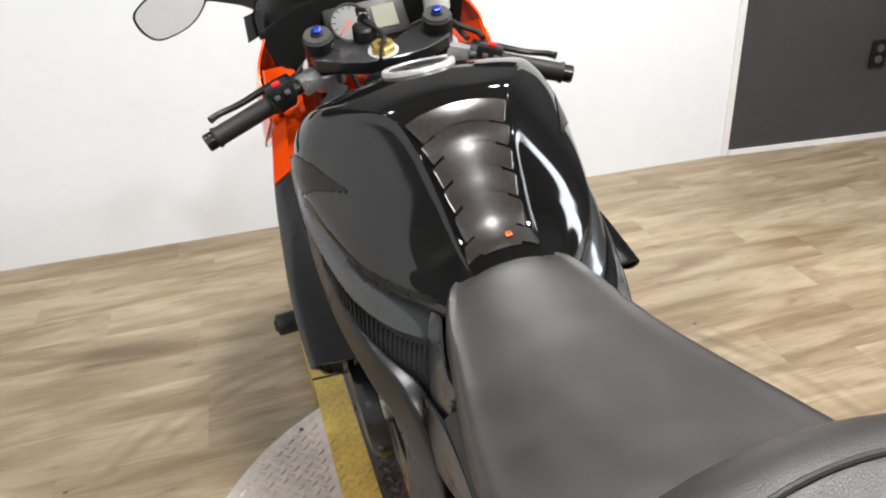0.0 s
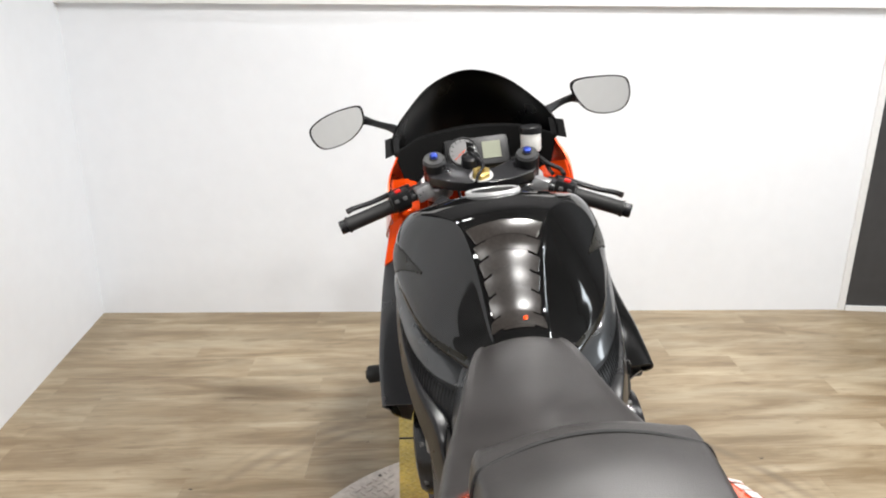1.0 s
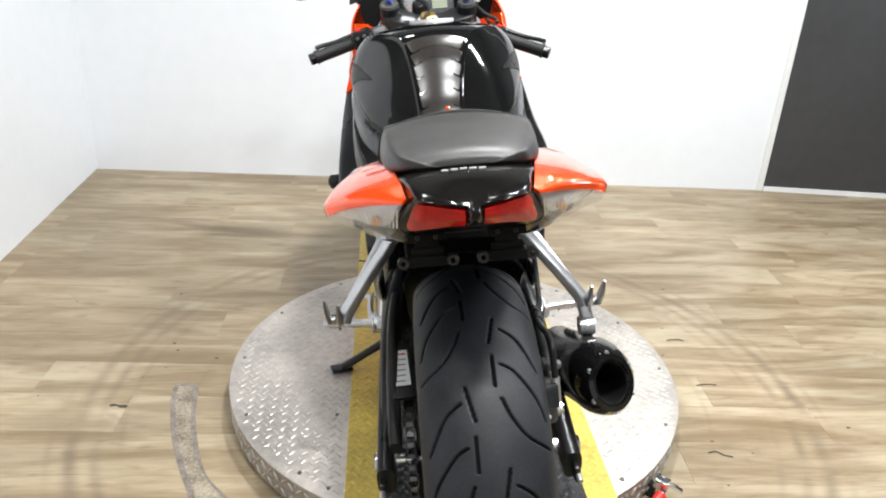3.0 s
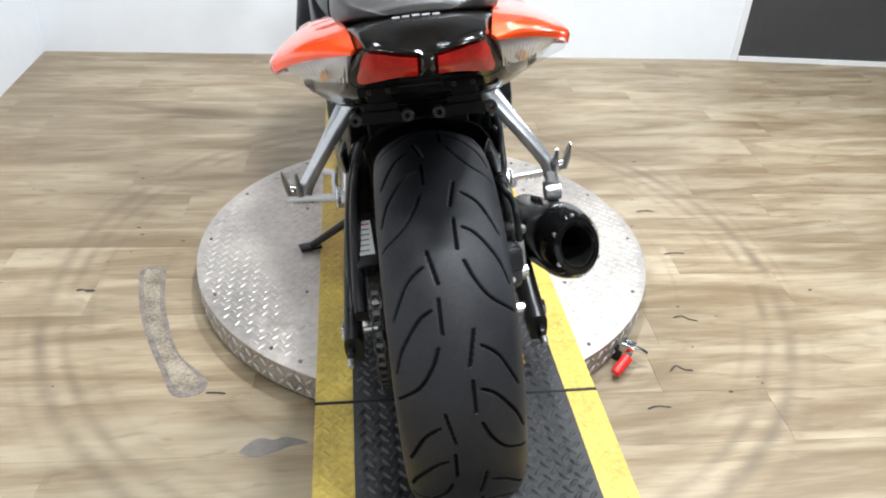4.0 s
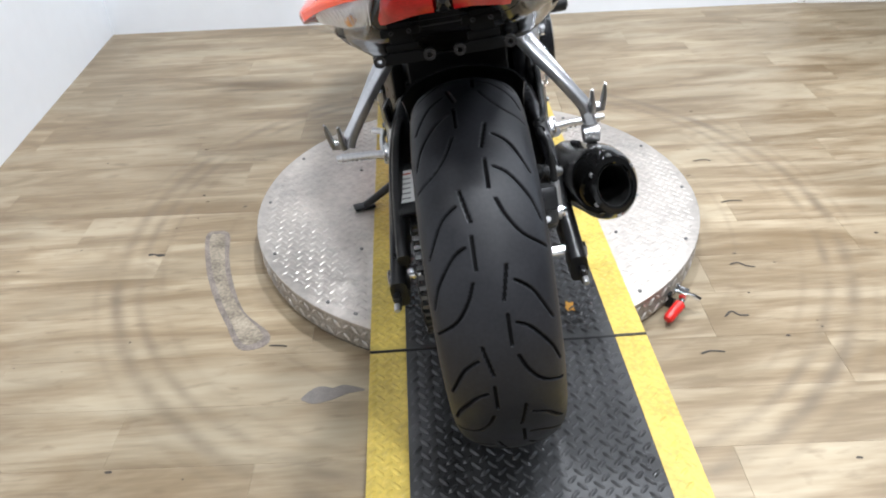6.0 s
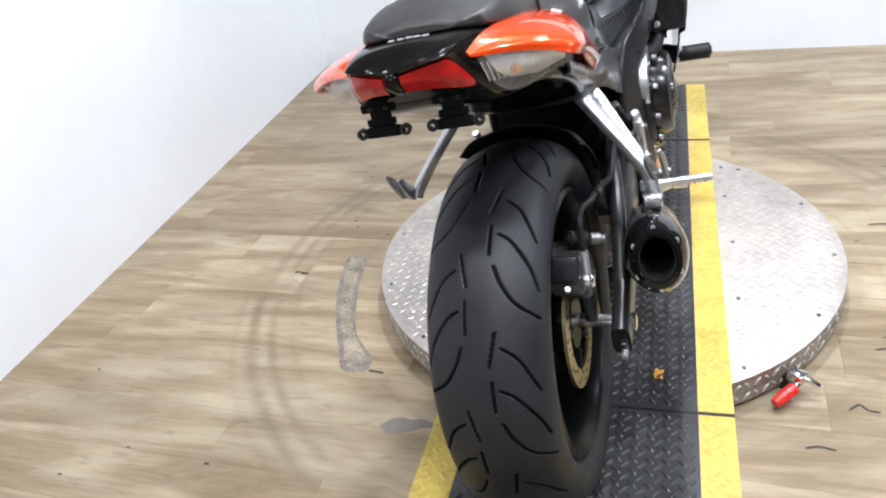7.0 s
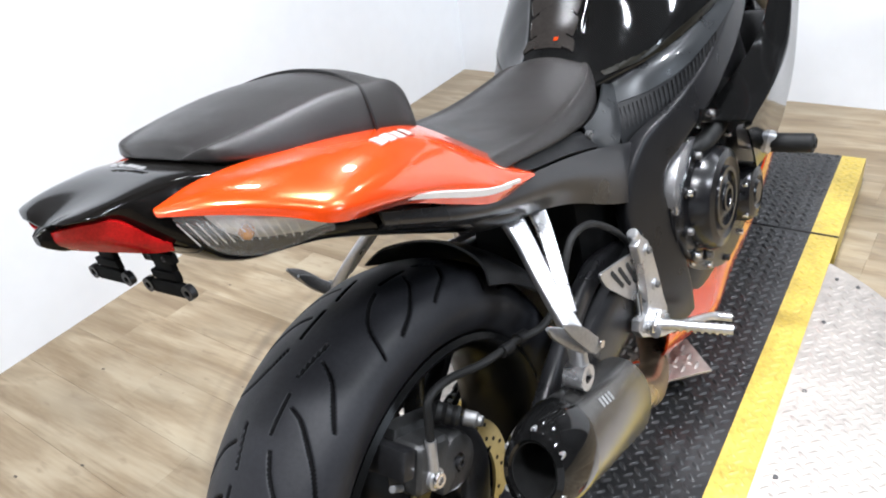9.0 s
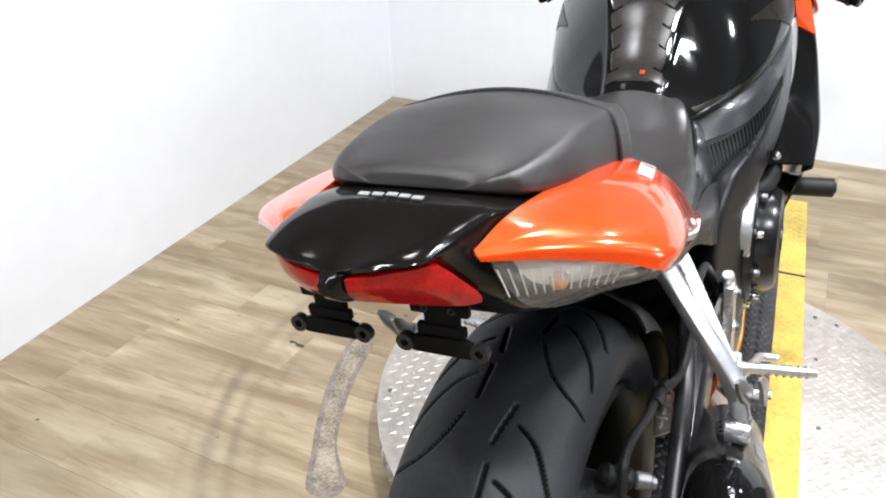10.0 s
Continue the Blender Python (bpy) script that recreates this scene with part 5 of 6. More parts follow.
# passenger peg hangers
for s in (1, -1):
    yy = 0.012 if s < 0 else 0.0
    hanger = part("peg_hanger", beam(flip(s, [(0.098, 0.195 + yy, 0.635), (0.128, 0.180 + yy, 0.595), (0.165, 0.155 + yy, 0.552), (0.198, 0.138 + yy, 0.510), (0.206, 0.132 + yy, 0.492)]), [0.015, 0.0125, 0.011, 0.012, 0.012], [0.008, 0.008, 0.008, 0.009, 0.008], 24, 30, 6), M_ALU, bike, "cast aluminium passenger peg hanger")
    part("hanger_strut", beam(flip(s, [(0.104, 0.246 + yy, 0.630), (0.133, 0.220 + yy, 0.596), (0.164, 0.184 + yy, 0.556), (0.190, 0.154 + yy, 0.522)]), [0.012, 0.010, 0.009, 0.008], [0.006, 0.006, 0.006, 0.007], 20, 24, 6), M_ALU, hanger)
    if s > 0:
        part("lower_arm", beam(flip(s, [(0.203, 0.136 + yy, 0.506), (0.207, 0.128 + yy, 0.482), (0.211, 0.122 + yy, 0.460)]), [0.013, 0.011, 0.012], [0.009, 0.008, 0.009]), M_ALU, hanger)
        part("lower_eye", lathe([(-0.013, 0.007), (-0.013, 0.0165), (0.013, 0.0165), (0.013, 0.007)], pose(s * 0.208, 0.120 + yy, 0.458), 24, closed=True), M_ALU, hanger)
    peg = part("passenger_peg", beam(flip(s, [(0.206, 0.076 + yy, 0.556), (0.208, 0.090 + yy, 0.540), (0.212, 0.110 + yy, 0.518), (0.214, 0.132 + yy, 0.496)]), [0.002, 0.0035, 0.0045, 0.006], [0.002, 0.008, 0.010, 0.010], 20, 24, 6), M_PEG, hanger, "folded aluminium passenger footpeg")
    part("peg_fin", beam(flip(s, [(0.227, 0.076 + yy, 0.564), (0.230, 0.098 + yy, 0.540), (0.231, 0.126 + yy, 0.505)]), [0.0015, 0.003, 0.004], [0.002, 0.009, 0.010], 16, 16, 6), M_PEG, peg)
    part("peg_base", beam(flip(s, [(0.206, 0.134 + yy, 0.496), (0.220, 0.132 + yy, 0.497), (0.234, 0.130 + yy, 0.499)]), 0.009, 0.006, 12, 16, 4), M_PEG, peg)
    part("peg_spring", tube([(s * (0.206 + 0.002 * a), 0.134 + yy + 0.009 * math.cos(a * 2.4), 0.500 + 0.009 * math.sin(a * 2.4)) for a in np.linspace(0, 8, 30)], 0.0014, 6), M_GREYMETAL, peg)
    part("pivot_pin", rod((s * 0.200, 0.136 + yy, 0.500), (s * 0.238, 0.136 + yy, 0.500), 0.005), M_CHROME, peg)

# rider rearsets
for s in (1, -1):
    side_on = Matrix(((0, 0, 1, 0), (1, 0, 0, 0), (0, 1, 0, 0), (0, 0, 0, 1)))
    cast = [(0.398, 0.474), (0.420, 0.482), (0.440, 0.462), (0.452, 0.436), (0.462, 0.395), (0.474, 0.345), (0.488, 0.310), (0.484, 0.282), (0.462, 0.272), (0.425, 0.292), (0.385, 0.318), (0.372, 0.338), (0.378, 0.354), (0.408, 0.346), (0.418, 0.366), (0.416, 0.400), (0.408, 0.440)]
    plate = part("rearset", prism(cast, s * 0.158, s * 0.172, side_on, 0.003), M_ALU, bike, "cast aluminium rider footpeg bracket")
    guard_line = [(0.306, 0.478), (0.330, 0.474), (0.400, 0.456), (0.446, 0.440), (0.470, 0.416), (0.478, 0.370), (0.476, 0.342), (0.436, 0.352), (0.400, 0.376), (0.376, 0.396), (0.345, 0.425), (0.318, 0.452)]
    fan = spline([(u, v, 0) for u, v in guard_line], 48, True)
    hg = part("heel_guard", prism([(u, v) for u, v, w in fan], s * 0.1525, s * 0.1565, side_on, 0.001), M_ALU, plate, "slotted aluminium heel guard")
    # no openings cut: black strips on both faces paint the slots' shade
    for y1, z1, y2, z2 in ((0.338, 0.463, 0.368, 0.422), (0.363, 0.455, 0.392, 0.411), (0.390, 0.447, 0.415, 0.401), (0.439, 0.424, 0.437, 0.398)):
        for w0, w1 in ((0.1515, 0.1522), (0.1568, 0.1574)):
            part("slot", prism([(y1 - 0.0042, z1 - 0.001), (y1, z1 + 0.003), (y1 + 0.0042, z1 + 0.001), (y2 + 0.0036, z2 + 0.001), (y2, z2 - 0.003), (y2 - 0.0036, z2 - 0.001)], s * w0, s * w1, side_on), M_DEEPBLACK, hg)
    for y, z, r in ((0.428, 0.452, 0.008), (0.446, 0.380, 0.008), (0.468, 0.302, 0.010), (0.396, 0.330, 0.009)):
        part("boss", rod((s * 0.170, y, z), (s * 0.175, y, z), r + 0.002, 16, bevel=0.002), M_ALU, plate)
        part("bolt", screw((s * 0.175, y, z), (s, y, z), r * 0.7, 0.005), M_GREYMETAL, plate)
    part("cable_stop", rod((s * 0.162, 0.408, 0.492), (s * 0.164, 0.424, 0.462), 0.009, 14, bevel=0.002), M_ALU, plate)
    part("peg_joint", box((s * 0.176, 0.420, 0.325), (0.026, 0.034, 0.036), 0.006, turn=(20, 0, 0)), M_ALU, plate)
    part("linkage", rod((s * 0.166, 0.395, 0.325), (s * 0.158, 0.410, 0.385), 0.006), M_CHROME, plate)
    rp = part("rider_peg", tube(flip(s, [(0.178, 0.412, 0.328), (0.220, 0.420, 0.328), (0.292, 0.438, 0.322)]), [0.011, 0.008, 0.0075], 14, 12), M_ALU, bike, "ribbed aluminium rider footpeg")
    for k in range(7):
        f = 0.35 + k * 0.09
        c = Vector((s * (0.178 + 0.114 * f), 0.412 + 0.026 * f, 0.328 - 0.006 * f))
        part("rib", lathe([(-0.002, 0.007), (-0.002, 0.0098), (0.002, 0.0098), (0.002, 0.007)], toward(c, c + Vector((s, 0.34, -0.05))), 16, closed=True), M_ALU, rp)
    part("peg_spring", tube([(s * 0.183, 0.412 + 0.016 * math.cos(a), 0.330 + 0.016 * math.sin(a)) for a in np.linspace(0, 6, 14)], 0.0022, 6), M_CHROME, rp)
part("brake_pedal", tube([(0.185, 0.40, 0.322), (0.198, 0.47, 0.290), (0.205, 0.56, 0.245), (0.208, 0.600, 0.222), (0.235, 0.612, 0.216)], [0.010, 0.008, 0.007, 0.008, 0.008], 12, 30), M_ALU, bike, "aluminium rear brake pedal")
part("master_cylinder", rod((0.150, 0.455, 0.395), (0.150, 0.440, 0.470), 0.013), M_FRAME, bike)
part("shift_lever", tube([(-0.185, 0.42, 0.322), (-0.195, 0.50, 0.318), (-0.20, 0.58, 0.300), (-0.225, 0.60, 0.298)], [0.009, 0.007, 0.007, 0.008], 12, 24), M_ALU, bike, "aluminium gear shift lever")
part("shift_rod", rod((-0.165, 0.44, 0.345), (-0.155, 0.66, 0.430), 0.005), M_CHROME, bike)
part("shift_joint", box((-0.170, 0.636, 0.484), (0.014, 0.016, 0.052), 0.004, turn=(15, 0, 0)), M_ALU, bike, "small cast lever")

# side stand
stand = part("side_stand", tube([(-0.120, 0.60, 0.20), (-0.18, 0.625, 0.150), (-0.270, 0.665, 0.075), (-0.300, 0.680, 0.050)], [0.013, 0.011, 0.010, 0.010], 12, 20), M_FRAME, bike, "black steel side stand, folded out")
part("stand_foot", box((-0.308, 0.686, 0.0425), (0.056, 0.034, 0.007), 0.003, turn=(0, 6.8, 20)), M_FRAME, stand)

# frame spars, covers and vents
for s in (1, -1):
    part("frame_spar", beam(flip(s, [(0.090, 1.06, 0.800), (0.160, 0.955, 0.765), (0.190, 0.83, 0.704), (0.188, 0.70, 0.636), (0.168, 0.598, 0.594), (0.147, 0.530, 0.562), (0.140, 0.498, 0.508), (0.143, 0.508, 0.440), (0.150, 0.535, 0.360), (0.152, 0.565, 0.280), (0.148, 0.595, 0.210)]),
         [0.014, 0.014, 0.014, 0.014, 0.015, 0.015, 0.015, 0.015, 0.015, 0.014, 0.012], [0.028, 0.028, 0.028, 0.029, 0.033, 0.040, 0.045, 0.047, 0.044, 0.040, 0.034], 40, 80, 7, None, radians(24), s), M_FRAME, bike, "black cast frame spar")
    part("pivot_bolt", lathe([(0, 0.016), (0.006, 0.016), (0.008, 0.013), (0.008, 0.007), (0.002, 0.006)], toward((s * 0.158, 0.575, 0.344), (s, 0.575, 0.344)), 20), M_ALU, bike)
    part("frame_cover", panel(s, [
        [(0.072, 0.560, 0.692), (0.116, 0.592, 0.698), (0.150, 0.640, 0.706), (0.176, 0.72, 0.724), (0.193, 0.82, 0.745), (0.188, 0.91, 0.757)],
        [(0.092, 0.545, 0.674), (0.134, 0.580, 0.680), (0.168, 0.640, 0.692), (0.190, 0.73, 0.712), (0.201, 0.82, 0.738), (0.194, 0.91, 0.752)],
        [(0.106, 0.525, 0.648), (0.146, 0.572, 0.654), (0.178, 0.640, 0.668), (0.198, 0.73, 0.696), (0.206, 0.82, 0.728), (0.198, 0.91, 0.746)]], 12, 36), M_GREY, bike, "dark grey metallic frame cover")
    vent = part("vent_panel", panel(s, [
        [(0.102, 0.527, 0.650), (0.142, 0.574, 0.656), (0.174, 0.642, 0.670), (0.194, 0.73, 0.698), (0.202, 0.82, 0.730)],
        [(0.116, 0.505, 0.612), (0.152, 0.558, 0.622), (0.180, 0.632, 0.640), (0.197, 0.72, 0.676), (0.203, 0.81, 0.716)],
        [(0.122, 0.500, 0.575), (0.150, 0.560, 0.585), (0.176, 0.630, 0.615), (0.192, 0.72, 0.655), (0.198, 0.81, 0.700)]], 10, 30), M_PLASTIC, bike, "ribbed black vent panel")
    a0 = spline(flip(s, [(0.107, 0.520, 0.640), (0.146, 0.568, 0.648), (0.178, 0.640, 0.664), (0.197, 0.728, 0.692)]), 26)
    b0 = spline(flip(s, [(0.117, 0.506, 0.610), (0.154, 0.558, 0.620), (0.182, 0.632, 0.638), (0.199, 0.722, 0.674)]), 26)
    for p, q in zip(a0, b0):
        part("rib", rod(p, q, 0.0017, 6), M_PLASTIC, vent)
    sc = part("side_cover", panel(s, [
        [(0.072, 0.560, 0.690), (0.094, 0.500, 0.672), (0.104, 0.45, 0.660), (0.104, 0.410, 0.655)],
        [(0.092, 0.545, 0.672), (0.112, 0.490, 0.640), (0.116, 0.45, 0.632), (0.114, 0.410, 0.634)],
        [(0.110, 0.522, 0.645), (0.120, 0.490, 0.606), (0.120, 0.45, 0.602), (0.116, 0.42, 0.612)]], 10, 16), M_GREY, bike, "grey side cover with a bolt")
    part("bolt", screw((s * 0.115, 0.408, 0.646), (s * 1.0, 0.35, 0.70), 0.006, 0.003), M_GREYMETAL, sc)

# engine
part("engine_block", loft([
    [(0.10, 0.58, 0.20), (0.10, 0.58, 0.46), (-0.10, 0.58, 0.46), (-0.10, 0.58, 0.20)],
    [(0.135, 0.66, 0.17), (0.135, 0.66, 0.52), (-0.135, 0.66, 0.52), (-0.135, 0.66, 0.17)],
    [(0.14, 0.82, 0.15), (0.14, 0.82, 0.60), (-0.14, 0.82, 0.60), (-0.14, 0.82, 0.15)],
    [(0.14, 1.0, 0.17), (0.14, 1.0, 0.64), (-0.14, 1.0, 0.64), (-0.14, 1.0, 0.17)],
    [(0.12, 1.06, 0.22), (0.12, 1.06, 0.6), (-0.12, 1.06, 0.6), (-0.12, 1.06, 0.22)]], 40, 24), M_DARKMETAL, bike, "dark engine casing")
side_view = Matrix(((0, 0, 1, 0), (1, 0, 0, 0), (0, 1, 0, 0), (0, 0, 0, 1)))
outline = [(0.560, 0.520), (0.612, 0.556), (0.680, 0.556), (0.760, 0.520), (0.850, 0.474), (0.940, 0.420), (0.985, 0.345), (0.975, 0.270), (0.900, 0.222), (0.800, 0.215), (0.690, 0.262), (0.600, 0.320), (0.548, 0.400), (0.540, 0.470)]
ring2 = spline([(u, v, 0) for u, v in outline], 56, True)
case = part("engine_side_cover", prism([(u, v) for u, v, w in ring2], 0.125, 0.172, side_view, 0.004), M_GLOSSMETAL, bike, "gloss black cast engine side cover")
for k in range(0, 56, 4):
    u, v = ring2[k][:2] + (np.array((0.735, 0.39)) - ring2[k][:2]) * 0.06
    part("bolt", screw((0.172, u, v), (1, u, v), 0.0065, 0.007), M_CHROME if k % 3 else M_DARKMETAL, case)
heat_bar = part("heat_shield", beam([(0.192, 0.632, 0.586), (0.196, 0.76, 0.536), (0.198, 0.900, 0.482)], 0.008, 0.011, 20, 20, 7), M_GLOSS, bike, "gloss black shield strip with three bolts")
for y, z in ((0.664, 0.576), (0.781, 0.529), (0.864, 0.497)):
    part("bolt", screw((0.203, y, z + 0.002), (0.9, y - 0.2, z + 0.5), 0.006, 0.004), M_CHROME, heat_bar)
CY, CZ = 0.668, 0.424
clutch = part("clutch_cover", lathe([(0.150, 0.118), (0.178, 0.118), (0.184, 0.114), (0.186, 0.094), (0.205, 0.091), (0.217, 0.084), (0.221, 0.070), (0.216, 0.060), (0.216, 0.034), (0.220, 0.028), (0.217, 0.016), (0.217, 0.0)], pose(0, CY, CZ), 64), M_GLOSSMETAL, bike, "black round clutch cover with bolts")
for k in range(10):
    a = 2 * math.pi * k / 10 + 0.2
    y, z = CY + 0.106 * math.sin(a), CZ + 0.106 * math.cos(a)
    part("bolt_boss", rod((0.176, y, z), (0.189, y, z), 0.011, 14, bevel=0.002), M_GLOSSMETAL, clutch)
    part("bolt", screw((0.189, y, z), (1, y, z), 0.0062, 0.008), M_GREYMETAL if k % 2 else M_CHROME, clutch)
part("raised_ring", lathe([(0.214, 0.056), (0.2215, 0.054), (0.2215, 0.047), (0.214, 0.045)], pose(0, CY, CZ), 40, closed=True), M_GLOSSMETAL, clutch)
part("raised_ring", lathe([(0.214, 0.024), (0.2235, 0.023), (0.2235, 0.017), (0.214, 0.015)], pose(0, CY, CZ), 32, closed=True), M_GLOSSMETAL, clutch)
pulse = part("timing_cover", lathe([(0.150, 0.062), (0.200, 0.058), (0.212, 0.050), (0.216, 0.034), (0.212, 0.026), (0.217, 0.020), (0.217, 0)], pose(0, 0.872, 0.335), 36), M_GLOSSMETAL, bike, "black round timing cover")
for k in range(5):
    a = 2 * math.pi * k / 5 + 0.4
    y, z = 0.872 + 0.054 * math.sin(a), 0.335 + 0.054 * math.cos(a)
    part("bolt", screw((0.202, y, z), (1, y, z), 0.006, 0.007), M_CHROME, pulse)
part("oil_filler", lathe([(0.16, 0.018), (0.19, 0.018), (0.196, 0.015), (0.196, 0)], pose(0, 0.700, 0.530), 16), M_ALU, bike)
part("water_pipe", tube([(0.155, 0.62, 0.52), (0.19, 0.66, 0.53), (0.195, 0.75, 0.545), (0.17, 0.85, 0.56)], 0.016, 12, 20), M_RUBBER2, bike)
boss = spline([(0.665, 0.536, 0), (0.610, 0.548, 0), (0.562, 0.532, 0), (0.538, 0.494, 0), (0.545, 0.450, 0), (0.566, 0.462, 0), (0.585, 0.500, 0), (0.630, 0.522, 0)], 32, True)
part("cast_boss", prism([(u, v) for u, v, w in boss], 0.150, 0.181, side_view, 0.003), M_ALU, bike, "bare cast crescent boss")
gen = part("generator_cover", lathe([(-0.150, 0.095), (-0.190, 0.092), (-0.205, 0.080), (-0.210, 0.05), (-0.210, 0)], pose(0, 0.80, 0.36), 40), M_GLOSSMETAL, bike, "black round generator cover")
for k in range(7):
    a = 2 * math.pi * k / 7
    y, z = 0.80 + 0.088 * math.sin(a), 0.36 + 0.088 * math.cos(a)
    part("bolt", screw((-0.190, y, z), (-1, y, z), 0.0055, 0.005), M_GREYMETAL, gen)
part("sprocket_cover", box((-0.155, 0.62, 0.375), (0.03, 0.13, 0.15), 0.012, turn=(10, 0, 0)), M_GLOSSMETAL, bike)
part("airbox", box((0, 0.80, 0.66), (0.28, 0.40, 0.10), 0.02), M_PLASTIC, bike)
part("steering_head", rod((0, 1.075, 0.80), (0, 1.13, 0.64), 0.045, 24), M_FRAME, bike)
part("radiator", box((0, 1.16, 0.46), (0.36, 0.04, 0.30), 0.008, turn=(-15, 0, 0)), M_DARKMETAL, bike)

# frame sliders
for s, z in ((1, 0.412), (-1, 0.474)):
    sl = part("frame_slider", rod((s * 0.215, 0.936, z), (s * 0.302, 0.936, z), 0.019, 24, bevel=0.003), M_RUBBER2, bike, "black plastic frame slider")
    part("slider_bolt", lathe([(0, 0.010), (0.004, 0.010), (0.004, 0.006), (-0.01, 0.005)], toward((s * 0.3015, 0.936, z), (s, 0.936, z)), 16), M_DEEPBLACK, sl)
    part("slider_mount", beam([(s * 0.16, 0.90, z + 0.03), (s * 0.20, 0.925, z + 0.012), (s * 0.225, 0.936, z)], 0.018, 0.022), M_ALU, sl)

# side fairings
SIDE_IN = [(0.190, 1.100, 0.770), (0.206, 1.03, 0.700), (0.208, 0.93, 0.630), (0.200, 0.83, 0.560), (0.182, 0.735, 0.502)]
SIDE_EDGE = [(0.215, 1.105, 0.750), (0.236, 1.04, 0.680), (0.250, 0.95, 0.610), (0.257, 0.85, 0.545), (0.254, 0.762, 0.492)]
SIDE_MID = [(0.195, 1.20, 0.690), (0.214, 1.10, 0.600), (0.226, 1.00, 0.530), (0.232, 0.90, 0.475), (0.237, 0.785, 0.455)]
SIDE_LOW = [(0.185, 1.34, 0.600), (0.200, 1.22, 0.480), (0.206, 1.10, 0.410), (0.208, 0.98, 0.380), (0.214, 0.86, 0.395)]
SIDE_IN_R = SIDE_IN[:3] + [(0.192, 0.810, 0.585), (0.166, 0.694, 0.549)]
SIDE_EDGE_R = SIDE_EDGE[:3] + [(0.256, 0.820, 0.576), (0.251, 0.692, 0.552)]
SIDE_MID_R = SIDE_MID[:3] + [(0.234, 0.870, 0.500), (0.238, 0.738, 0.512)]
for s in (1, -1):
    row_in, row_edge, row_mid = (SIDE_IN_R, SIDE_EDGE_R, SIDE_MID_R) if s > 0 else (SIDE_IN, SIDE_EDGE, SIDE_MID)
    part("side_fairing", panel(s, [row_in, row_edge, [(x - 0.010, y + 0.004, z - 0.012) for x, y, z in row_edge], row_mid, SIDE_LOW], 44, 40), M_FAIRING if s > 0 else M_SATIN, bike, "black side fairing")
    part("fairing_trim", panel(s, [[(x - 0.002, y, z + 0.006) for x, y, z in SIDE_IN[:2]], [(x + 0.002, y - 0.004, z + 0.006) for x, y, z in SIDE_EDGE[:2]]], 5, 8, 0.003), M_ORANGE, bike, "orange stripe")
    part("bolt", screw((s * 0.222, 1.052, 0.704), (s * 0.9, 0.7, 1.6), 0.007, 0.004), M_CHROME, bike)
    part("belly_pan", panel(s, [
        [(0.165, 1.20, 0.340), (0.168, 1.02, 0.270), (0.166, 0.88, 0.235), (0.158, 0.74, 0.250), (0.150, 0.63, 0.285), (0.140, 0.585, 0.282)],
        [(0.150, 1.20, 0.240), (0.155, 1.02, 0.180), (0.150, 0.88, 0.145), (0.160, 0.74, 0.130), (0.145, 0.63, 0.150), (0.135, 0.535, 0.170)],
        [(0.090, 1.20, 0.180), (0.095, 1.02, 0.125), (0.090, 0.88, 0.105), (0.085, 0.74, 0.100), (0.080, 0.63, 0.110), (0.070, 0.54, 0.130)]], 14, 36), M_ORANGE, bike, "candy orange belly pan")

# upper cowl and screen
for s in (1, -1):
    part("upper_cowl", panel(s, [
        [(0.188, 1.185, 0.898), (0.185, 1.26, 0.885), (0.150, 1.37, 0.850), (0.075, 1.47, 0.805), (0.004, 1.50, 0.790)],
        [(0.214, 1.165, 0.845), (0.222, 1.25, 0.800), (0.190, 1.39, 0.760), (0.100, 1.51, 0.725), (0.004, 1.555, 0.710)],
        [(0.216, 1.120, 0.770), (0.238, 1.20, 0.700), (0.205, 1.38, 0.650), (0.110, 1.49, 0.630), (0.004, 1.53, 0.620)]], 20, 36), M_ORANGE, bike, "candy orange upper cowl")
    part("inner_cowl", panel(s, [
        [(0.205, 1.160, 0.850), (0.175, 1.20, 0.840), (0.150, 1.22, 0.830)],
        [(0.212, 1.120, 0.780), (0.180, 1.16, 0.770), (0.150, 1.18, 0.760)],
        [(0.205, 1.060, 0.720), (0.180, 1.08, 0.700), (0.150, 1.10, 0.690)]], 10, 12), M_ORANGE, bike, "candy orange inner cowl")
screen = part("windscreen", sheet([
    [(-0.192, 1.185, 0.905), (-0.188, 1.195, 0.945), (-0.150, 1.245, 0.990), (-0.085, 1.300, 1.040), (0, 1.325, 1.062), (0.085, 1.300, 1.040), (0.150, 1.245, 0.990), (0.188, 1.195, 0.945), (0.192, 1.185, 0.905)],
    [(-0.185, 1.255, 0.880), (-0.178, 1.270, 0.905), (-0.140, 1.330, 0.945), (-0.080, 1.385, 0.980), (0, 1.405, 0.995), (0.080, 1.385, 0.980), (0.140, 1.330, 0.945), (0.178, 1.270, 0.905), (0.185, 1.255, 0.880)],
    [(-0.150, 1.360, 0.845), (-0.140, 1.380, 0.860), (-0.110, 1.425, 0.880), (-0.06, 1.465, 0.895), (0, 1.480, 0.900), (0.06, 1.465, 0.895), (0.110, 1.425, 0.880), (0.140, 1.380, 0.860), (0.150, 1.360, 0.845)]], 24, 60, 0.003), M_SCREEN, bike, "dark smoked windscreen")
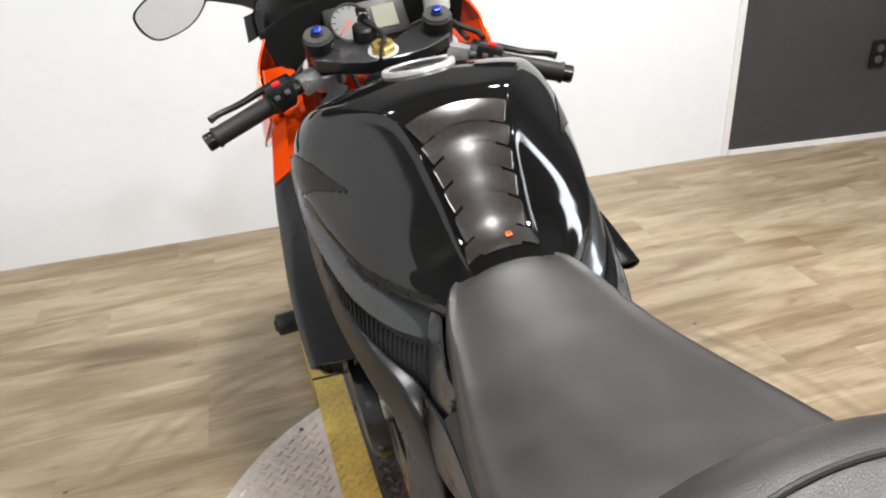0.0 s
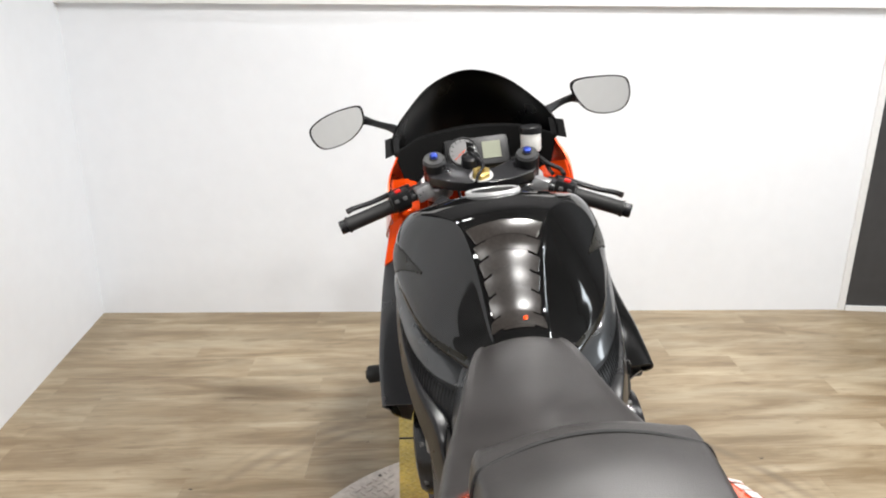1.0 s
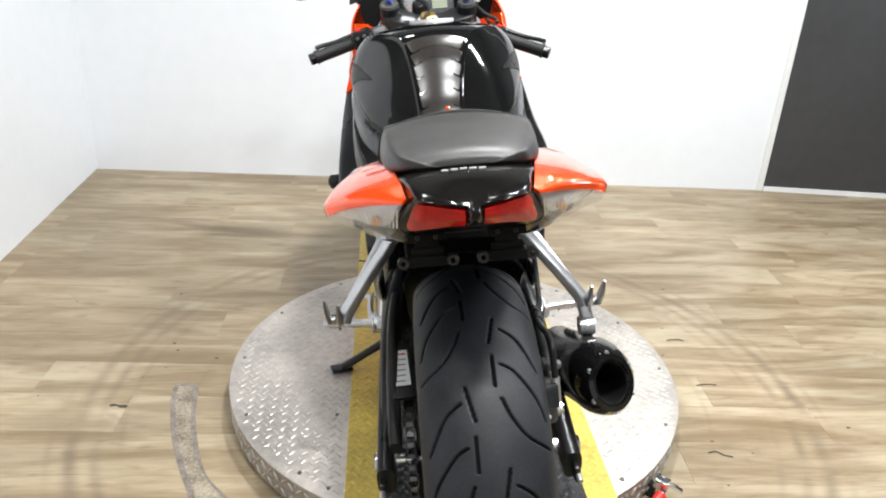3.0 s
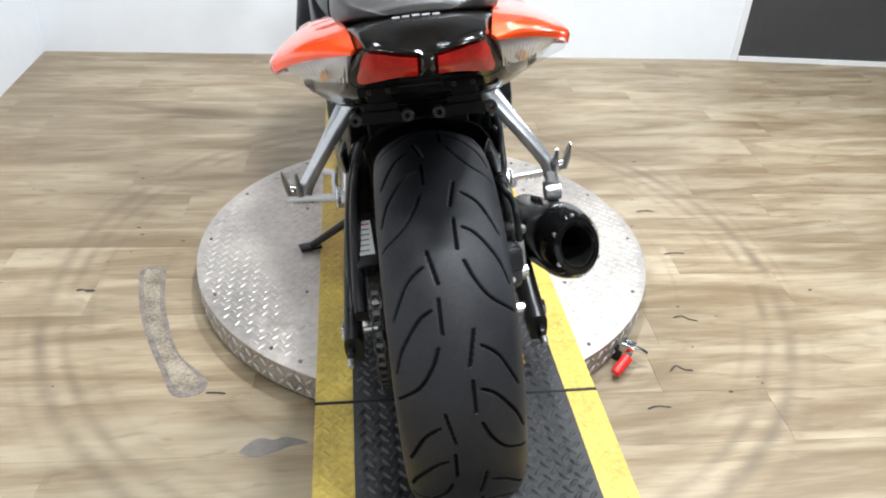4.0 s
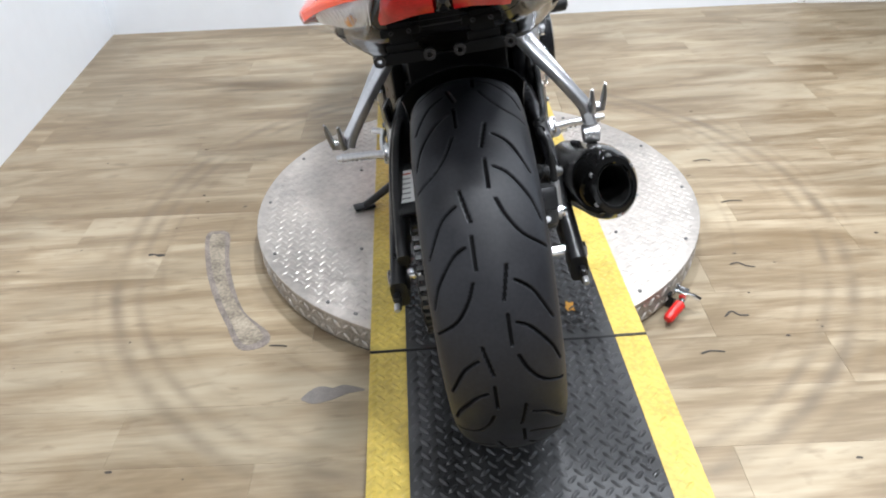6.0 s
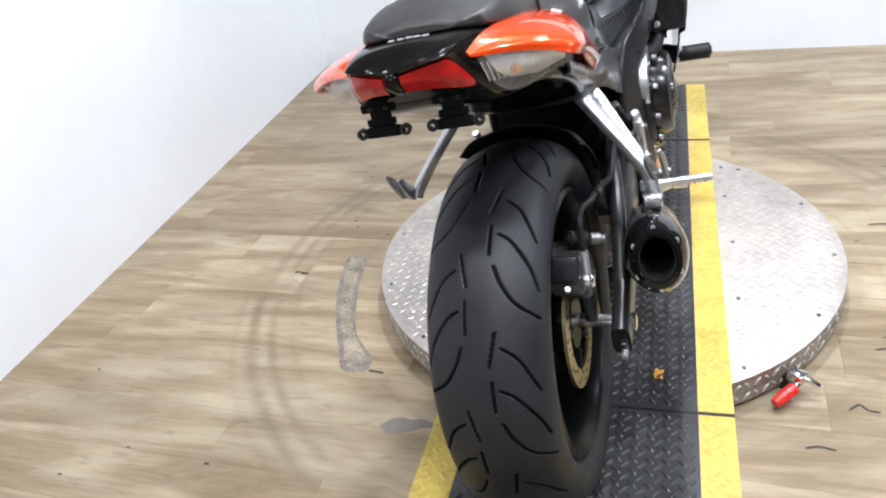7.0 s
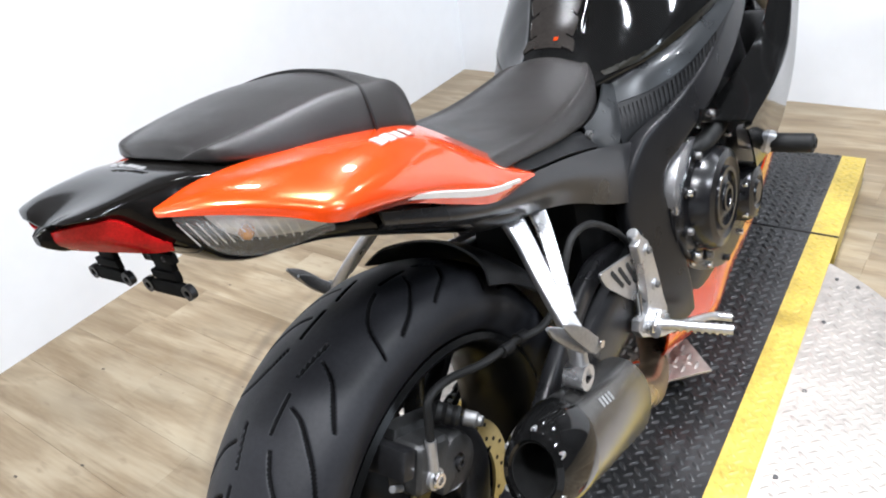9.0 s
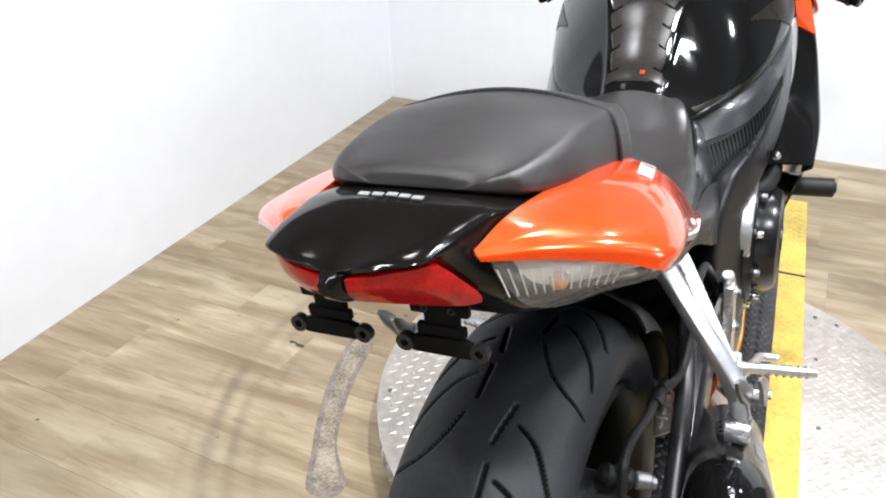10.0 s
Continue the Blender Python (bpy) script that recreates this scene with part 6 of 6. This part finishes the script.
part("dash_panel", sheet([
    [(-0.190, 1.190, 0.905), (-0.12, 1.225, 0.925), (0, 1.245, 0.932), (0.12, 1.225, 0.925), (0.190, 1.190, 0.905)],
    [(-0.180, 1.250, 0.890), (-0.12, 1.30, 0.915), (0, 1.33, 0.925), (0.12, 1.30, 0.915), (0.180, 1.250, 0.890)],
    [(-0.150, 1.36, 0.85), (-0.11, 1.40, 0.87), (0, 1.44, 0.89), (0.11, 1.40, 0.87), (0.150, 1.36, 0.85)]], 12, 24, 0.004), M_INNER, bike, "matt black inner dash panel")
part("dash_wall", sheet([
    [(-0.190, 1.190, 0.905), (-0.12, 1.225, 0.925), (0, 1.245, 0.932), (0.12, 1.225, 0.925), (0.190, 1.190, 0.905)],
    [(-0.170, 1.20, 0.82), (-0.12, 1.225, 0.82), (0, 1.24, 0.82), (0.12, 1.225, 0.82), (0.170, 1.20, 0.82)]], 6, 20, 0.004), M_INNER, bike)

for s in (1, -1):
    part("screen_tab", panel(s, [[(0.176, 1.205, 0.945), (0.208, 1.190, 0.940)], [(0.180, 1.195, 0.905), (0.212, 1.180, 0.898)]], 6, 6, 0.004), M_PLASTIC, bike)

# instruments
cluster = part("instrument_panel", box((0.002, 1.210, 0.880), (0.155, 0.030, 0.075), 0.012, turn=(-32, 0, 0)), M_PLASTIC, bike, "black instrument panel")
N = pose(0.002, 1.210, 0.880, -32, 0, 0) @ pose(0, -0.016, 0, 90, 0, 0)
dial = part("tachometer", lathe([(0, 0.033), (0.003, 0.033), (0.003, 0)], N @ pose(-0.032, 0.0, 0, 0, -90, 0), 40), M_DIAL, cluster, "white-faced tachometer")
part("bezel", lathe([(0, 0.033), (0, 0.036), (0.006, 0.036), (0.006, 0.033)], N @ pose(-0.032, 0, 0, 0, -90, 0), 40, closed=True), M_PLASTIC, dial)
part("needle", prism([(-0.001, -0.006), (0.001, -0.006), (0.0006, 0.028), (-0.0006, 0.028)], 0.0035, 0.0045, N @ pose(-0.032, 0, 0, 0, 0, 130)), M_ORANGE, dial)
for k in range(11):
    part("tick", prism([(-0.0008, 0.025), (0.0008, 0.025), (0.0008, 0.032), (-0.0008, 0.032)], 0.0032, 0.0038, N @ pose(-0.032, 0, 0, 0, 0, 130 - k * 24)), M_DEEPBLACK, dial)
part("display", prism([(0.013, -0.022), (0.056, -0.022), (0.056, 0.020), (0.013, 0.020)], 0, 0.002, N), M_LCD, cluster, "pale liquid crystal display")

# steering: forks, top clamp, bars
steer = -5.2
RAKE_AXIS = Vector((0, -math.sin(radians(24)), math.cos(radians(24))))
STEER = Matrix.Translation((0, 1.09, 0.85)) @ Matrix.Rotation(radians(steer), 4, RAKE_AXIS) @ Matrix.Translation((0, -1.09, -0.85))
def turned(ob):
    ob.matrix_basis = STEER @ ob.matrix_basis
    return ob


CLAMP_AT = pose(0, 1.085, 0.858, 20, 0, 0)
clamp = turned(part("top_clamp", prism([(-0.128, 0.012), (-0.122, 0.038), (-0.088, 0.044), (-0.06, 0.030), (-0.03, 0.0), (0.03, 0.0), (0.06, 0.030), (0.088, 0.044), (0.122, 0.038), (0.128, 0.012), (0.115, -0.020), (0.07, -0.040), (0.03, -0.052), (-0.03, -0.052), (-0.07, -0.040), (-0.115, -0.020)], -0.012, 0.012, CLAMP_AT, 0.004), M_SATIN, bike, "black cast top clamp"))
part("stem_nut", lathe([(0, 0.021), (0.010, 0.021), (0.013, 0.018), (0.013, 0.009), (0.004, 0.009)], CLAMP_AT @ pose(0, -0.026, 0.0135, 0, -90, 0), 6), M_GOLD, clamp, "gold hexagonal stem nut")
part("stem_washer", lathe([(0, 0.026), (0.002, 0.026), (0.002, 0.0)], CLAMP_AT @ pose(0, -0.026, 0.0120, 0, -90, 0), 32), M_SILVERPRINT, clamp)
lock = part("ignition_lock", lathe([(0, 0.022), (0.022, 0.021), (0.026, 0.017), (0.026, 0)], CLAMP_AT @ pose(-0.022, 0.024, 0.010, 0, -90, 0), 24), M_FRAME, clamp, "ignition lock")
part("key", box((-0.022, 1.108, 0.908), (0.006, 0.024, 0.036), 0.002, turn=(0, 0, 35)), M_PLASTIC, lock)
part("key_ring", tube([(-0.022 + 0.011 * math.cos(a), 1.094, 0.908 + 0.011 * math.sin(a)) for a in np.linspace(0, 2 * math.pi, 18, endpoint=False)], 0.0009, 6, closed=False), M_CHROME, lock)
part("key_tag", tube([(-0.020, 1.10, 0.905), (0.005, 1.06, 0.885), (-0.005, 1.03, 0.872), (-0.012, 0.995, 0.862)], [0.004, 0.004, 0.003, 0.003], 8, 20), M_PLASTIC, lock, "dangling key strap")
for s in (1, -1):
    x = s * 0.103
    fork = turned(part("fork_tube", rod((x, 1.085, 0.895), (x, 1.36, 0.30), 0.026, 24), M_FRAME, bike, "black fork tube"))
    top = Vector((x, 1.085, 0.895))
    up = (Vector((x, 1.085, 0.895)) - Vector((x, 1.36, 0.30))).normalized()
    part("fork_cap", lathe([(-0.03, 0.0255), (0.0, 0.0255), (0.002, 0.024), (0.006, 0.023), (0.006, 0.011), (0.010, 0.010)], toward(top, top + up), 28), M_CALIPER, fork, "dark grey metal fork cap")
    part("preload_adjuster", lathe([(0.004, 0.010), (0.016, 0.009), (0.018, 0.006), (0.018, 0)], toward(top, top + up), 6), M_BLUE, fork, "blue anodised adjuster")
    part("bar_ring", lathe([(-0.092, 0.027), (-0.092, 0.034), (-0.090, 0.036), (-0.058, 0.036), (-0.056, 0.034), (-0.056, 0.027)], toward(top, top + up), 28, closed=True), M_ALU, fork, "bare metal bar clamp ring")
    part("fork_leg", rod((x, 1.25, 0.54), (x, 1.375, 0.27), 0.030, 20), M_GOLD, fork)
    # clip-on bar: sleeve by the fork, then outwards, down and back
    a, b = Vector((s * 0.128, 1.085, 0.826)), Vector((s * 0.308, 1.031, 0.771))
    d = (b - a)
    bar = turned(part("handlebar", rod(a, a + d * 0.96, 0.011, 16), M_FRAME, bike, "black clip-on handlebar"))
    part("bar_clamp", box(a + d * 0.02, (0.040, 0.030, 0.034), 0.006, turn=(0, 17 * s, -20 * s)), M_ALU, bar, "bare metal bar clamp")
    sw = part("switch_housing", lathe([(0.0, 0.017), (0.004, 0.021), (0.034, 0.022), (0.040, 0.018)], toward(a + d * 0.20, b), 20), M_PLASTIC, bar, "black switch housing")
    part("switch_box", box(a + d * 0.30 + Vector((0, -0.006, 0.010)), (0.044, 0.034, 0.034), 0.006, turn=(0, 17 * s, -20 * s)), M_PLASTIC, sw)
    part("red_button", box(a + d * 0.33 + Vector((0, -0.012, 0.030)), (0.014, 0.012, 0.006), 0.002, turn=(0, 17 * s, -20 * s)), M_RED, sw, "red switch button")
    for k in range(2):
        part("switch_button", box(a + d * (0.24 + 0.1 * k) + Vector((0, -0.024, 0.010)), (0.010, 0.008, 0.008), 0.002, turn=(0, 17 * s, -20 * s)), M_GREYMETAL, sw)
    grip = part("grip", lathe([(0.0, 0.016), (0.003, 0.0195), (0.008, 0.0195), (0.010, 0.0165), (0.108, 0.0165), (0.112, 0.0185), (0.116, 0.0185), (0.117, 0.012)], toward(a + d * 0.38, b), 24), M_RUBBER2, bar, "black rubber grip")
    part("bar_end", lathe([(0, 0.010), (0.002, 0.015), (0.016, 0.0155), (0.019, 0.013), (0.019, 0.006), (0.014, 0.005)], toward(a + d * 0.965, b + d * 0.2), 20), M_GLOSSMETAL, bar, "black bar end weight")
    pv = a + d * 0.22 + Vector((0, 0.036, 0.018))
    part("lever", tube([pv, pv + d * 0.2 + Vector((0, 0.022, -0.002)), pv + d * 0.5 + Vector((0, 0.030, -0.004)), pv + d * 0.72 + Vector((0, 0.030, 0.0)), pv + d * 0.80 + Vector((0, 0.024, 0.0))], [0.008, 0.007, 0.006, 0.006, 0.007], 10, 24), M_FRAME, bar, "black clutch lever" if s < 0 else "black brake lever")
    part("lever_perch", box(a + d * 0.16 + Vector((0, 0.018, 0.004)), (0.030, 0.036, 0.026), 0.005, turn=(0, 17 * s, -20 * s)), M_FRAME, bar)
# front brake reservoir, on its bracket
resv = turned(part("brake_reservoir", lathe([(0, 0.021), (0.004, 0.0235), (0.040, 0.0235), (0.042, 0.021)], pose(0.116, 1.150, 0.890, 0, -90, 0), 28), M_OIL, bike, "milky plastic brake fluid reservoir"))
part("cap", lathe([(0.040, 0.0235), (0.041, 0.0255), (0.054, 0.0255), (0.057, 0.022), (0.057, 0)], pose(0.116, 1.150, 0.890, 0, -90, 0), 28), M_PLASTIC, resv, "black screw cap")
part("bracket", box((0.120, 1.130, 0.880), (0.020, 0.04, 0.010), 0.003), M_FRAME, resv)
part("fluid_hose", tube([(0.118, 1.150, 0.890), (0.15, 1.15, 0.86), (0.18, 1.14, 0.845), (0.185, 1.11, 0.838)], 0.005, 8, 20), M_RUBBER2, resv)
part("clutch_cable", tube([(-0.17, 1.11, 0.822), (-0.12, 1.16, 0.85), (-0.07, 1.17, 0.85), (-0.05, 1.13, 0.80), (-0.05, 1.0, 0.72)], 0.004, 8, 30), M_RUBBER2, bike)
part("brake_line", tube([(0.165, 1.12, 0.830), (0.14, 1.18, 0.86), (0.07, 1.20, 0.85), (0.03, 1.16, 0.76)], 0.0045, 8, 30), M_RUBBER2, bike)
part("front_mudguard", sheet([[(w * u, FWH.y + (0.33 - 0.02 * abs(u)) * math.sin(a), FWH.z + (0.33 - 0.02 * abs(u) - 0.02 * (abs(u) > 0.9)) * math.cos(a)) for u in (-1, -0.6, 0, 0.6, 1)] for a, w in ((-1.2, 0.065), (-0.6, 0.075), (0, 0.078), (0.6, 0.07), (1.0, 0.05))], 20, 16, 0.003), M_GLOSS, bike, "gloss black front mudguard")

# mirrors: housing shells on stalks, with glass that faces the rider
def mirror_thing(s, corners, stalk, n):
    c = np.array(corners, float)
    mid = c.mean(axis=0)
    n = np.array(n) / np.linalg.norm(n)
    c = c - ((c - mid) @ n)[:, None] * n
    front = spline(c, 40, True)
    rings = [mid + (front - mid) * 0.93 + n * 0.001, mid + (front - mid) * 1.0 + n * 0.003, mid + (front - mid) * 1.03, mid + (front - mid) * 1.02 - n * 0.012, mid + (front - mid) * 0.85 - n * 0.030, mid + (front - mid) * 0.35 - n * 0.042]
    house = part("mirror", grid_mesh(rings, True, True), M_PLASTIC, bike, "black wing mirror on a stalk")
    bm = bmesh.new()
    for off in (0.0015,):
        pts = mid + (front - mid) * 0.955 + n * off
        bm.faces.new([bm.verts.new(p) for p in pts])
    ext = bmesh.ops.extrude_face_region(bm, geom=bm.faces[:])
    bmesh.ops.translate(bm, vec=tuple(n * 0.0022), verts=[v for v in ext["geom"] if isinstance(v, bmesh.types.BMVert)])
    part("mirror_glass", bm, M_MIRROR, house, "silvered mirror glass", smooth=False)
    part("stalk", beam(stalk, [0.016, 0.010, 0.008, 0.010, 0.016], [0.014, 0.009, 0.008, 0.009, 0.012]), M_PLASTIC, house)


mirror_thing(-1, [(-0.406, 1.366, 0.952), (-0.396, 1.362, 0.920), (-0.368, 1.355, 0.904), (-0.310, 1.362, 0.918), (-0.272, 1.374, 0.952), (-0.267, 1.374, 0.985), (-0.280, 1.370, 1.002), (-0.340, 1.366, 0.993), (-0.387, 1.366, 0.973)],
             [(-0.276, 1.388, 0.965), (-0.257, 1.382, 0.959), (-0.227, 1.350, 0.952), (-0.200, 1.320, 0.947), (-0.170, 1.290, 0.937)], (0.06, -1, 0.03))
mirror_thing(1, [(0.390, 1.262, 0.986), (0.387, 1.266, 0.952), (0.366, 1.274, 0.930), (0.322, 1.288, 0.926), (0.282, 1.302, 0.942), (0.253, 1.310, 0.986), (0.259, 1.306, 1.011), (0.312, 1.288, 1.016), (0.374, 1.268, 1.010)],
             [(0.272, 1.318, 0.968), (0.252, 1.320, 0.966), (0.228, 1.308, 0.962), (0.205, 1.292, 0.956), (0.172, 1.272, 0.945)], (-0.03, -1, 0.03))

# ---- marks and loose things on the floor ----
def flat_patch(name, outline, z, material, label, thick=0.0006):
    bm = prism([tuple(p[:2]) for p in spline([(x, y, 0) for x, y in outline], 60, True)], 0, thick, Matrix.Translation((0, 0, z)))
    return tagged(part(name, bm, material, smooth=False), label, "floor mark")


flat_patch("floor_stain", [(-0.798, 0.600), (-0.766, 0.622), (-0.733, 0.602), (-0.716, 0.50), (-0.690, 0.396), (-0.640, 0.262), (-0.566, 0.172), (-0.572, 0.128), (-0.628, 0.124), (-0.672, 0.21), (-0.719, 0.311), (-0.765, 0.44)], 0.0004, M_STAIN, "bean-shaped violet-grey glue stain on the plank floor")
flat_patch("stain_middle", [(-0.785, 0.590), (-0.766, 0.606), (-0.744, 0.592), (-0.728, 0.50), (-0.704, 0.396), (-0.652, 0.272), (-0.582, 0.172), (-0.588, 0.144), (-0.622, 0.142), (-0.660, 0.215), (-0.705, 0.315), (-0.750, 0.44)], 0.0011, M_STAINFILL, "faded beige middle of the glue stain")
flat_patch("floor_tear", [(-0.470, -0.042), (-0.445, -0.016), (-0.425, -0.012), (-0.405, -0.018), (-0.380, -0.012), (-0.336, -0.030), (-0.372, -0.038), (-0.405, -0.052), (-0.440, -0.060), (-0.462, -0.052)], 0.0004, M_TEAR, "torn patch of plank floor showing grey backing")
part_marks = [((0.659, 0.600), (0.690, 0.606), (0.722, 0.602)), ((0.575, 0.312), (0.598, 0.318), (0.612, 0.304), (0.634, 0.296)), ((0.490, 0.118), (0.512, 0.136), (0.526, 0.122), (0.548, 0.118)), ((0.66, 0.845), (0.70, 0.850), (0.715, 0.838)), ((0.395, 0.005), (0.42, 0.012), (0.45, 0.006)), ((-0.560, 0.128), (-0.535, 0.126), (-0.518, 0.122))]
for pts in part_marks:
    line = spline([(x, y, 0.0012) for x, y in pts], 14)
    tagged(part("floor_scratch", tube(line, [0.001] + [0.0026] * 12 + [0.001], 6, flat=0.35), M_SCRATCH), "short dark gouge in the plank floor", "floor mark", "gouges in the floor")
rng = random.Random(11)
specks = [(-0.931, 0.527), (-0.905, 0.522)] + [(rng.uniform(-1.3, -0.4), rng.uniform(-0.3, 1.4)) for _ in range(26)] + [(rng.uniform(0.5, 1.4), rng.uniform(-0.4, 1.4)) for _ in range(20)]
verts, faces = [], []
for k, (x, y) in enumerate(specks):
    if (x - TABLE[0]) ** 2 + (y - TABLE[1]) ** 2 < 0.62 ** 2:
        continue
    r = 0.012 if k < 2 else rng.uniform(0.002, 0.006)
    o = len(verts)
    for i in range(7):
        a = 2 * math.pi * i / 7
        q = r * rng.uniform(0.5, 1.1)
        verts.append((x + q * math.cos(a) * 1.4, y + q * math.sin(a) * 0.7, 0.0007))
    faces.append(tuple(range(o, o + 7)))
me = bpy.data.meshes.new("floor_specks")
me.from_pydata(verts, [], faces)
me.materials.append(M_SCRATCH)
tagged(new("floor_specks", me), "scattered dark specks of dirt on the floor", "dirt", kind="stuff")

# latch with a red grip beside the turntable
latch = thing("table_latch", "steel lever latch with a red rubber grip by the turntable", "latch", at=pose(0.385, 0.150, 0))
part("grip", lathe([(0, 0.008), (0.004, 0.013), (0.050, 0.012), (0.058, 0.009), (0.060, 0.0)], toward((0.004, -0.012, 0.034), (-0.042, -0.055, 0.020)), 20), M_RED, latch, "red rubber grip")
part("lever", rod((0.006, -0.010, 0.035), (0.022, 0.008, 0.040), 0.006), M_CHROME, latch)
part("hinge_block", box((0.010, 0.012, 0.044), (0.034, 0.026, 0.024), 0.004, turn=(0, 0, -40)), M_CHROME, latch)
part("hook", tube([(0.010, 0.010, 0.048), (0.034, 0.000, 0.044), (0.050, -0.006, 0.036)], 0.006, 10, 12), M_CHROME, latch)
part("bolt", screw((0.004, 0.022, 0.055), (0.004, 0.022, 1), 0.006, 0.006), M_CHROME, latch)
part("strut", box((-0.006, 0.022, 0.018), (0.018, 0.018, 0.037), 0.002, turn=(0, 0, -40)), M_DARKMETAL, latch)

tagged(part("leaf_scrap", prism([(0, 0), (0.008, 0.004), (0.016, -0.002), (0.014, 0.016), (0.020, 0.030), (0.008, 0.026), (0.002, 0.034), (-0.004, 0.016)], 0, 0.0012, pose(0.112, 0.076, RAMP_Z + 0.0017)), M_SCRAP, smooth=False), "small torn orange-brown scrap lying on the ramp", "scrap")

# socket on the dark wall
outlet = thing("wall_socket", "black double wall socket on the dark wall", "socket", at=pose(2.318, 2.194, 0.388, 0, 0, -7))
part("plate", box((0, -0.004, 0), (0.075, 0.008, 0.118), 0.003), M_PLASTIC, outlet)
for z in (-0.024, 0.024):
    part("outlet_face", lathe([(0, 0.017), (0.004, 0.016), (0.004, 0)], pose(0, -0.008, z, 0, 0, -90), 20), M_GREYMETAL, outlet)

# square tread plate lift pad under the engine
jack = thing("lift_pad", "small square tread plate lift pad under the engine", "lift pad", at=pose(-0.02, 0.525, 0, 0, 0, 45))
part("top_plate", box((0, 0, 0.1485), (0.218, 0.218, 0.005), 0.001), M_STEEL, jack, smooth=False)
tread("top_tread", herringbone(-0.109, 0.109, -0.109, 0.109), 0.151, M_STEEL, jack)
part("post", rod((0, 0, 0.089), (0, 0, 0.146), 0.03, 20), M_DARKMETAL, jack)
part("foot", box((0, 0, 0.0925), (0.12, 0.12, 0.006), 0.001), M_DARKMETAL, jack)

# ---- floor planks ----
PLANK_W, PLANK_L = 0.152, 0.915
plank_data = []
for k in range(6):
    bm = box((0, 0, -0.002), (PLANK_L - 0.0003, PLANK_W - 0.0003, 0.004), 0.0003, seg=1)
    me = bpy.data.meshes.new("plank")
    bm.to_mesh(me)
    bm.free()
    me.materials.append(M_PLANK)
    plank_data.append(me)
rng = random.Random(4)
TURN_FLOOR = radians(-2.5)
for j in range(-24, 18):
    shift = rng.random() * PLANK_L
    for i in range(-3, 5):
        u, v = i * PLANK_L + shift, j * PLANK_W
        x = math.cos(TURN_FLOOR) * u - math.sin(TURN_FLOOR) * v
        y = math.sin(TURN_FLOOR) * u + math.cos(TURN_FLOOR) * v
        if -2.1 < x < 3.5 and -3.4 < y < 2.6:
            ob = new("plank", plank_data[rng.randrange(6)])
            ob.parent = floor
            # cut to length at the side walls
            lo, hi = max(x - PLANK_L / 2, -1.78), min(x + PLANK_L / 2, 3.58)
            mid = (lo + hi) / 2
            ob.matrix_basis = Matrix.Translation((mid, y + (mid - x) * math.tan(TURN_FLOOR), 0)) @ Matrix.Rotation(TURN_FLOOR, 4, "Z") @ Matrix.Diagonal(((hi - lo) / PLANK_L, 1, 1, 1))
